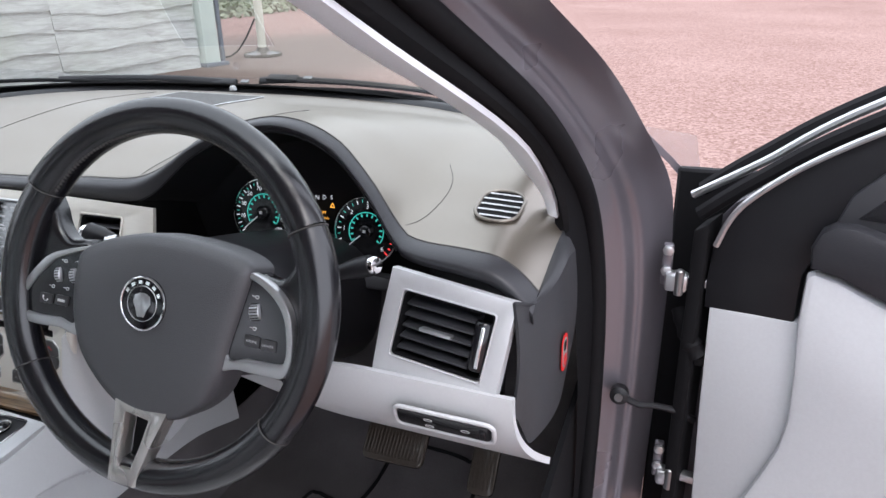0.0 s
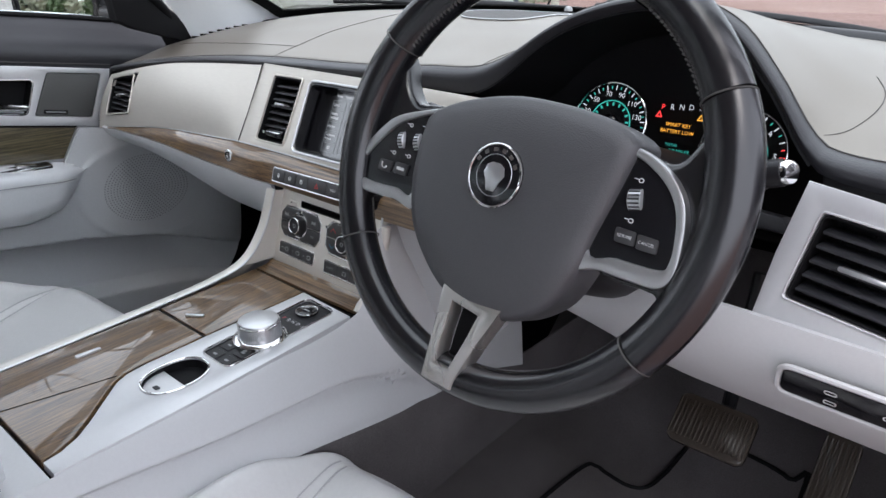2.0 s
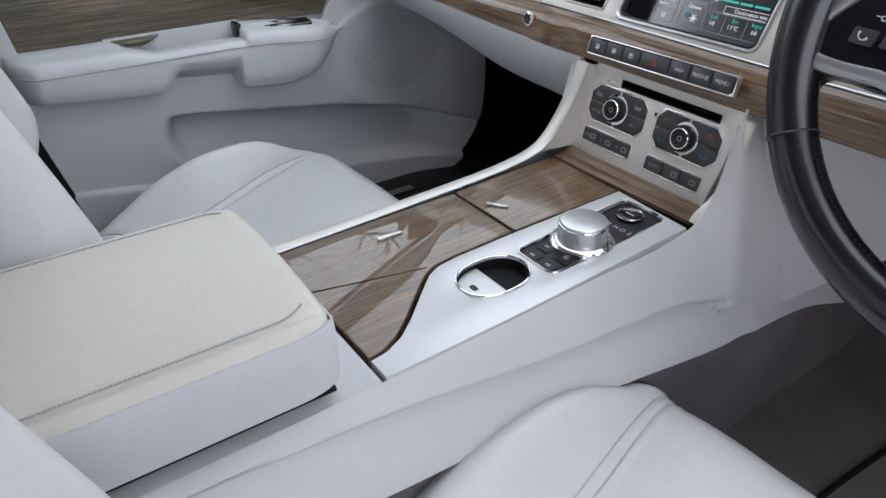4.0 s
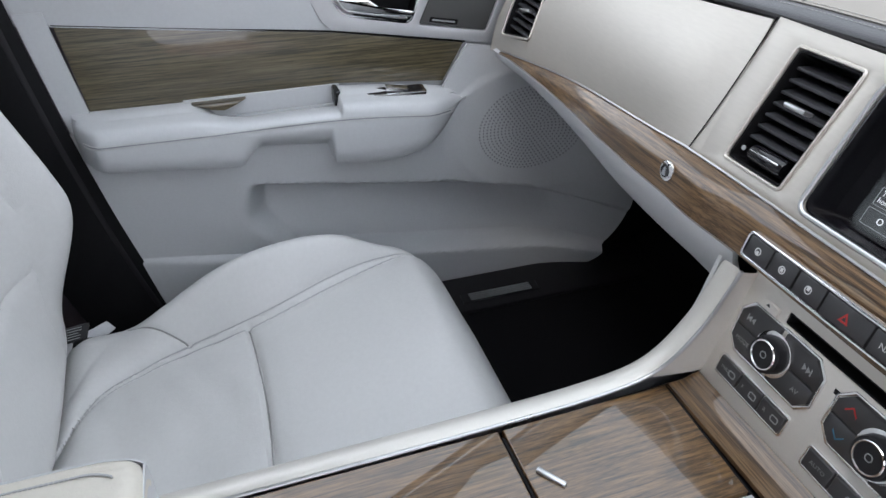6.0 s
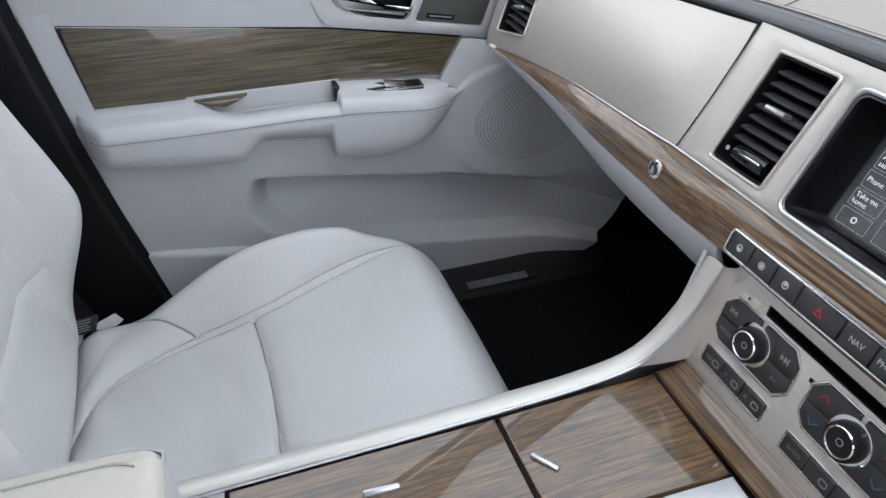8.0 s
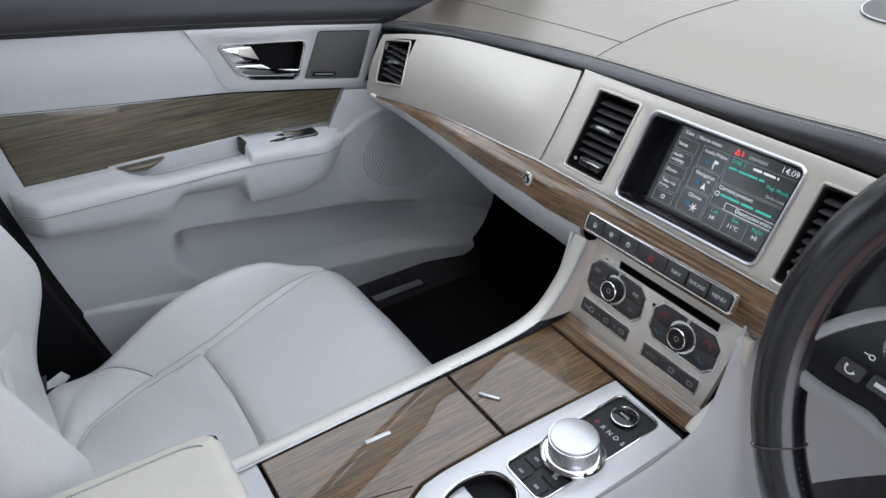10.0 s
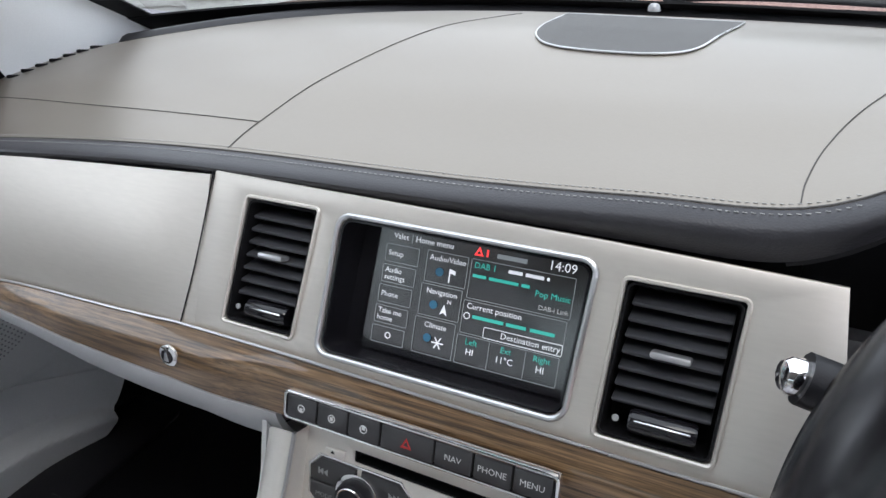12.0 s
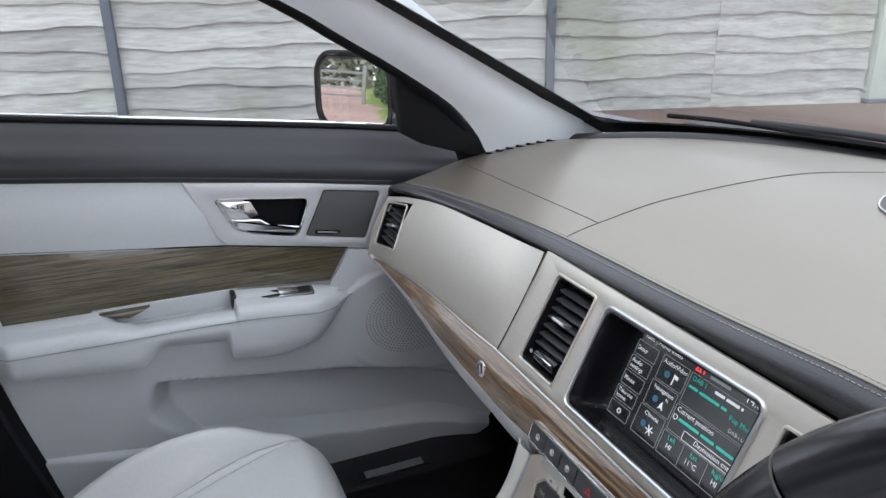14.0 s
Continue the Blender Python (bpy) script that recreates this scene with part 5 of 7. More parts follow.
skirt_t = [0, .1, .2, .3] + span(.4, .6, 41) + [.7, .8, .9, 1]
# Side coloured grey against the cream lid because it catches less light.
part("side_panel", sheet(lambda t, v: V(-.003 + arm_edge(t)[0] * (1.012 + .008 * math.sin(math.pi * v) - .022 * smooth01(.75, 1, v)), arm_edge(t)[1] + .0016 * (1 - abs(2 * t - 1)), .5808 + .0577 * v), skirt_t, span(0, 1, 8), thick=.0015), CARD, arm, "leather band round the lid, greyed for its shaded side")
for off in (.098, .1045):
    line = [V(-.003 + arm_edge(t)[0] * off / .118, arm_edge(t)[1] - .012 * smooth01(.10, .0, abs(2 * t - 1)) - .004, 0) for t in span(.02, .98, 260)]
    bm = bmesh.new()
    for p, q in zip(line, line[1:]):
        if abs(p.x - q.x) > .02:
            continue
        z = .574 + arm_top(p.x + .003, p.y) + .0010 - (.0028 if off > .1 else 0)
        vs = bmesh.ops.create_cube(bm, size=1)["verts"]
        d = math.degrees(math.atan2(q.y - p.y, q.x - p.x)) - 90
        bmesh.ops.transform(bm, matrix=Matrix.Translation((p.x, p.y, z)) @ pose(0, 0, 0, 0, 0, d) @ Matrix.Diagonal((.0013, .0026, .0012, 1)), verts=vs)
    # Pale thread; the small shadow round each stitch is put into its grey.
    tagged(part("stitching", bm, SEAM, arm, "row of pale stitches, greyed for the shadow along them"), kind="stuff")
part("shut_line", box(.2340, .405, .004, 0, 1, Matrix.Translation((-.003, -.7575, .5785))), SOFT, arm)
# ---- floor and pedals ----
def floor_at(x, y):
    return V(x, y, .240 + .36 * smooth01(.22, .75, y) ** 1.2)


single("floor", sheet(floor_at, span(-.86, .80, 10), span(-1.75, .62, 40), thick=.02), CARPET, "black carpeted car floor rising to the toe board", "floor", "structure")
single("toe_board", sheet(lambda x, y: floor_at(x, y) + V(0, 0, .006), span(.09, .775, 8), span(-.30, .60, 24), thick=.004), MAT, "dusty black carpet on the driver's toe board, coloured lighter as if lit", "floor", "structure")
single("bulkhead", box(1.6, .02, .66, 0, 1, Matrix.Translation((0, .63, .50))), SOFT, "black bulkhead behind the dashboard", "wall", "structure")


mat_edge = [(p.x, p.y) for p in bez([(.292, -.30, 0), (.294, -.12, 0), (.297, .02, 0), (.308, .165, 0), (.325, .184, 0), (.345, .180, 0), (.385, .176, 0), (.408, .192, 0), (.416, .24, 0), (.424, .315, 0), (.445, .335, 0), (.50, .335, 0), (.575, .325, 0), (.60, .29, 0), (.60, -.30, 0)], 6)]
bm = prism(mat_edge, .006)
bmesh.ops.triangulate(bm, faces=[f for f in bm.faces if len(f.verts) > 4])
for v in bm.verts:
    v.co.z += floor_at(v.co.x, v.co.y).z + .010
floor_mat = single("floor_mat", bm, MAT, "black carpet mat with bound stepped edge in the driver's footwell", "mat")
part("binding", tube([floor_at(x, y) + V(0, 0, .015) for x, y in mat_edge], .0042, 8), SOFT, floor_mat, "raised black binding")


def pedal(name, c, w, h, tilt, label, ribs):
    p = thing(name, label, "pedal", c)
    m = Matrix.Translation(c) @ pose(0, 0, 0, tilt, 0, 0)
    part("pad", prism(rrect(0, 0, w, h, .012, 4), .010, m, .003), RUBBER, p, "worn black rubber pad, browned for its reflection")
    for k in range(ribs):
        x = -w / 2 + w * (k + .5) / ribs
        part("rib", box(w / ribs * .5, h - .018, .003, .0008, 1, m @ Matrix.Translation((x, 0, .0112))), RUBBER, p)
    part("lever", tube([m @ V(0, 0, 0), m @ V(0, .05, -.03), V(c[0], c[1] + .10, c[2] + .20)], .010, 8), BLACK, p)


pedal("brake_pedal", (.497, .170, .420), .106, .072, 40, "wide ribbed black brake pedal", 18)
pedal("accelerator_pedal", (.645, .190, .405), .044, .115, 44, "slim ribbed black accelerator pedal", 7)


# ---- seats ----
def groove(d, w=.0035):
    return math.exp(-(d / w) ** 2)


def seat(cx, label, by, dy=0.0, dz=0.0, lift=0.0):
    s = thing("front_seat", label, "seat", (cx, -.45, .26), group="front seats")
    L = .56

    linx = curve1([0, .069, .18, .294, .38, .44, .50, .53, .56], [.236, .226, .199, .175, .172, .158, .122, .06, .0])
    seat_z = curve1([0, .06, .18, .294, .38, .50, .56], [-.016, -.002, -.022, -.047, -.068, -.078, -.072])
    bolster = curve1([0, .09, .16, .244, .331, .42, .47, .56], [-.020, .004, .036, .040, .020, -.026, -.050, -.05])

    def cush(x, y):
        a, line = abs(x), linx(y)
        lo, hi = seat_z(y) + .007 * math.cos(x * 8), bolster(y) + lift
        z = lo + (hi - lo) * smooth01(line - .015, .250, a) ** .85
        d = a - line
        z -= .0045 * groove(d - .005, .0026) + .0045 * groove(d + .005, .0026)
        if d < 0:
            z -= .008 * groove(y - .294 - .012 * (x / .2) ** 2, .0036)
            z += .006 * math.sqrt(min(-d / .05, 1)) * math.sqrt(min(abs(y - .294) / .03, 1))
        else:
            z -= .005 * groove(y - .379 - (a - .172) * 1.37, .0034)
            z += .005 * math.sin(math.pi * min(d / .08, 1))
        # soft creases where the leather has been sat on
        fold = smooth01(.20, .34, y) * (1 - smooth01(.12, .20, a))
        z += .0040 * fold * noise.noise((x * 8 + 5 * y, y * 24 - x * 9, cx)) + .0016 * noise.noise((x * 13, y * 13, cx))
        return z

    def plan(t):
        return .80 + .20 * math.sqrt(max(1 - (1 - min(t / .15, 1)) ** 2, 0)) - .05 * smooth01(.50, .80, t)

    def fall(x, y, half, l, r):
        """Rounded border: tight along the bolsters, fuller at the front."""
        dd = 0.0
        for e, q in ((half - abs(x), .050), (y, .075), (l - y, .05)):
            if e < q:
                dd += q - math.sqrt(max(q * q - (q - e) ** 2, 0))
        return min(dd, .11)

    m = pose(cx, -.175 + dy, .442 + dz, 0, 0, 180)
    part("cushion", cushion(.556, L, .10, .05, cush, 170, 170, plan, m, fall), SEAT, s, "pale grey leather cushion with sewn panels")
    for q in (-1, 1):
        for off in (-.005, .005):
            path = []
            for y in span(.050, .53, 100):
                x = max(linx(y) + off, .0)
                if x < .03:
                    break
                path.append(m @ V(q * x, y, cush(q * x, y) - fall(x, y, .278 * plan(y / L), L, .05) + .0014))
            part("piping", tube(path, .0011, 6), SEAM, s)

    def sewn(xy):
        """A fine sewn line laid in a groove of the cushion."""
        part("seam", tube([m @ V(x, y, cush(x, y) - fall(x, y, .278 * plan(y / L), L, .05) + .0022) for x, y in xy], .0012, 6), STITCH, s)

    sewn([(x, .294 + .012 * (x / .2) ** 2) for x in span(-.170, .170, 60)])
    for q in (-1, 1):
        sewn([(q * a, .379 + (a - .172) * 1.37) for a in span(.178, .252, 24)])

    def back(x, y):
        b = smooth01(.12, .225, abs(x)) * (1 - .6 * smooth01(.40, .60, y))
        z = .105 * b * smooth01(.03, .22, y) + .010 * math.cos(x * 10)
        line = .165 + .05 * y
        z -= .007 * groove(abs(x) - line)
        if abs(x) < line:
            for q in (.16, .40):
                z -= .005 * groove(y - q)
        return z + .0015 * noise.noise((x * 12, y * 12, cx + 7))

    mb = Matrix.Translation((cx, by, .385)) @ Matrix.Rotation(radians(180), 4, "Z") @ Matrix.Rotation(radians(74), 4, "X")
    part("backrest", cushion(.52, .64, .09, .06, back, 80, 90, lambda t: .90 + .10 * math.sin(math.pi * min(t * 1.3 + .1, 1)) - .14 * smooth01(.7, 1, t), mb), SEAT, s, "pale grey leather backrest with side bolsters")
    part("seat_base", box(.44, .48, .07, .02, 2, Matrix.Translation((cx, -.47, .315))), BLACK, s, "black seat base")
    part("side_valance", box(.020, .50, .075, .008, 2, Matrix.Translation((cx + math.copysign(.235, cx), -.47, .345))), BLACK, s)
    for q in (-.17, .17):
        part("seat_runner", box(.04, .56, .04, .004, 1, Matrix.Translation((cx + q, -.46, .275))), SOFT, s)
    part("headrest", cushion(.27, .17, .05, .045, lambda x, y: .035, 24, 20, None, Matrix.Translation((cx, -.925, 1.06)) @ Matrix.Rotation(radians(180), 4, "Z") @ Matrix.Rotation(radians(80), 4, "X")), SEAT, s, "padded headrest")
    for q in (-.06, .06):
        part("headrest_post", tube([(cx + q, -.925, .98), (cx + q, -.935, 1.09)], .006, 8), CHROME, s)
    return s


seat(.42, "pale grey leather driver's seat with creased cushion", -.745, .0, .006, .018)
seat(-.385, "pale grey leather passenger seat with sewn panels", -.693)


def buckle(cx, lean):
    b = thing("seat_belt_buckle", "black seat belt buckle with red release button", "buckle", (cx, -.668, .48))
    m = pose(cx, -.668, .484, 0, lean, 30)
    part("body", box(.055, .030, .085, .006, 2, m), BLACK, b)
    part("release_button", box(.046, .022, .016, .003, 2, m @ Matrix.Translation((0, 0, .040))), RED, b, "red release button")
    part("stalk", box(.03, .01, .16, .002, 1, m @ Matrix.Translation((0, 0, -.10))), SOFT, b)


buckle(.190, 6)
lab = thing("belt_label", "small dark printed label beside the passenger seat", "label", (-.69, -.735, .34))
LBM = basis((-.690, -.735, .348), (-.25, 1, -.06), (-.55, -.05, .8))
part("tag", prism([(-.020, .011), (.027, .011), (.017, -.014), (-.030, -.011)], .0015, LBM), BLACK, lab)
part("belt_guide", prism([(-.045, -.015), (.050, .010), (.060, -.004), (.030, -.020), (-.05, -.035)], .003, LBM @ Matrix.Translation((0, -.004, -.008)), .001), CARD, lab, "pale plastic guide behind the label")
for k in range(5):
    part("print_bar", box(.026 - .007 * (k % 3 == 2), .0012, .0004, 0, 1, LBM @ Matrix.Translation((.002 - .0015 * k, .0075 - .0038 * k, .0017))), MARK_D, lab)


# ---- passenger door ----
door = thing("passenger_door", "closed passenger door with pale vinyl card and oak panel", "door", (-.82, -.25, .3), kind="")
belt = curve1([-.80, -.515, -.06, .071, .25], [.986, .957, .910, .893, .868])
padb = curve1([-.80, -.6, -.345, .02, .25], [.898, .877, .850, .803, .775])
bandb = curve1([-.80, -.65, -.465, -.287, -.06, .25], [.787, .769, .748, .730, .693, .655])


rear_edge = curve1([.20, .30, .375, .466, .536, .65, .80, .95], [-.565, -.600, -.622, -.645, -.660, -.682, -.705, -.722])


def top_roll(y, v):
    z0, z1 = padb(y), belt(y)
    z = z0 + (z1 - z0) * v
    return V(-.805 - .045 * v ** 2.2 + .010 * math.sin(math.pi * min(v * 1.5, 1)), y, z)


part("top_roll", sheet(top_roll, span(-.72, .16, 40), span(0, 1, 10), thick=.006), DASH_EDGE, door, "black padded window ledge")
part("roll_seam", tube([top_roll(y, .10) + V(.0008, 0, 0) for y in span(-.78, .02, 40)], .0010, 6), STITCH_D, door)
part("glass_seal", tube([V(-.853, y, belt(y) + .003) for y in span(-.80, .06, 30)], .006, 8), SOFT, door)
part("seal_bright", tube([V(-.862, y, belt(y) + .008) for y in span(-.80, .06, 30)], .003, 6), CHROME, door, "thin bright window strip")


def band(y, v):
    z = bandb(y) + (padb(y) - bandb(y)) * v
    return V(-.813 + .008 * math.sin(math.pi * v), y, z)


part("upper_band", sheet(band, span(-.72, -.25, 24), span(0, 1, 8), thick=.006), CARD, door, "pale vinyl upper band")
# satin plate with release handle and tweeter
DPM = basis((-.799, -.18, .765), (0, 1, 0), (0, 0, 1))


def rounded(pts, r, n=4):
    """A polygon with its corners rounded."""
    out = []
    for k, p in enumerate(pts):
        p = Vector(p)
        a, b = Vector(pts[k - 1]) - p, Vector(pts[(k + 1) % len(pts)]) - p
        q = min(r, .45 * a.length, .45 * b.length)
        a, b = p + a.normalized() * q, p + b.normalized() * q
        for i in range(n + 1):
            t = i / n
            v = a * (1 - t) ** 2 + p * 2 * t * (1 - t) + b * t * t
            out.append((v.x, v.y))
    return out


plt_o = [(-.166, .0855), (-.150, .050), (-.132, .008), (-.120, -.018), (-.106, -.0325), (.02, -.053), (.150, -.0755), (.166, -.045), (.186, .000), (.202, .0385), (.02, .064)]
han_h = rounded([(-.120, .0525), (.043, .0350), (.018, -.0320), (-.066, -.0160), (-.090, -.0080)], .012)
twt_h = rounded([(.070, .0460), (.177, .0310), (.143, -.0560), (.031, -.0360)], .006)
part("handle_plate", plate(plt_o, [han_h, twt_h], .010, DPM, .002), PANEL, door, "satin silver plate round the handle")
cup = part("handle_cup", tray(han_h, .03, DPM), SOFT, door, "black recess")
part("cup_rim", tube([DPM @ V(x, y, .001) for x, y in han_h], .0016, 6, True), CHROME, cup)
part("lock_tab", prism(rounded([(-.113, .047), (-.060, .0425), (-.048, .016), (-.062, .010), (-.096, .018)], .004), .007, DPM @ Matrix.Translation((0, 0, -.002)), .002), CHROME, cup, "polished lock tab")
grip_o = rounded([(-.096, .014), (-.046, .009), (-.030, -.003), (.000, -.0085), (.022, -.0125), (.019, -.0215), (-.030, -.0150), (-.068, -.0090), (-.085, -.0040)], .004)
part("release_handle", prism(grip_o, .011, DPM @ Matrix.Translation((0, 0, -.004)), .003, 3), CHROME, cup, "chrome release lever")
part("lower_blade", prism(rounded([(-.083, -.007), (-.055, -.0125), (.016, -.0250), (.015, -.0290), (-.066, -.0130)], .002), .004, DPM @ Matrix.Translation((0, 0, -.010)), .001), SATIN, cup)
tw = part("tweeter_grille", prism(rounded([(.0712, .0445), (.1755, .0300), (.1418, -.0545), (.0325, -.0348)], .005), .005, DPM @ Matrix.Translation((0, 0, -.006)), .001), SPEAKER, door, "grey perforated tweeter grille")
part("maker_plate", prism(rrect(0, 0, .046, .0075, .001, 2, .2), .0012, DPM @ Matrix.Translation((.072, -.0335, -.001)) @ pose(0, 0, 0, 0, 0, -10)), GLOSS, tw)
part("maker_bar", box(.038, .0026, .0006, 0, 1, DPM @ Matrix.Translation((.072, -.0335, .0004)) @ pose(0, 0, 0, 0, 0, -10)), MARK_D, tw)
# oak insert and the card behind it
part("card_back", prism([(-.37, .745), (-.30, .733), (.02, .690), (.02, .60), (-.37, .60)], .003, basis((-.8185, 0, 0), (0, 1, 0), (0, 0, 1))), CARD, door)
WDM = basis((-.815, 0, 0), (0, 1, 0), (0, 0, 1))
wp = [(-.660, .769), (-.465, .7470), (-.287, .7275), (-.072, .6915), (-.108, .6320), (-.285, .6475), (-.50, .6435), (-.644, .6440)]
part("oak_insert", prism(wp, .006, WDM, .0015), WOOD_DOOR, door, "wide glossy oak insert, greened dark for its reflections")
part("insert_line", tube([V(-.808, y, z) for y, z in ((-.662, .7715), (-.465, .7495), (-.287, .7300), (-.070, .694))], .0018, 6), SOFT, door)


# lower card: map pocket, loudspeaker field and the curve up to the dashboard
pocket_t = curve1([-.44, -.42, -.21, -.105, .03, .12, .20, .27], [.500, .499, .4675, .452, .424, .395, .372, .352])
ledge_z = curve1([-.70, -.634, -.219, 0, .19, .27], [.402, .393, .330, .300, .272, .258])
front_edge = curve1([.20, .208, .225, .248, .29, .345, .45, .62, .70], [.02, .055, .125, .182, .225, .250, .262, .245, .19])
FIELD = (.062, .530, .168, .118)


def in_field(y, z):
    """Signed distance from the rim of the loudspeaker field, negative inside."""
    return (math.hypot((y - FIELD[0] - .1 * (z - FIELD[1])) / FIELD[2], (z - FIELD[1] + .12 * (y - FIELD[0])) / FIELD[3]) - 1) * .09


def card(y, z):
    x = -.800
    tz, bz = pocket_t(y), ledge_z(y)
    mid = smooth01(-.445, -.405, y + .014 * math.cos((z - .44) * 28) - .03 * smooth01(.44, .36, z))
    inp = mid * smooth01(tz + .003, tz - .010, z) * smooth01(bz - .004, bz + .016, z)
    x -= (.078 - .046 * smooth01(tz, bz, z)) * inp * smooth01(.27, .10, y)
    x += .013 * smooth01(bz + .004, bz - .004, z) * smooth01(-.70, -.5, y)
    x += .0035 * smooth01(.005, -.003, in_field(y, z)) * smooth01(.20, .10, y)
    x += .045 * smooth01(.06, .26, y) * smooth01(.66, .48, z)
    x += .012 * smooth01(-.06, .0, y) * smooth01(.60, .66, z)
    return V(x, y, z)


def card_yz(u, w):
    """u along the door, w from the card's foot to the insert."""
    z0 = .205
    zz = z0 + (.62 - z0) * w
    y0, y1 = rear_edge(zz + .03), front_edge(zz)
    y = y0 + (y1 - y0) * u
    zt = .62 if y < -.1157 else min(.62 + (y + .1157) * 1.64, bandb(y) - .002)
    return card(y, z0 + (zt - z0) * w)


def dense(a, b, spots, coarse, fine, reach):
    """Stations from a to b, closer together near the spots."""
    out, p = [a], a
    while p < b - 1e-6:
        p = min(p + (fine if any(abs(p - q) < reach for q in spots) else coarse), b)
        out.append(p)
    return out


part("lower_card", sheet(card_yz, dense(0, 1, (.25, .60), .010, .005, .06), span(0, 1, 190), thick=.005), CARD, door, "pale vinyl lower card with map pocket")
part("rear_card", sheet(lambda u, v: V(-.806, rear_edge(.61 + .18 * v) + .037 * u, .61 + .18 * v), span(0, 1, 4), span(0, 1, 8), thick=.005), CARD, door)
gr = bmesh.new()
for r0 in range(15):
    for q in range(max(1, r0 * 6)):
        a = 6.2832 * q / max(1, r0 * 6)
        y, z = .048 + .0068 * r0 * math.cos(a), .535 + .0054 * r0 * math.sin(a)
        vs = bmesh.ops.create_cube(gr, size=1)["verts"]
        bmesh.ops.transform(gr, matrix=Matrix.Translation(card(y, z) + V(.0030, 0, 0)) @ Matrix.Diagonal((.0060, .0022, .0022, 1)), verts=vs)
tagged(part("speaker_holes", gr, MESH_HOLE, door, "round field of small speaker holes"), kind="stuff")
# armrest with a pull recess below and a grab tray let into its top
arm_t = curve1([-.668, -.5, -.285, -.15, -.10, -.072], [.647, .645, .644, .631, .622, .611])
arm_b = curve1([-.668, -.45, -.306, -.217, -.15, -.10, -.072], [.576, .554, .539, .530, .547, .578, .604])


def arm_sec(y):
    zt, zb = arm_t(y), arm_b(y)
    pull = smooth01(-.452, -.408, y) * smooth01(-.303, -.309, y)
    tray_w = smooth01(-.510, -.435, y) * smooth01(-.287, -.292, y)
    out = .058 * smooth01(-.068, -.16, y) ** .8 * smooth01(-.676, -.63, y) ** .6 + .008
    xi, xo = -.808, -.800 + out
    zp = zb + .033 * pull
    xn = xi + min(.036, out * .6)
    h = zt - zb
    rim = zt - .006 - .013 * tray_w
    return [V(xi, y, zb), V(xo - .030 - .016 * pull, y, zp), V(xo - .016 - .013 * pull, y, zp + .001), V(xo - .008 - .008 * pull, y, zp + .006), V(xo - .004 - .004 * pull, y, zb + h * .30 + .018 * pull), V(xo, y, zb + h * .58), V(xo, y, rim - min(.016, h * .3)), V(xo - .003, y, rim - min(.007, h * .15)), V(xo - .009, y, rim - .0015), V(xo - .017, y, rim),
            V(xn + .002, y, rim + .003 * (1 - tray_w)), V(xn, y, rim + .003 - .005 * tray_w), V(xn - .004, y, zt - .046 * tray_w), V(xi, y, zt - .046 * tray_w)]


ays = span(-.668, -.46, 30) + span(-.456, -.40, 14) + span(-.39, -.318, 8) + span(-.314, -.282, 16) + span(-.275, -.073, 26)
part("armrest", loft([arm_sec(y) for y in ays]), CARD, door, "padded pale armrest with a pull recess", 50)


def arm_face(y, dz):
    return V(arm_sec(y)[6].x + .0004, y, arm_t(y) - dz + .002 * smooth01(-.3, -.1, y))


for dz in (.0265, .0315):
    bm = bmesh.new()
    for k in range(150):
        y = -.655 + k * .0037
        p, q = arm_face(y, dz), arm_face(y + .0024, dz)
        vs = bmesh.ops.create_cube(bm, size=1)["verts"]
        bmesh.ops.transform(bm, matrix=Matrix.Translation(p.lerp(q, .5)) @ Matrix.Diagonal((.0012, .0025, .0009, 1)), verts=vs)
    tagged(part("arm_stitching", bm, PALE_THREAD, door, "row of pale stitches"), kind="stuff")
part("arm_seam", tube([arm_face(y, .029) for y in span(-.655, -.11, 50)], .0008, 6), MESH_HOLE, door)
part("tray_wall", box(.004, .235, .056, .001, 1, Matrix.Translation((-.8075, -.398, .620))), CARD, door)
part("tray_lip", prism([(-.510, .6440), (-.425, .6445), (-.440, .6370), (-.458, .6300), (-.478, .6330), (-.492, .6390)], .016, basis((-.806, 0, 0), (0, 1, 0), (0, 0, 1)), .004), WOOD_DOOR, door, "oak lip sweeping into the grab tray, greened dark like the insert")
part("tray_end", box(.034, .010, .030, .004, 3, Matrix.Translation((-.790, -.2885, .6330))), GLOSS, door, "dark end of the grab tray")
SWD = basis((-.779, -.198, .6310), (0, 1, -.03), (-1, 0, .10))
sd = part("window_switch", prism(rrect(0, 0, .102, .032, .006, 3), .006, SWD, .002), CHROME, door, "chrome-edged window switch")
part("switch_well", prism(rrect(0, 0, .090, .022, .004, 3), .0008, SWD @ Matrix.Translation((0, 0, .006))), GLOSS, sd)
part("switch_rocker", box(.036, .017, .007, .002, 2, SWD @ Matrix.Translation((.004, 0, .008)) @ pose(0, 0, 0, 0, 8, 0)), CHROME, sd)
# glass, frame and mirror sail
win = thing("window_1", "clear side window of the passenger door", "window", (-.85, -.3, .95), kind="structure")


def side_glass(y, v):
    z0 = belt(y)
    return V(-.858 + .16 * v, y, z0 + (1.36 - z0) * v)


g = part("window_pane", sheet(side_glass, span(-.80, .06, 6), span(0, 1, 4)), GLASS, win)
g.visible_shadow = False
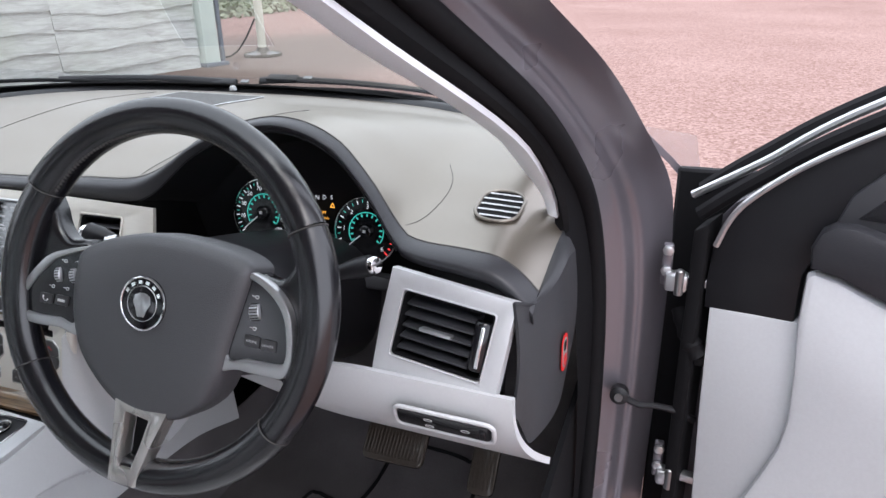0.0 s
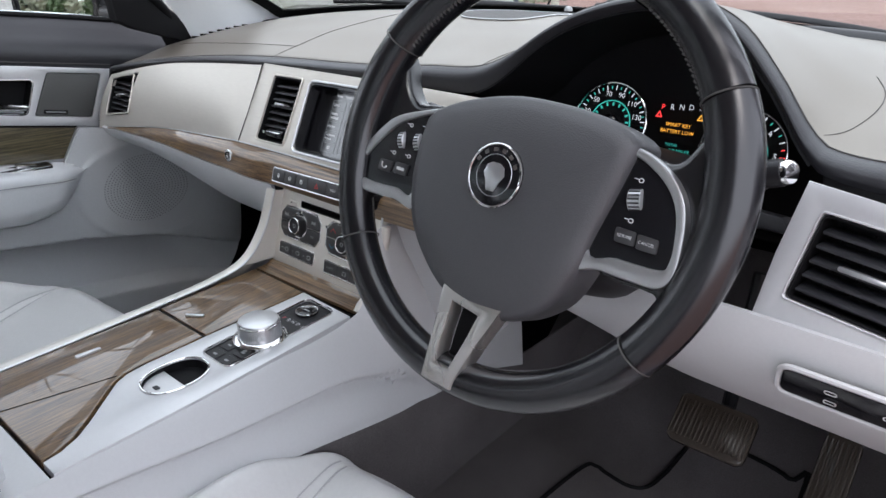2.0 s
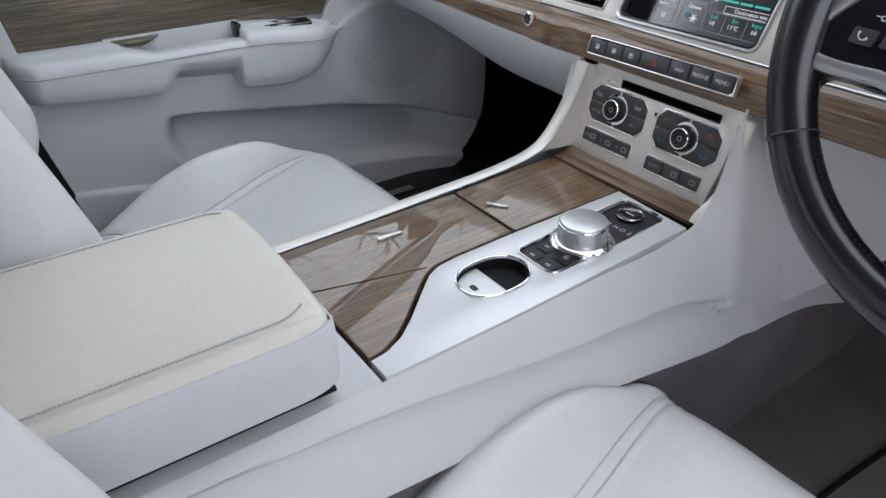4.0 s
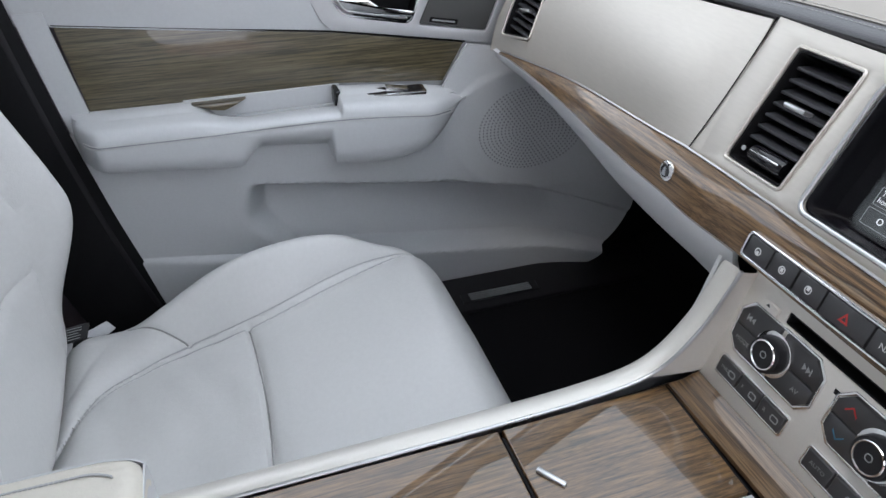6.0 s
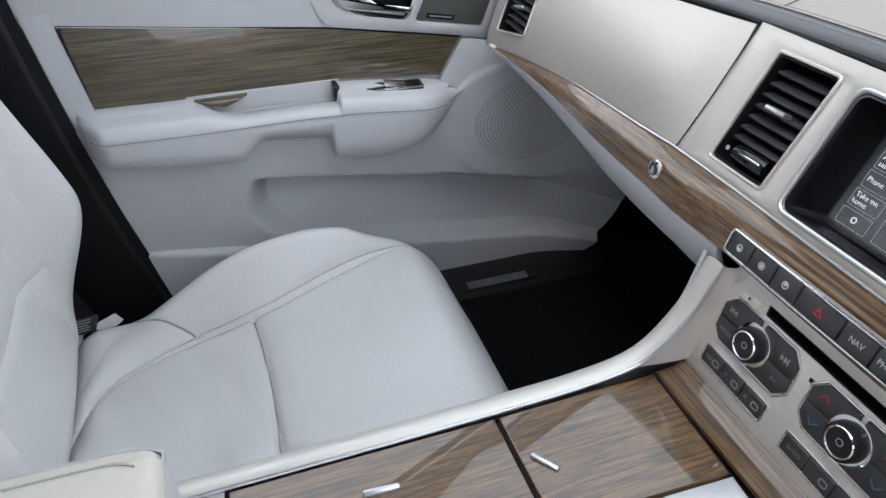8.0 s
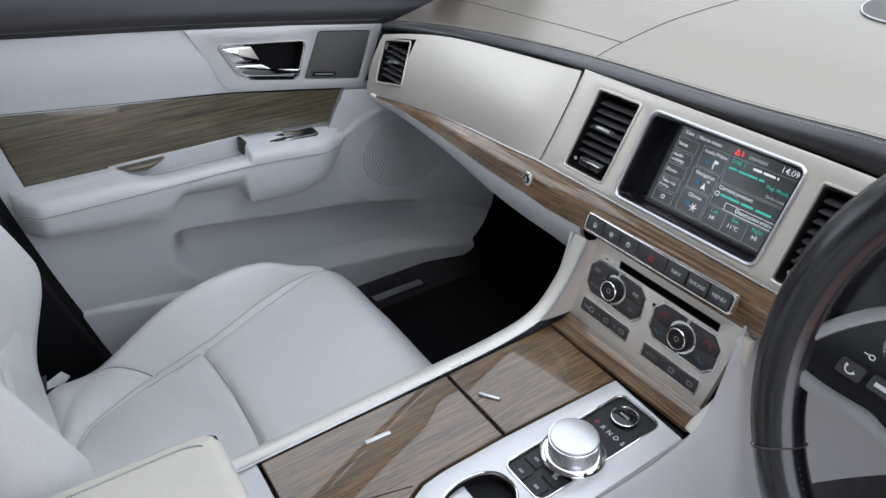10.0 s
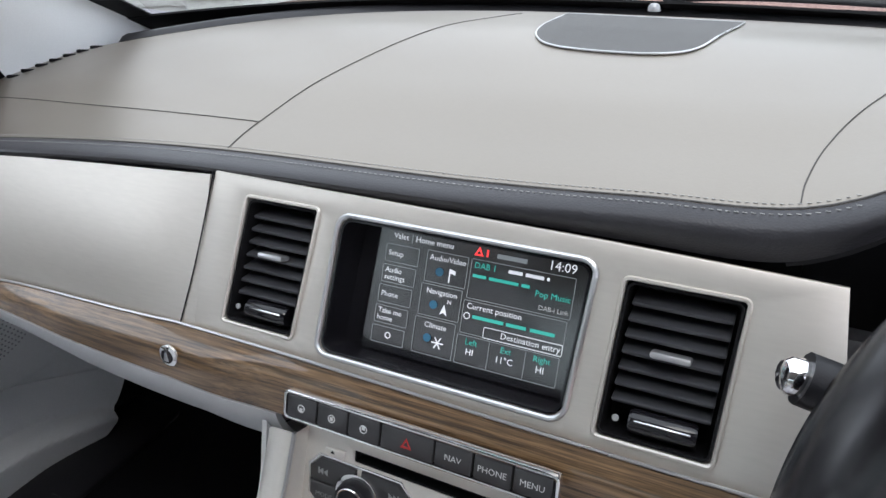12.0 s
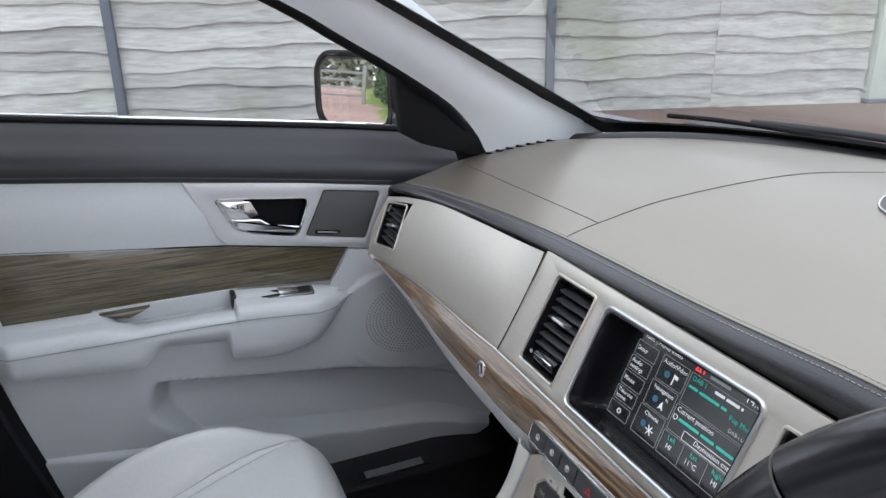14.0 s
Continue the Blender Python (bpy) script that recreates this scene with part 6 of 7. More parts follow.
# ---- pillars, roof and outer shell ----


def pillar(side, x_in, y_in, x_out, y_out, z0, z1, name, label, swell=.018):
    us2 = span(z0, z1, 24)

    def f(z, v):
        a, b = V(x_in(z), y_in(z), z), V(x_out(z), y_out(z), z)
        p = a.lerp(b, v)
        bulge = swell * math.sin(math.pi * v)
        return p + V(-side * bulge, -bulge * .7, bulge * .3)
    single(name, sheet(f, us2, span(0, 1, 10), thick=.006), LOWER_TRIM, label, "pillar", "structure")


LOWER_TRIM = material("pillar_trim", (0.80, 0.825, 0.845), 0.55, grain=0.05, scale=500, bump=0.2, bump_scale=1200)
pin_x = curve1([.85, .887, .943, .965, 1.011, 1.047, 1.08, 1.13, 1.159, 1.38], [-.760, -.749, -.732, -.725, -.711, -.700, -.690, -.675, -.666, -.60])
pin_y = curve1([.85, .887, .943, .965, 1.011, 1.047, 1.08, 1.13, 1.159, 1.38], [.50, .437, .315, .270, .200, .142, .088, .020, -.034, -.46])
pout_y = curve1([.84, .861, .885, .955, 1.031, 1.08, 1.12, 1.38], [.21, .196, .184, .121, .006, -.08, -.148, -.66])
pout_x = curve1([.84, .861, .885, .955, 1.031, 1.08, 1.12, 1.38], [-.775, -.768, -.764, -.743, -.720, -.703, -.690, -.61])
pillar(-1, pin_x, pin_y, pout_x, pout_y, .845, 1.38, "pillar_left", "pale grey trim on the passenger's windscreen pillar")
din_x = curve1([.87, .90, .94, .98, 1.02, 1.06, 1.10, 1.14, 1.38], [.752, .744, .728, .708, .685, .667, .643, .617, .502])
din_y = curve1([.87, .90, .94, .98, 1.02, 1.06, 1.10, 1.14, 1.38], [.110, .095, .056, .026, -.032, -.112, -.187, -.242, -.69])
dout_x = curve1([.87, .90, .94, .98, 1.02, 1.06, 1.10, 1.14, 1.38], [.762, .757, .750, .742, .724, .702, .676, .645, .54])
dout_y = curve1([.87, .90, .94, .98, 1.02, 1.06, 1.10, 1.14, 1.38], [.090, .085, .045, -.005, -.062, -.130, -.195, -.245, -.68])
pillar(1, din_x, din_y, dout_x, dout_y, .872, 1.38, "pillar_right", "pale grey trim on the driver's windscreen pillar", .004)
# black sail behind the mirror and the window frame along the pillar
sail = [(.215, .84), (.18, .905), (.055, 1.00), (.02, 1.01), (.035, .905), (.07, .885)]
part("mirror_sail", prism(sail, .03, basis((-.842, 0, 0), (0, 1, 0), (.05, 0, 1)), .006), SOFT, door, "black trim behind the mirror")
part("window_frame", tube([V(pout_x(z) - .018, pout_y(z) - .012, z) for z in span(.90, 1.36, 20)], .011, 10), SOFT, door, "black window seal")
part("rear_return", sheet(lambda z, v: V(-.802 + .012 * math.sin(math.pi * v) + .010 * v, rear_edge(z) - .003 - .13 * v, z), span(.22, .97, 24), span(0, 1, 6), thick=.01), SOFT, door, "wide black rubber and edge behind the card")
part("rear_seal", tube([V(-.794, rear_edge(z) - .022, z) for z in span(.22, .97, 24)], .010, 10), BLACK, door, "round black door seal")
# ---- body shell ----
def relax(path, n=16):
    """Even out a path's bends, its ends kept."""
    for _ in range(n):
        path = [path[0]] + [(a + b * 2 + c) / 4 for a, b, c in zip(path, path[1:], path[2:])] + [path[-1]]
    return path


seal_p = relax(bez([(.800, .22, .25), (.806, .20, .45), (.806, .185, .70), (.792, .150, .86), (.775, .075, .945), (.745, -.02, 1.03), (.685, -.16, 1.125), (.63, -.36, 1.25), (.58, -.62, 1.37)], 8))
single("door_seal", tube(seal_p, .013, 10), SOFT, "black rubber door seal round the driver's opening", "door seal", "structure")
inner_s = relax(bez([(.785, .20, .25), (.79, .18, .45), (.789, .11, .70), (.768, .088, .862), (.754, .030, .950), (.720, -.085, 1.037), (.652, -.243, 1.139), (.602, -.46, 1.255), (.555, -.66, 1.36)], 8), 6)
outer_p = relax(bez([(.887, .30, .25), (.892, .28, .45), (.894, .27, .70), (.890, .26, .86), (.858, .15, .955), (.815, .03, 1.06), (.765, -.115, 1.14), (.70, -.34, 1.27), (.67, -.75, 1.385)], 8))
mid_p = relax(bez([(.856, .26, .25), (.862, .245, .45), (.866, .230, .70), (.850, .205, .86), (.815, .12, .955), (.770, .02, 1.05), (.722, -.13, 1.14), (.665, -.36, 1.265), (.63, -.72, 1.375)], 8))


def skin(rows, n):
    out = []
    for i in range(len(rows[0])):
        pts = [r[i] for r in rows]
        out.append(bez(pts, n))
    return out


def between(a, b, t, lift=0.0):
    return [p.lerp(q, t) + V(-.2, -.9, .35) * lift for p, q in zip(a, b)]


jamb = skin([inner_s, seal_p, between(seal_p, mid_p, .42), between(seal_p, mid_p, .62, .006), between(seal_p, mid_p, .78, -.003), between(seal_p, mid_p, 1.0, .006), between(mid_p, outer_p, .35, -.002), between(mid_p, outer_p, .8, .001), outer_p], 4)
single("jamb_rubber", loft([r[:5] for r in jamb], False), SOFT, "wide black rubber band inside the driver's door opening", "door seal", "structure")
single("door_jamb", loft([r[4:] for r in jamb], False), PAINT, "dark grey metallic painted door jamb and pillar", "body panel", "structure")
# Black box painted in for the shade inside the hinge gap.
single("hinge_gap_shade", box(.11, .02, .64, .004, 1, Matrix.Translation((.945, .325, .56))), SOFT, "black panel standing in for the shade behind the door hinges", "body panel", "structure")
# black liner between trim and seal
def at_height(path, z):
    """The place on a rising path at height z."""
    for p, q in zip(path, path[1:]):
        if p.z <= z <= q.z:
            return p.lerp(q, (z - p.z) / max(q.z - p.z, 1e-6))
    return path[-1]


lin_z = span(.85, 1.345, 24)
trim_l = [V(dout_x(z) - .006, dout_y(z) + .004, z) for z in lin_z]
seal_l = [at_height(inner_s, z) for z in lin_z]
single("pillar_liner", loft([[a, a.lerp(b, .5) + V(.012, -.004, .006), b] for a, b in zip(trim_l, seal_l)], False), SOFT, "black rubber lining along the windscreen pillar", "seal", "structure")
single("kick_panel", sheet(lambda y, z: V(.785, y, z), span(-.04, .60, 6), span(.25, .555, 6), thick=.008), SOFT, "dark kick panel beside the pedals", "trim", "structure")
single("kick_panel_left", sheet(lambda y, z: V(-.893 + .091 * smooth01(.14, .22, y), y, z), span(-.40, .64, 12), span(.20, .86, 6), thick=.008), SOFT, "dark kick panel in the passenger's footwell", "trim", "structure")
# front wing edge and bonnet beyond the windscreen


def bonnet(x, v):
    y = .66 + 1.0 * v
    return V(x, y, .862 - .04 * (abs(x) / .75) ** 2.2 - .26 * v ** 1.15)


single("bonnet", sheet(bonnet, span(-.76, .76, 24), span(0, 1, 12), thick=.01), PAINT, "grey metallic bonnet", "bonnet", "structure")
for s, nm in ((1, "wing_right"), (-1, "wing_left")):
    single(nm, sheet(lambda z, v, s=s: V(s * (.925 + .01 * math.sin(z * 3)) - s * .10 * smooth01(.80, .93, z) ** 2, .36 + 1.35 * v, z - .30 * v * (z / .93) ** 3), span(.25, .93, 14), span(0, 1, 8), thick=.01), PAINT, "grey metallic front wing", "body panel", "structure")
single("cowl", box(1.36, .12, .02, .004, 1, pose(0, .645, .880, -6, 0, 0)), BLACK, "black plastic cowl below the windscreen", "cowl", "structure")


# windscreen with its black border, and wipers
def screen(u, v):
    x = (u - .5) * 2
    w = .755 - .17 * v
    y = .585 - .98 * v - .16 * (abs(x) ** 2.4) * (1 - .3 * v)
    return V(x * w, y, .915 + .455 * v - .03 * (abs(x) ** 2.4) * (1 - v))


wsn = thing("windscreen", "clear raked windscreen with black printed border", "windscreen", (0, .55, .92), kind="structure")
gl = part("screen_glass", sheet(screen, span(0, 1, 20), span(0, 1, 12)), GLASS, wsn)
gl.visible_shadow = False
part("black_border", sheet(lambda u, v: screen(u, -.02 + .055 * v) + V(0, -.004, .002), span(0, 1, 30), span(0, 1, 3), thick=.003), SOFT, wsn, "black printed lower border")
for s in (0, 1):
    part("black_border", sheet(lambda v, q, s=s: screen(abs(s - .029 * q), v) + V(0, .0, .002), span(0, 1, 20), span(0, 1, 2), thick=.003), SOFT, wsn)
def wiper(path, blade, cap):
    w = thing("wiper", "black wiper arm resting at the base of the windscreen", "wiper", path[0])
    part("arm", tube(bez(path, 6), lambda t: .0095 - .0045 * t, 10, False, .55), BLACK, w)
    part("blade", tube(bez(blade, 6), .0042, 8), SOFT, w, "thin rubber blade")
    part("hinge_cap", box(.075, .022, .010, .004, 2, Matrix.Translation(cap) @ pose(0, 0, 0, 25, 0, -3)), BLACK, w)
    part("spring_clip", box(.020, .010, .004, .001, 1, Matrix.Translation(V(*cap) + V(.06, .0, .003)) @ pose(0, 0, 0, 25, 0, -3)), TRIM_G, w)


wiper([(-.05, .622, .920), (-.20, .604, .928), (-.33, .580, .930), (-.47, .545, .929)], [(-.12, .600, .918), (-.33, .560, .924), (-.50, .520, .927), (-.60, .480, .926)], (-.085, .618, .922))
wiper([(.02, .610, .930), (.15, .612, .934), (.38, .600, .926), (.60, .560, .905)], [(.10, .598, .918), (.30, .595, .918), (.50, .565, .905), (.66, .505, .885)], (.075, .612, .936))


# roof, lining, rear of the cabin


def roof_z(x, y):
    return 1.405 - .045 * (abs(x) / .66) ** 2.6 - .05 * smooth01(-.75, -.35, y) - .10 * smooth01(-1.5, -2.1, y)


single("roof", sheet(lambda x, y: V(x, y, roof_z(x, y)), span(-.70, .70, 16), span(-2.05, -.40, 16), thick=.012), PAINT, "grey metallic roof", "roof", "structure")
# Lining out of sight, its cloth greyed to lower the bounced light.
single("ceiling", sheet(lambda x, y: V(x, y, roof_z(x, y) - .03), span(-.67, .67, 12), span(-2.0, -.44, 12), thick=.008), CREAM, "unseen cloth headlining, greyed to cut bounced light", "ceiling", "structure")
for s, nm in ((-1, "left"), (1, "right")):
    single("b_pillar_" + nm, sheet(lambda v, q, s=s: V(s * (.80 - .12 * smooth01(.5, 1, v)) + s * .0, -.80 - .14 * q - .04 * v, .25 + 1.12 * v), span(0, 1, 12), span(0, 1, 3), thick=.04), SOFT, "dark centre pillar", "pillar", "structure")
    # Unseen rear trim, given dark colour to lower the light bounced forward.
    single("rear_side_" + nm, sheet(lambda y, z, s=s: V(s * (.84 + .02 * math.sin(z * 3)), y, z), span(-1.95, -.93, 6), span(.25, .95, 6), thick=.03), END, "unseen rear side panel, dark to cut bounced light", "wall", "structure")
    single("c_pillar_" + nm, sheet(lambda v, q, s=s: V(s * (.82 - .16 * v), -1.62 - .35 * q - .10 * (1 - v), .95 + .42 * v), span(0, 1, 6), span(0, 1, 3), thick=.03), END, "unseen rear pillar, dark to cut bounced light", "pillar", "structure")
# Bulkhead out of sight, dark so that less light bounces into the front.
single("rear_wall", box(1.66, .05, .72, .01, 1, Matrix.Translation((0, -1.98, .60))), END, "unseen rear bulkhead, dark to cut bounced light", "wall", "structure")
single("parcel_shelf", box(1.5, .40, .02, .005, 1, Matrix.Translation((0, -2.15, .955))), DASH_EDGE, "dark parcel shelf", "shelf", "structure")
# Unseen rear glass, its tint added to cut light from behind.
TINTED = pane("rear_glass_light_cut", (0.62, 0.66, 0.64))
for q, nm in ((-1, "left"), (1, "right")):
    single("rear_window_" + nm, sheet(lambda y, v, q=q: V(q * (.85 - .17 * v), y, .955 + .40 * v), span(-1.70, -.96, 4), span(0, 1, 4), thick=.004), TINTED, "unseen rear side window, tinted to cut light from behind", "window", "structure")
single("rear_screen", sheet(lambda x, v: V(x, -2.42 + .42 * v, .955 + .33 * v), span(-.62, .62, 6), span(0, 1, 4), thick=.004), TINTED, "unseen rear screen, tinted to cut light from behind", "window", "structure")
rb = thing("rear_bench", "pale grey leather rear bench", "seat", (0, -1.6, .3))
part("bench_cushion", cushion(1.36, .50, .12, .06, lambda x, y: .01 * math.cos(x * 5), 30, 16, None, pose(0, -1.28, .47, 0, 0, 180)), SEAT, rb)
part("bench_back", cushion(1.36, .58, .10, .06, lambda x, y: .01 * math.cos(x * 5), 30, 16, None, Matrix.Translation((0, -1.80, .47)) @ Matrix.Rotation(radians(180), 4, "Z") @ Matrix.Rotation(radians(70), 4, "X")), SEAT, rb)
sill = thing("door_sill", "black sill with a ribbed metal tread plate", "sill", (-.80, -.1, .22))
part("sill_board", box(.15, 1.0, .04, .01, 2, Matrix.Translation((-.755, -.15, .228))), BLACK, sill)
part("tread_plate", box(.026, .15, .005, .001, 1, Matrix.Translation((-.712, -.03, .2490))), BLACK, sill, "black tread plate with bright ribs")
for k in range(4):
    part("tread_rib", box(.0025, .12, .003, 0, 1, Matrix.Translation((-.720 + .0055 * k, -.03, .252))), SATIN, sill)
single("outer_sill_right", box(.12, 1.3, .16, .03, 3, Matrix.Translation((.85, -.30, .20))), PAINT, "grey metallic sill below the driver's opening", "sill", "structure")
single("outer_door_left", sheet(lambda y, v: V(-.90 - .03 * math.sin(2.8 * v), y, .22 + (belt(y) - .035 - .22) * v), span(-.95, .34, 12), span(0, 1, 10), thick=.01), PAINT, "grey metallic outer skin of the passenger door", "body panel", "structure")
single("underbody", box(1.72, 3.6, .04, .01, 1, Matrix.Translation((0, -.25, .20))), SOFT, "black underbody", "body panel", "structure")

# passenger's door mirror
mir = thing("door_mirror", "black and grey door mirror showing hedge and drive", "mirror", (-1.0, .03, .98))
MC = V(-1.000, .016, .952)
MM = basis(MC, V(.86, .5, 0), (-.035, .06, 1))
mo = rrect(0, 0, .205, .152, .046, 6, -.05)
part("housing", loft([[MM @ V(x * k, y * k, z) for x, y in mo] for k, z in ((1.0, .004), (1.05, -.004), (1.05, -.03), (.92, -.08), (.6, -.115), (.2, -.125))]), BLACK, mir, "dark mirror housing")
MGL = material("mirror_glass", (0.9, 0.92, 0.92), 0.015, metal=1.0, vary=0.0)
part("mirror_glass", prism(rrect(.0, 0, .185, .134, .038, 6, -.05), .001, MM @ Matrix.Translation((0, 0, .0045))), MGL, mir, "bright mirror glass")
part("rim", tube([MM @ V(x * 1.03, y * 1.03, .003) for x, y in mo], .0065, 8, True), SOFT, mir, "black rim round the glass")
part("arm", box(.12, .05, .040, .012, 3, Matrix.Translation((-.905, .085, .905))), BLACK, mir)

# ---- driver's door, standing open ----
dd = thing("driver_door", "open driver's door with black corner trim and pale card", "door", (.93, .24, .3))
A = radians(-19)
DM = Matrix.Translation((.938, .245, 0)) @ Matrix.Rotation(A, 4, "Z")


def dpt(s, z, out):
    """s along the open door from its hinges, out towards the cabin side."""
    return DM @ V(s, -out, z)


def dplate(name, pts, out, depth, mat, label="", bevel=.004):
    m = DM @ basis((0, -out + depth, 0), (1, 0, 0), (0, 0, 1))
    return part(name, prism(pts, depth, m, bevel), mat, dd, label)


dplate("shell", [(.0, .25), (.0, .82), (.03, .862), (.20, 1.0), (1.05, 1.30), (1.08, .25)], .0, .07, PAINT, "grey metallic door shell")
dplate("corner_trim", [(.020, .724), (.018, .764), (.021, .808), (.040, .858), (.075, .903), (.130, .946), (.184, .985), (.50, 1.12), (.50, .93), (.150, .86), (.130, .80), (.130, .735)], .045, .02, BLACK, "black corner trim")
dplate("inner_card", [(.046, .26), (.032, .565), (.027, .727), (.080, .733), (.134, .737), (.150, .790), (1.0, .82), (1.02, .26)], .046, .02, CARD, "pale grey vinyl card")
dplate("card_swell", [(.030, .26), (.085, .40), (.108, .457), (.127, .513), (.141, .560), (.146, .605), (.142, .680), (.136, .743), (.136, .806), (.145, .812), (.170, .808), (.222, .789), (.99, .74), (1.0, .26)], .062, .018, CARD, "raised pale card field", .008)
dplate("black_ledge", [(.140, .818), (.136, .844), (.143, .865), (.157, .876), (.178, .878), (.207, .872), (1.02, .87), (1.0, .74), (.222, .795), (.170, .814)], .070, .028, DASH_EDGE, "black padded window ledge", .010)
dplate("mirror_corner", [(.154, .872), (.165, .908), (.192, .939), (.30, .985), (.32, .87)], .052, .02, END, "dark grey mirror corner panel", .005)
dplate("corner_grille", [(.176, .884), (.199, .911), (.30, .955), (.31, .884)], .0545, .004, GLOSS, "gloss black corner insert", .001)
for s0, z0, s1, z1, s2, z2, out, mat, r in ((-.019, .869, .061, .925, .175, 1.010, .022, SATIN, .0055), (-.012, .874, .054, .930, .171, 1.014, .005, SOFT, .010), (.026, .816, .060, .885, .184, .984, .050, SATIN, .0040), (-.002, .850, .063, .908, .180, .995, .036, SOFT, .010)):
    part("frame_strip", tube(bez([dpt(s0, z0, out), dpt(s1, z1, out), dpt(s2, z2, out), dpt(s2 + .30, z2 + .17, out)], 8), r, 8), mat, dd, "bright strip along the window frame" if mat is SATIN else "black frame rubber")
dplate("edge_rubber", [(-.004, .25), (-.004, .83), (.016, .845), (.016, .25)], .05, .05, SOFT)
for x, z in ((.900, .752), (.918, .430)):
    h = part("hinge", box(.030, .022, .026, .005, 2, Matrix.Translation((x + .004, .210, z))), SATIN, dd, "bright steel hinge")
    part("hinge_leaf", box(.040, .016, .013, .003, 2, Matrix.Translation((x + .030, .214, z + .002)) @ pose(0, 0, 0, 0, 0, -10)), SATIN, h)
    part("hinge_leaf", box(.014, .014, .060, .003, 2, Matrix.Translation((x - .010, .224, z + .018))), PAINT, h)
    part("pin", lathe([(.006, -.017), (.006, .017), (.004, .019)], 14, Matrix.Translation((x + .008, .200, z + .002))), TRIM_G, h)
    for q in (.012, .042):
        part("bolt", lathe([(.0075, 0), (.0075, .005), (.005, .006)], 6, Matrix.Translation((x - .010, .215, z + q)) @ pose(0, 0, 0, 90, 0, 0)), SATIN, h)
part("harness_boot", tube(bez([(.915, .235, .70), (.935, .205, .66), (.950, .215, .64), (.965, .24, .64)], 6), lambda t: .014 + .002 * math.sin(t * 60), 10), SOFT, dd, "ribbed rubber cable boot")
ck = thing("check_strap", "black door check strap with a round pivot", "door check", (.85, .2, .56))
part("strap", tube(bez([(.848, .196, .566), (.872, .196, .556), (.897, .198, .557), (.925, .202, .552), (.950, .215, .533)], 6), lambda t: .0060 - .0015 * math.sin(math.pi * t), 8), BLACK, ck)
part("pivot", lathe([(.0135, -.008), (.0135, .008), (.009, .011)], 18, Matrix.Translation((.844, .198, .567)) @ pose(0, 0, 0, 80, 0, 0)), BLACK, ck)
part("pivot_pin", lathe([(.006, 0), (.006, .004)], 12, Matrix.Translation((.844, .186, .569)) @ pose(0, 0, 0, 80, 0, 0)), TRIM_G, ck)
# ---- ground: red gravel yard with grass beyond ----
def ground_material():
    mt = bpy.data.materials.new("red_gravel_and_grass")
    mt.use_nodes = True
    n, l = mt.node_tree.nodes, mt.node_tree.links
    p = n["Principled BSDF"]
    p.inputs["Roughness"].default_value, p.inputs["Specular IOR Level"].default_value = .95, .2
    tc = n.new("ShaderNodeTexCoord")
    st = n.new("ShaderNodeTexVoronoi")
    st.inputs["Scale"].default_value = 45
    broad = n.new("ShaderNodeTexNoise")
    broad.inputs["Scale"].default_value, broad.inputs["Detail"].default_value = .35, 6
    fine = n.new("ShaderNodeTexNoise")
    fine.inputs["Scale"].default_value, fine.inputs["Detail"].default_value = 9, 5
    for q in (st, broad, fine):
        l.new(tc.outputs["Object"], q.inputs[0])
    r1 = n.new("ShaderNodeValToRGB")
    r1.color_ramp.elements[0].position, r1.color_ramp.elements[0].color = .25, (.20, .115, .096, 1)
    r1.color_ramp.elements[1].position, r1.color_ramp.elements[1].color = .8, (.43, .296, .262, 1)
    mixn = n.new("ShaderNodeMix")
    mixn.inputs[0].default_value = .55
    l.new(broad.outputs[0], mixn.inputs[2])
    l.new(st.outputs["Color"], mixn.inputs[3])
    l.new(mixn.outputs[0], r1.inputs[0])
    r2 = n.new("ShaderNodeValToRGB")
    r2.color_ramp.elements[0].position, r2.color_ramp.elements[0].color = .35, (.07, .105, .020, 1)
    r2.color_ramp.elements[1].position, r2.color_ramp.elements[1].color = .7, (.22, .27, .055, 1)
    l.new(fine.outputs[0], r2.inputs[0])
    at = n.new("ShaderNodeAttribute")
    at.attribute_name = "grass"
    add = n.new("ShaderNodeMath")
    add.operation = "ADD"
    l.new(at.outputs["Fac"], add.inputs[0])
    sub = n.new("ShaderNodeMath")
    sub.operation = "MULTIPLY_ADD"
    sub.inputs[1].default_value, sub.inputs[2].default_value = .5, -.25
    l.new(fine.outputs[0], sub.inputs[0])
    l.new(sub.outputs[0], add.inputs[1])
    step = n.new("ShaderNodeValToRGB")
    step.color_ramp.elements[0].position, step.color_ramp.elements[1].position = .45, .55
    l.new(add.outputs[0], step.inputs[0])
    mx = n.new("ShaderNodeMix")
    mx.data_type = "RGBA"
    l.new(step.outputs[0], mx.inputs[0])
    soil = n.new("ShaderNodeAttribute")
    soil.attribute_name = "soil"
    md = n.new("ShaderNodeMix")
    md.data_type = "RGBA"
    md.inputs[7].default_value = (.135, .108, .092, 1)
    l.new(soil.outputs["Fac"], md.inputs[0])
    l.new(r1.outputs[0], md.inputs[6])
    l.new(md.outputs[2], mx.inputs[6])
    l.new(r2.outputs[0], mx.inputs[7])
    l.new(mx.outputs[2], p.inputs["Base Color"])
    bp = n.new("ShaderNodeBump")
    bp.inputs["Strength"].default_value, bp.inputs["Distance"].default_value = .7, .012
    l.new(st.outputs["Distance"], bp.inputs["Height"])
    l.new(bp.outputs[0], p.inputs["Normal"])
    return mt


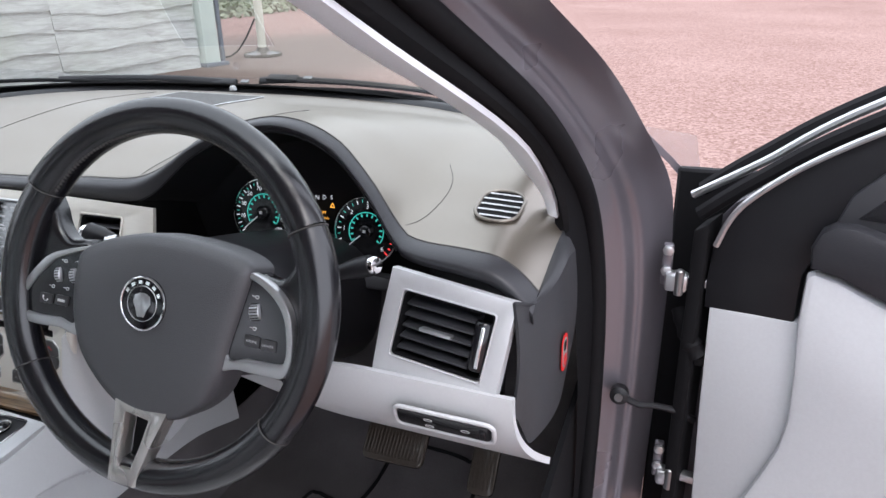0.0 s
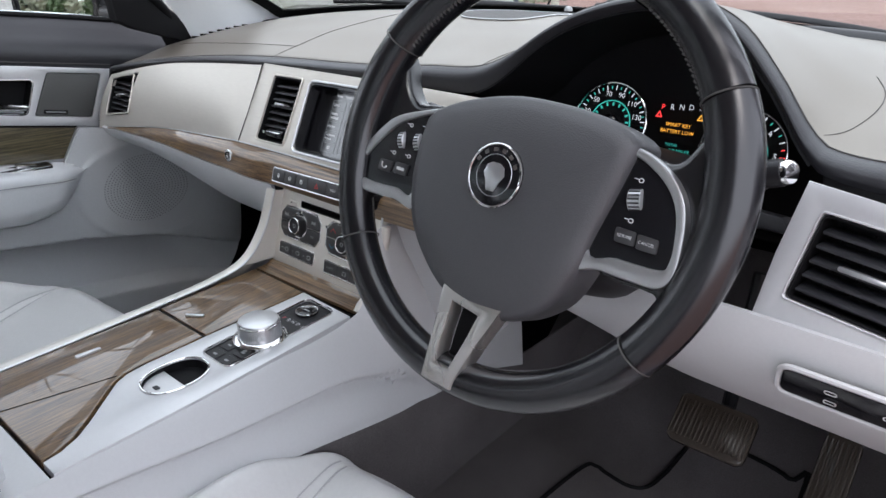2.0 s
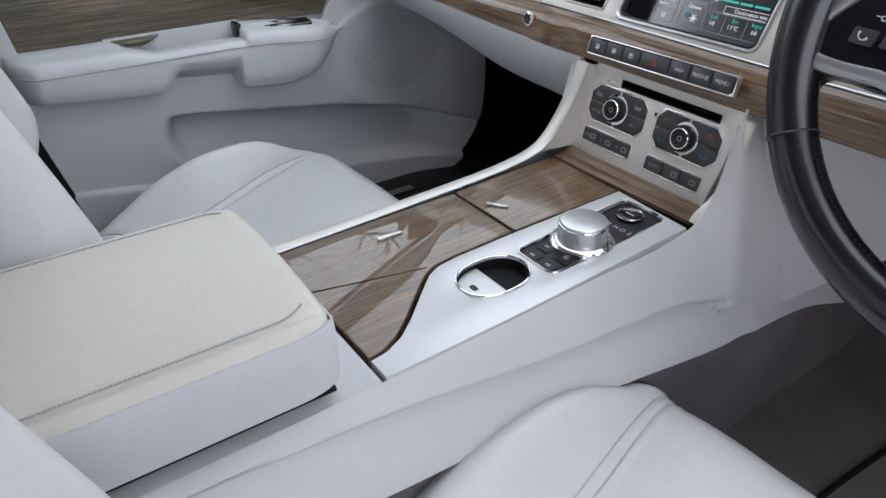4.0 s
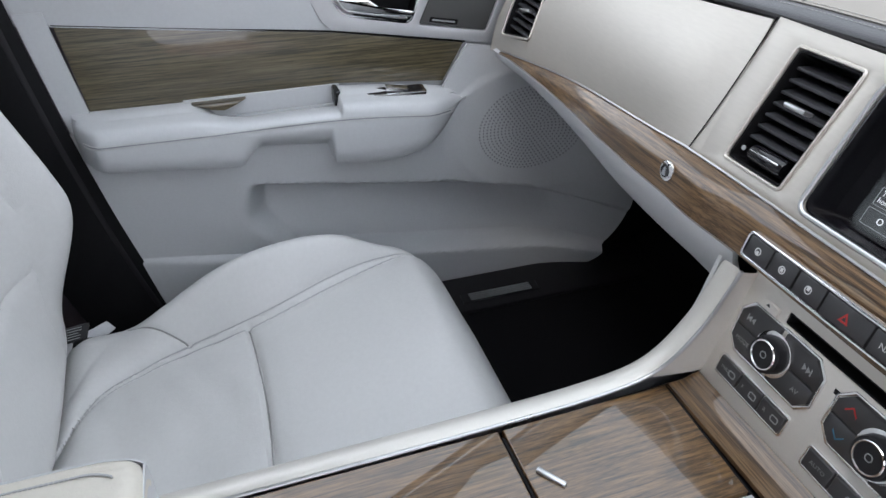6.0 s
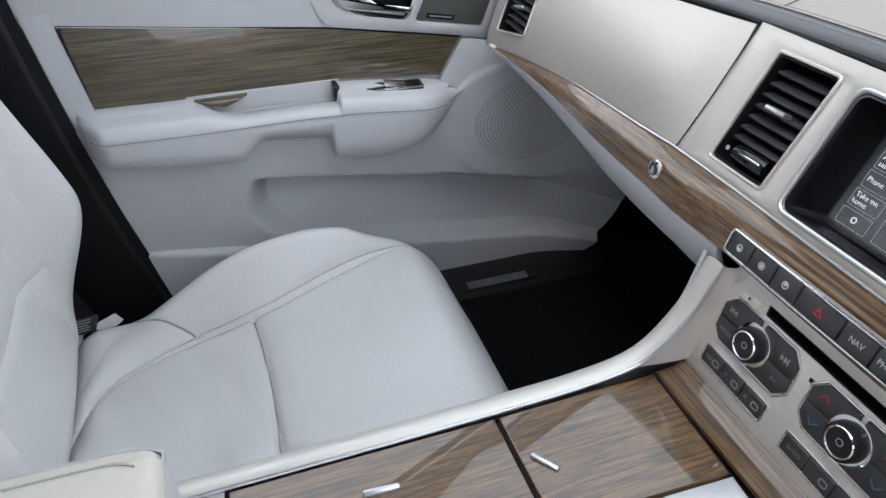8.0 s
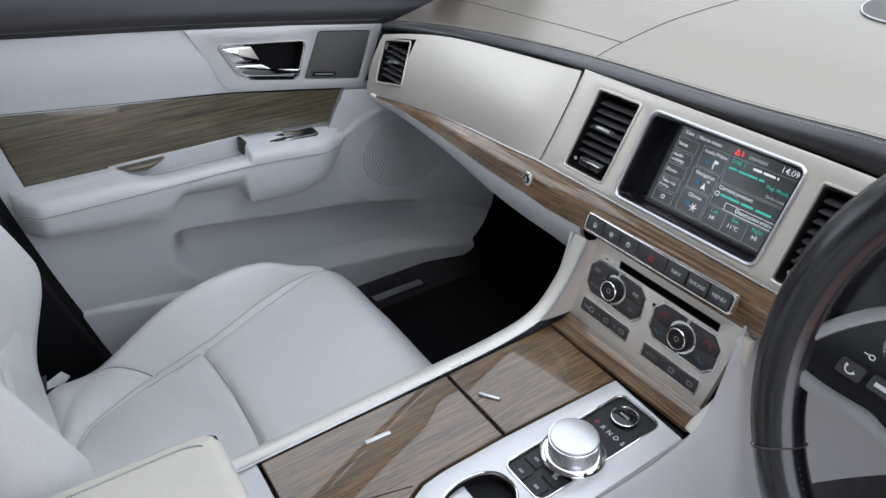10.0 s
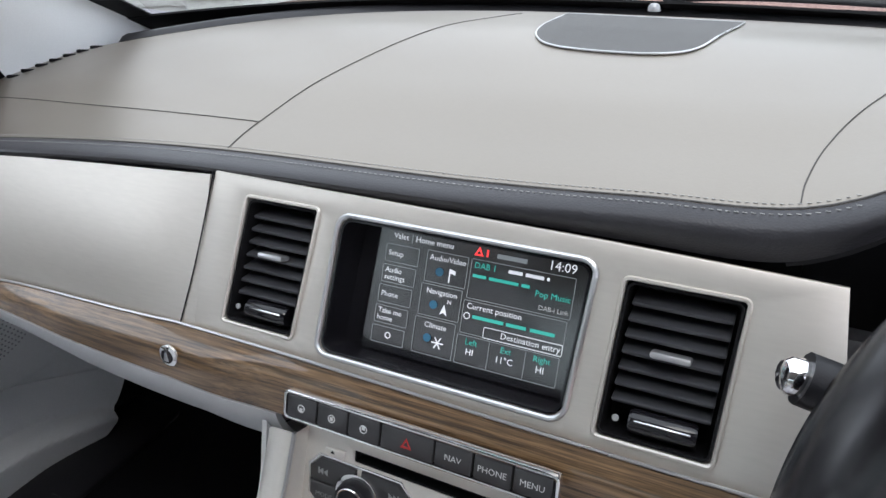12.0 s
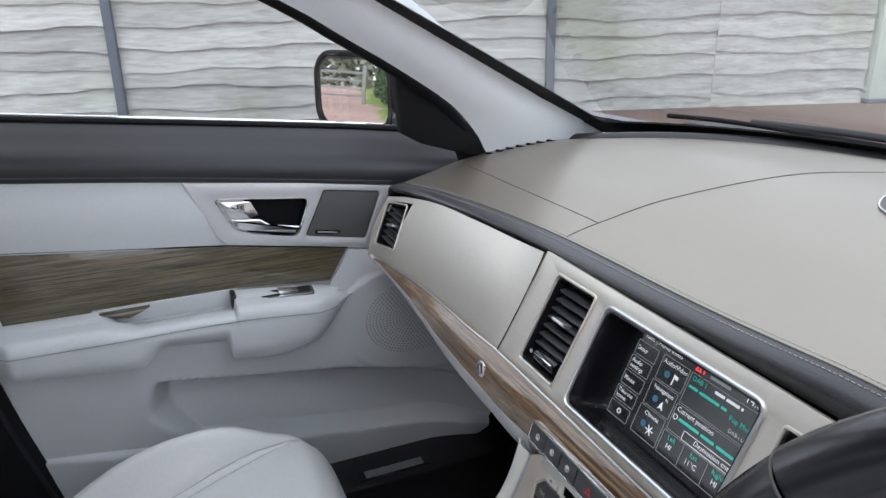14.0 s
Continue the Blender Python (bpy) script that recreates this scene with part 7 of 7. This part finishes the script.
def ground():
    xs = [-900, -300, -120, -60] + span(-40, 40, 80) + [60, 120, 300, 900]
    ys = [-900, -300, -120] + span(-80, 60, 140) + [120, 300, 900]
    bm = bmesh.new()
    g = [[bm.verts.new((x, y, .02 * noise.noise((x * .2, y * .2, 0)) if abs(x) < 40 and -80 < y < 60 else 0)) for y in ys] for x in xs]
    for i in range(len(xs) - 1):
        for j in range(len(ys) - 1):
            bm.faces.new((g[i][j], g[i + 1][j], g[i + 1][j + 1], g[i][j + 1]))
    ob = single("ground", bm, ground_material(), "red gravel yard with grass verges", "ground", "structure")
    at = ob.data.attributes.new("grass", "FLOAT", "POINT")
    vals = []
    for v in ob.data.vertices:
        x, y, _ = v.co
        w = 1.2 * noise.noise((x * .15, y * .15, 3))
        g1 = smooth01(31.5, 33.5, y + w)
        g2 = smooth01(-10.5, -13.0, x + w) if y > 8 else 0
        g3 = smooth01(-.6, .6, x - .25 * y + .5 * w) * smooth01(6.0, 4.0, x - .25 * y) if y < -13 else 0
        vals.append(max(g1, g2, g3 * .9))
    at.data.foreach_set("value", vals)
    so = ob.data.attributes.new("soil", "FLOAT", "POINT")
    a, b = V(-4.93, 6.87, 0), V(-6.0, 3.52, 0)
    u = (b - a).normalized()
    soft = []
    for v in ob.data.vertices:
        q = V(v.co.x, v.co.y, 0) - a
        off = (q - u * max(min(q.dot(u), 14), -3)).length
        soft.append(.8 * smooth01(4.0, 1.2, off + .8 * noise.noise((v.co.x * .5, v.co.y * .5, 5))))
    so.data.foreach_set("value", soft)


ground()

# ---- timber fence beside the car ----
def board_material():
    """Silvered softwood: streaks along the board, knots of dirt, green algae in patches."""
    mt = bpy.data.materials.new("weathered_fence_board")
    mt.use_nodes = True
    n, l = mt.node_tree.nodes, mt.node_tree.links
    p = n["Principled BSDF"]
    p.inputs["Roughness"].default_value, p.inputs["Specular IOR Level"].default_value = .9, .15
    tc, mp, geo, oi = n.new("ShaderNodeTexCoord"), n.new("ShaderNodeMapping"), n.new("ShaderNodeNewGeometry"), n.new("ShaderNodeObjectInfo")
    mp.inputs["Scale"].default_value = (1.6, 1, 11)
    l.new(tc.outputs["Object"], mp.inputs[0])
    st, fine, al = n.new("ShaderNodeTexNoise"), n.new("ShaderNodeTexNoise"), n.new("ShaderNodeTexNoise")
    st.inputs["Scale"].default_value, st.inputs["Detail"].default_value, st.inputs["Distortion"].default_value = 2.0, 7, .8
    fine.inputs["Scale"].default_value, fine.inputs["Detail"].default_value = 9, 5
    al.inputs["Scale"].default_value, al.inputs["Detail"].default_value = .9, 5
    add = n.new("ShaderNodeVectorMath")
    l.new(mp.outputs[0], add.inputs[0])
    l.new(oi.outputs["Location"], add.inputs[1])
    l.new(add.outputs[0], st.inputs[0])
    l.new(add.outputs[0], fine.inputs[0])
    l.new(geo.outputs["Position"], al.inputs[0])
    mx = n.new("ShaderNodeMix")
    mx.inputs[0].default_value = .35
    l.new(st.outputs[0], mx.inputs[2])
    l.new(fine.outputs[0], mx.inputs[3])
    r = n.new("ShaderNodeValToRGB")
    e = r.color_ramp.elements
    e[0].position, e[0].color = .26, (.24, .235, .225, 1)
    e[1].position, e[1].color = .52, (.41, .42, .405, 1)
    e.new(.75).color = (.54, .55, .53, 1)
    l.new(mx.outputs[0], r.inputs[0])
    ra = n.new("ShaderNodeValToRGB")
    ra.color_ramp.elements[0].position, ra.color_ramp.elements[0].color = .52, (0, 0, 0, 1)
    ra.color_ramp.elements[1].position, ra.color_ramp.elements[1].color = .75, (.6, .6, .6, 1)
    l.new(al.outputs[0], ra.inputs[0])
    mc = n.new("ShaderNodeMix")
    mc.data_type = "RGBA"
    mc.inputs[7].default_value = (.25, .285, .19, 1)
    l.new(ra.outputs[0], mc.inputs[0])
    l.new(r.outputs[0], mc.inputs[6])
    v = n.new("ShaderNodeMath")
    v.operation = "MULTIPLY_ADD"
    v.inputs[1].default_value, v.inputs[2].default_value = .35, .80
    l.new(oi.outputs["Random"], v.inputs[0])
    mm = n.new("ShaderNodeMix")
    mm.data_type, mm.blend_type = "RGBA", "MULTIPLY"
    mm.inputs[0].default_value = 1.0
    l.new(mc.outputs[2], mm.inputs[6])
    l.new(v.outputs[0], mm.inputs[7])
    l.new(mm.outputs[2], p.inputs["Base Color"])
    bp = n.new("ShaderNodeBump")
    bp.inputs["Strength"].default_value, bp.inputs["Distance"].default_value = .8, .004
    l.new(st.outputs[0], bp.inputs["Height"])
    l.new(bp.outputs[0], p.inputs["Normal"])
    return mt


BOARD = board_material()
POSTM = material("grey_post", (.10, .115, .14), .8, grain=.2, scale=60, bump=.4, vary=.1)
CONC = material("pale_green_post", (.48, .54, .49), .7, grain=.15, scale=80, bump=.3, vary=.12)
F0 = V(-4.93, 6.87, 0)
FD = (V(-6.0, 3.52, 0) - F0).normalized()
FN = V(-FD.y, FD.x, 0)
PW = 1.757


def along(d, z, out=0.0):
    return F0 + FD * d + V(0, 0, z) + FN * out


fence = thing("fence", "weathered grey lap fence of waney boards with slim posts", "fence", along(0, 0))


def wany(seed):
    """A board with a waving lower edge, 1.75 m long; x along, z up."""
    rng = random.Random(seed)
    n = 24
    ph = [rng.uniform(0, 6.3) for _ in range(4)]
    bm = bmesh.new()
    rows = []
    for i in range(n + 1):
        x = PW * i / n
        wv = .020 * math.sin(x * 3.3 + ph[0]) + .010 * math.sin(x * 9 + ph[1]) + .005 * math.sin(x * 23 + ph[2])
        rows.append([bm.verts.new(p) for p in ((x, .034, .0 + wv), (x, .006, .245), (x, -.004, .245), (x, .008, .004 + wv))])
    for a, b in zip(rows, rows[1:]):
        for k in range(4):
            bm.faces.new((a[k], a[(k + 1) % 4], b[(k + 1) % 4], b[k]))
    bm.faces.new(rows[0][::-1])
    bm.faces.new(rows[-1])
    bmesh.ops.recalc_face_normals(bm, faces=bm.faces)
    me = bpy.data.meshes.new("board")
    bm.to_mesh(me)
    bm.free()
    me.materials.append(BOARD)
    return me


BOARDS = [wany(k) for k in range(6)]


def fence_panel(i):
    d0, wide = (.06, 1.70) if i == 0 else (1.765, 1.75) if i == 1 else (3.52 + 2.12 * (i - 2), 2.115)
    bm = bmesh.new()
    for d in (.03, wide - .03):
        vs = bmesh.ops.create_cube(bm, size=1)["verts"]
        bmesh.ops.transform(bm, matrix=Matrix.Translation(along(d0 + d, .98, -.03)) @ Matrix.Rotation(math.atan2(FD.y, FD.x), 4, "Z") @ Matrix.Diagonal((.035, .03, 1.9, 1)), verts=vs)
    pn = part("fence_panel", bm, BOARD, fence, "weathered grey lap panel of waney boards")
    m0 = Matrix((FD, FN, V(0, 0, 1))).transposed().to_4x4()
    for k in range(11):
        ob = new("board", BOARDS[(i * 5 + k * 7) % 6])
        mm = m0.copy()
        mm.translation = along(d0, -.05 + .196 * k + .055 * (((i * 7 + k * 13) % 10) / 10 - .45), -.004 + .003 * (k % 3))
        ob.parent = pn
        ob.matrix_basis = mm
        ob.scale.x *= wide / PW


for i in range(8):
    fence_panel(i)
for d, w in ((-.02, 0), (3.52, 1), (7.78, 1), (12.02, 1)):
    ang = Matrix.Rotation(math.atan2(FD.y, FD.x), 4, "Z")
    if w:
        ps = part("fence_post", box(.085, .07, 2.1, .006, 2, Matrix.Translation(along(d, 1.05, .055)) @ ang), POSTM, fence, "slim blue-grey post")
        part("foot", box(.13, .11, .03, .01, 2, Matrix.Translation(along(d, .015, .055)) @ ang), POSTM, ps)
    else:
        ps = thing("gate_post", "broad pale green concrete gate post with a drain pipe", "post", along(d, 0), group="")
        part("shaft", box(.20, .16, 2.3, .012, 2, Matrix.Translation(along(d - .08, 1.15, .0)) @ ang), CONC, ps)
        part("shaft_edge", box(.03, .17, 2.3, .008, 1, Matrix.Translation(along(d + .035, 1.15, .01)) @ ang), CONC, ps)
        part("pipe", tube([along(d - .26, .02, .02), along(d - .26, 2.3, .02)], .03, 10), POSTM, ps)
        part("foot", box(.34, .26, .05, .01, 2, Matrix.Translation(along(d - .1, .02, 0)) @ ang), POSTM, ps)
pole = thing("pole", "round cream pole on a dark base disc", "pole", (-4.78, 7.98, 0))
part("shaft", tube([(-4.78, 7.98, 0), (-4.78, 7.98, 2.6)], .058, 18), material("cream_pole", (.52, .50, .42), .6, grain=.1, vary=.12), pole)
part("base_disc", lathe([(.26, 0), (.26, .04), (.10, .07), (.07, .12)], 28, Matrix.Translation((-4.78, 7.98, 0))), RUBBER, pole)
part("cable", tube(bez([(-4.80, 7.9, .5), (-4.95, 7.8, .2), (-5.1, 7.7, .03), (-5.3, 7.6, .02)], 6), .012, 6), SOFT, pole)

# ---- planting, stones and far things ----
LEAF = material("hedge_leaf", (.055, .095, .030), .6, grain=.3, scale=8, vary=.4, big=.6, rand=.1)
# Leaf colour paled and greyed for the haze of the windscreen.
LEAF_P = material("haze_paled_leaf", (.25, .26, .18), .8, grain=.3, scale=8, vary=.4, big=.5)
BARK = material("bark", (.10, .085, .07), .9, grain=.4, scale=20, bump=.8, vary=.2)
STONE = material("field_stone", (.33, .32, .29), .85, grain=.3, scale=14, bump=.8, vary=.25, big=3)


def leaves(name, n, place, size, mat, label, category, seed):
    """Many small leaf clumps over a form."""
    rng = random.Random(seed)
    vs, fs = [], []
    for _ in range(n):
        p, s = place(rng), size * rng.uniform(.5, 1.4)
        a = Euler((rng.uniform(-1.2, 1.2), rng.uniform(-1.2, 1.2), rng.uniform(0, 6.3))).to_matrix()
        b = len(vs)
        for q in ((-.5, -.25, 0), (0, -.35, .08), (.5, 0, 0), (0, .35, .08), (-.5, .25, 0)):
            vs.append(p + a @ (Vector(q) * s))
        fs.append((b, b + 1, b + 2, b + 3, b + 4))
    me = bpy.data.meshes.new(name)
    me.from_pydata(vs, [], fs)
    me.materials.append(mat)
    return tagged(new(name, me), label, category, "", "stuff")


def hedge_place(a, b, h, w):
    a, b = Vector(a), Vector(b)
    d = (b - a)
    nrm = V(-d.y, d.x, 0).normalized()

    def f(rng):
        t = rng.random()
        hh = h * (.8 + .35 * noise.noise((t * d.length * .35, 1.7, a.x)))
        z = hh * rng.random() ** .7
        side = rng.choice((-1, 1)) * w * (1 - .5 * (z / max(hh, .1)) ** 2) * rng.uniform(.7, 1.05)
        return a + d * t + nrm * side + V(0, 0, z)
    return f


leaves("hedge", 26000, hedge_place((-3.2, -19, 0), (-9.6, -46, 0), 2.4, .9), .16, LEAF, "clipped green hedge along the drive", "hedge", 1)
leaves("shrubs", 45000, hedge_place((-32, 25, 0), (-8, 33, 0), 6.5, 2.6), .20, LEAF_P, "tangled green shrubs beyond the yard, paled for windscreen haze", "shrubs", 2)
leaves("shrubs", 40000, hedge_place((-26, 12, 0), (-12, 25, 0), 5.0, 2.0), .17, LEAF_P, "low scrub behind the fence, paled for windscreen haze", "shrubs", 3)
leaves("trees_far", 40000, hedge_place((-70, 46, 0), (50, 60, 0), 9.0, 4.0), .5, LEAF, "distant belt of green trees", "trees", 4)
leaves("trees_far", 20000, hedge_place((-45, -75, 0), (40, -85, 0), 8.0, 5.0), .8, LEAF_P, "distant trees behind the drive", "trees", 5)
leaves("grass_tufts", 12000, lambda r: V(r.uniform(-26, -9.5), r.uniform(13, 26), r.uniform(0, .14)), .14, LEAF_P, "rough grass tufts beside the yard", "grass", 6)
rng = random.Random(12)
for k in range(22):
    c = V(-9.9 + rng.uniform(-1.8, 3.2), 19.5 + rng.uniform(-1.5, 3.0), 0)
    sx, sy, sz = rng.uniform(.18, .52), rng.uniform(.16, .34), rng.uniform(.12, .30)
    bm = box(sx, sy, sz, .05, 2, pose(0, 0, 0, rng.uniform(-8, 8), rng.uniform(-8, 8), rng.uniform(0, 180)))
    for v in bm.verts:
        v.co += v.co * .4 * noise.noise(v.co * 5 + V(k * 3, 0, 0))
        v.co += c + V(0, 0, sz * .45)
    single("stone", bm, STONE, "rough pale stone block at the edge of the yard", "stone", group="edge stones", sharp=25)
logs = thing("timber_stack", "weathered stack of dark split timber slabs at the yard's edge", "timber stack", (-8.6, 22.5, 0))
for k in range(26):
    row = k // 4
    x, z = -9.3 + .50 * (k % 4) + rng.uniform(-.15, .15), .09 + .145 * row
    m = pose(x, 22.6 + rng.uniform(-.25, .25), z, rng.uniform(-4, 4), rng.uniform(-6, 6), rng.uniform(-25, 25))
    part("slab", box(rng.uniform(.35, .75), rng.uniform(.4, .9), rng.uniform(.07, .13), .02, 1, m), STONE if k % 3 == 1 else BARK, logs)


GALV = material("galvanised_steel", (.42, .43, .44), .5, metal=.6, grain=.15, scale=30, vary=.15)
DARKBOX = material("dark_canvas", (.05, .055, .065), .7, grain=.2, scale=20, vary=.2)


def wheels_of(t, x, y, w):
    for s in (-1, 1):
        wh = part("wheel", lathe([(.10, -.09), (.26, -.09), (.29, -.05), (.29, .05), (.26, .09), (.10, .09)], 20, Matrix.Translation((x + s * (w / 2 + .02), y, .29)) @ pose(0, 0, 0, 0, 90, 0)), SOFT, t)
        part("rim", lathe([(.03, -.1), (.16, -.1), (.17, -.05)], 16, Matrix.Translation((x + s * (w / 2 + .02), y, .29)) @ pose(0, 0, 0, 0, 90, 0)), GALV, wh)
        part("mudguard", box(.24, .8, .04, .015, 2, Matrix.Translation((x + s * (w / 2 + .02), y, .63))), SOFT, t)


def box_trailer(x, y, w):
    t = thing("box_trailer", "parked dark box trailer with pale framed rear door", "trailer", (x, y, 0), group="parked trailers")
    part("chassis", box(w, 2.6, .10, .01, 1, Matrix.Translation((x, y, .42))), DARKBOX, t)
    part("body", box(w, 2.5, 1.25, .03, 2, Matrix.Translation((x, y, 1.10))), DARKBOX, t, "dark blue-grey body")
    for q, mat in ((-.27, GALV), (.22, GALV)):
        d = part("rear_door", plate(rrect(0, 0, w * .40, 1.05, .02, 2), [rrect(0, 0, w * .30, .85, .02, 2)], .04, basis((x + q * w, y - 1.27, 1.08), (1, 0, 0), (0, 0, 1))), mat, t, "pale door frame")
        part("hinge", box(.04, .05, .10, .01, 1, Matrix.Translation((x + q * w - .2 * w, y - 1.29, 1.35))), SOFT, d)
    part("prop_stand", tube([(x - .2 * w, y - 1.2, .42), (x - .2 * w, y - 1.3, 0)], .03, 8), GALV, t)
    wheels_of(t, x, y, w)


def flat_trailer(x, y, w, high):
    t = thing("flat_trailer", "parked galvanised flatbed trailer with a low tailboard", "trailer", (x, y, 0), group="parked trailers")
    part("bed", box(w, 2.8, .10, .01, 1, Matrix.Translation((x, y, .52))), GALV, t)
    part("tailboard", box(w - .08, .04, high * .8, .005, 1, Matrix.Translation((x, y - 1.39, .58 + high * .4))), GALV, t)
    for s in (-1, 1):
        part("sideboard", box(.04, 2.7, high, .005, 1, Matrix.Translation((x + s * (w / 2 - .03), y, .57 + high / 2))), GALV, t)
        part("tail_lamp", box(.16, .03, .10, .01, 1, Matrix.Translation((x + s * (w / 2 - .14), y - 1.42, .46))), RED, t, "red tail lamp")
    part("bumper", box(w, .05, .12, .01, 1, Matrix.Translation((x, y - 1.40, .42))), DARKBOX, t)
    wheels_of(t, x, y, w)


box_trailer(-2.0, 31.5, 1.9)
flat_trailer(1.35, 32.0, 2.0, .35)
flat_trailer(4.9, 33.0, 2.1, .25)
gate = thing("field_gate", "weathered timber gate across the verge behind", "gate", (-8.4, -27, 0))
for z in (.3, .6, .9, 1.2):
    part("rail", box(2.6, .04, .09, .005, 1, Matrix.Translation((-8.3, -27, z))), BOARD, gate)
for x in (-9.6, -7.0):
    part("post", box(.14, .14, 1.5, .01, 1, Matrix.Translation((x, -27, .75))), BOARD, gate)


def bare_tree(x, y, h, seed):
    """A leafless tree: forking tapered limbs."""
    t = thing("bare_tree", "tall leafless tree with fine forking branches", "tree", (x, y, 0), group="bare trees")
    r = random.Random(seed)
    bm = bmesh.new()

    def limb(p, d, l, rad, depth):
        pts = [p]
        for k in range(4):
            d = (d + V(r.uniform(-.16, .16), r.uniform(-.16, .16), r.uniform(-.02, .12))).normalized()
            pts.append(pts[-1] + d * l / 4)
        b = tube(pts, lambda s: rad * (1 - .55 * s), 5 if depth else 8)
        me = bpy.data.meshes.new("t")
        b.to_mesh(me)
        b.free()
        bm.from_mesh(me)
        bpy.data.meshes.remove(me)
        if depth < 4:
            for k in range(3 if depth else 5):
                q = pts[2 + k % 3] if depth else pts[1 + k % 4]
                nd = (d * .8 + V(r.uniform(-1, 1), r.uniform(-1, 1), r.uniform(0, .7))).normalized()
                limb(q, nd, l * r.uniform(.5, .72), rad * .45, depth + 1)
    limb(V(x, y, 0), V(0, 0, 1), h * .55, h * .022, 0)
    part("trunk", bm, BARK, t)


for x, y, h, s in ((-13, 4, 11, 1), (-16, 10, 13, 2), (-12, -3, 10, 3), (-20, 1, 14, 4), (-15, 18, 12, 5)):
    bare_tree(x, y, h, s)
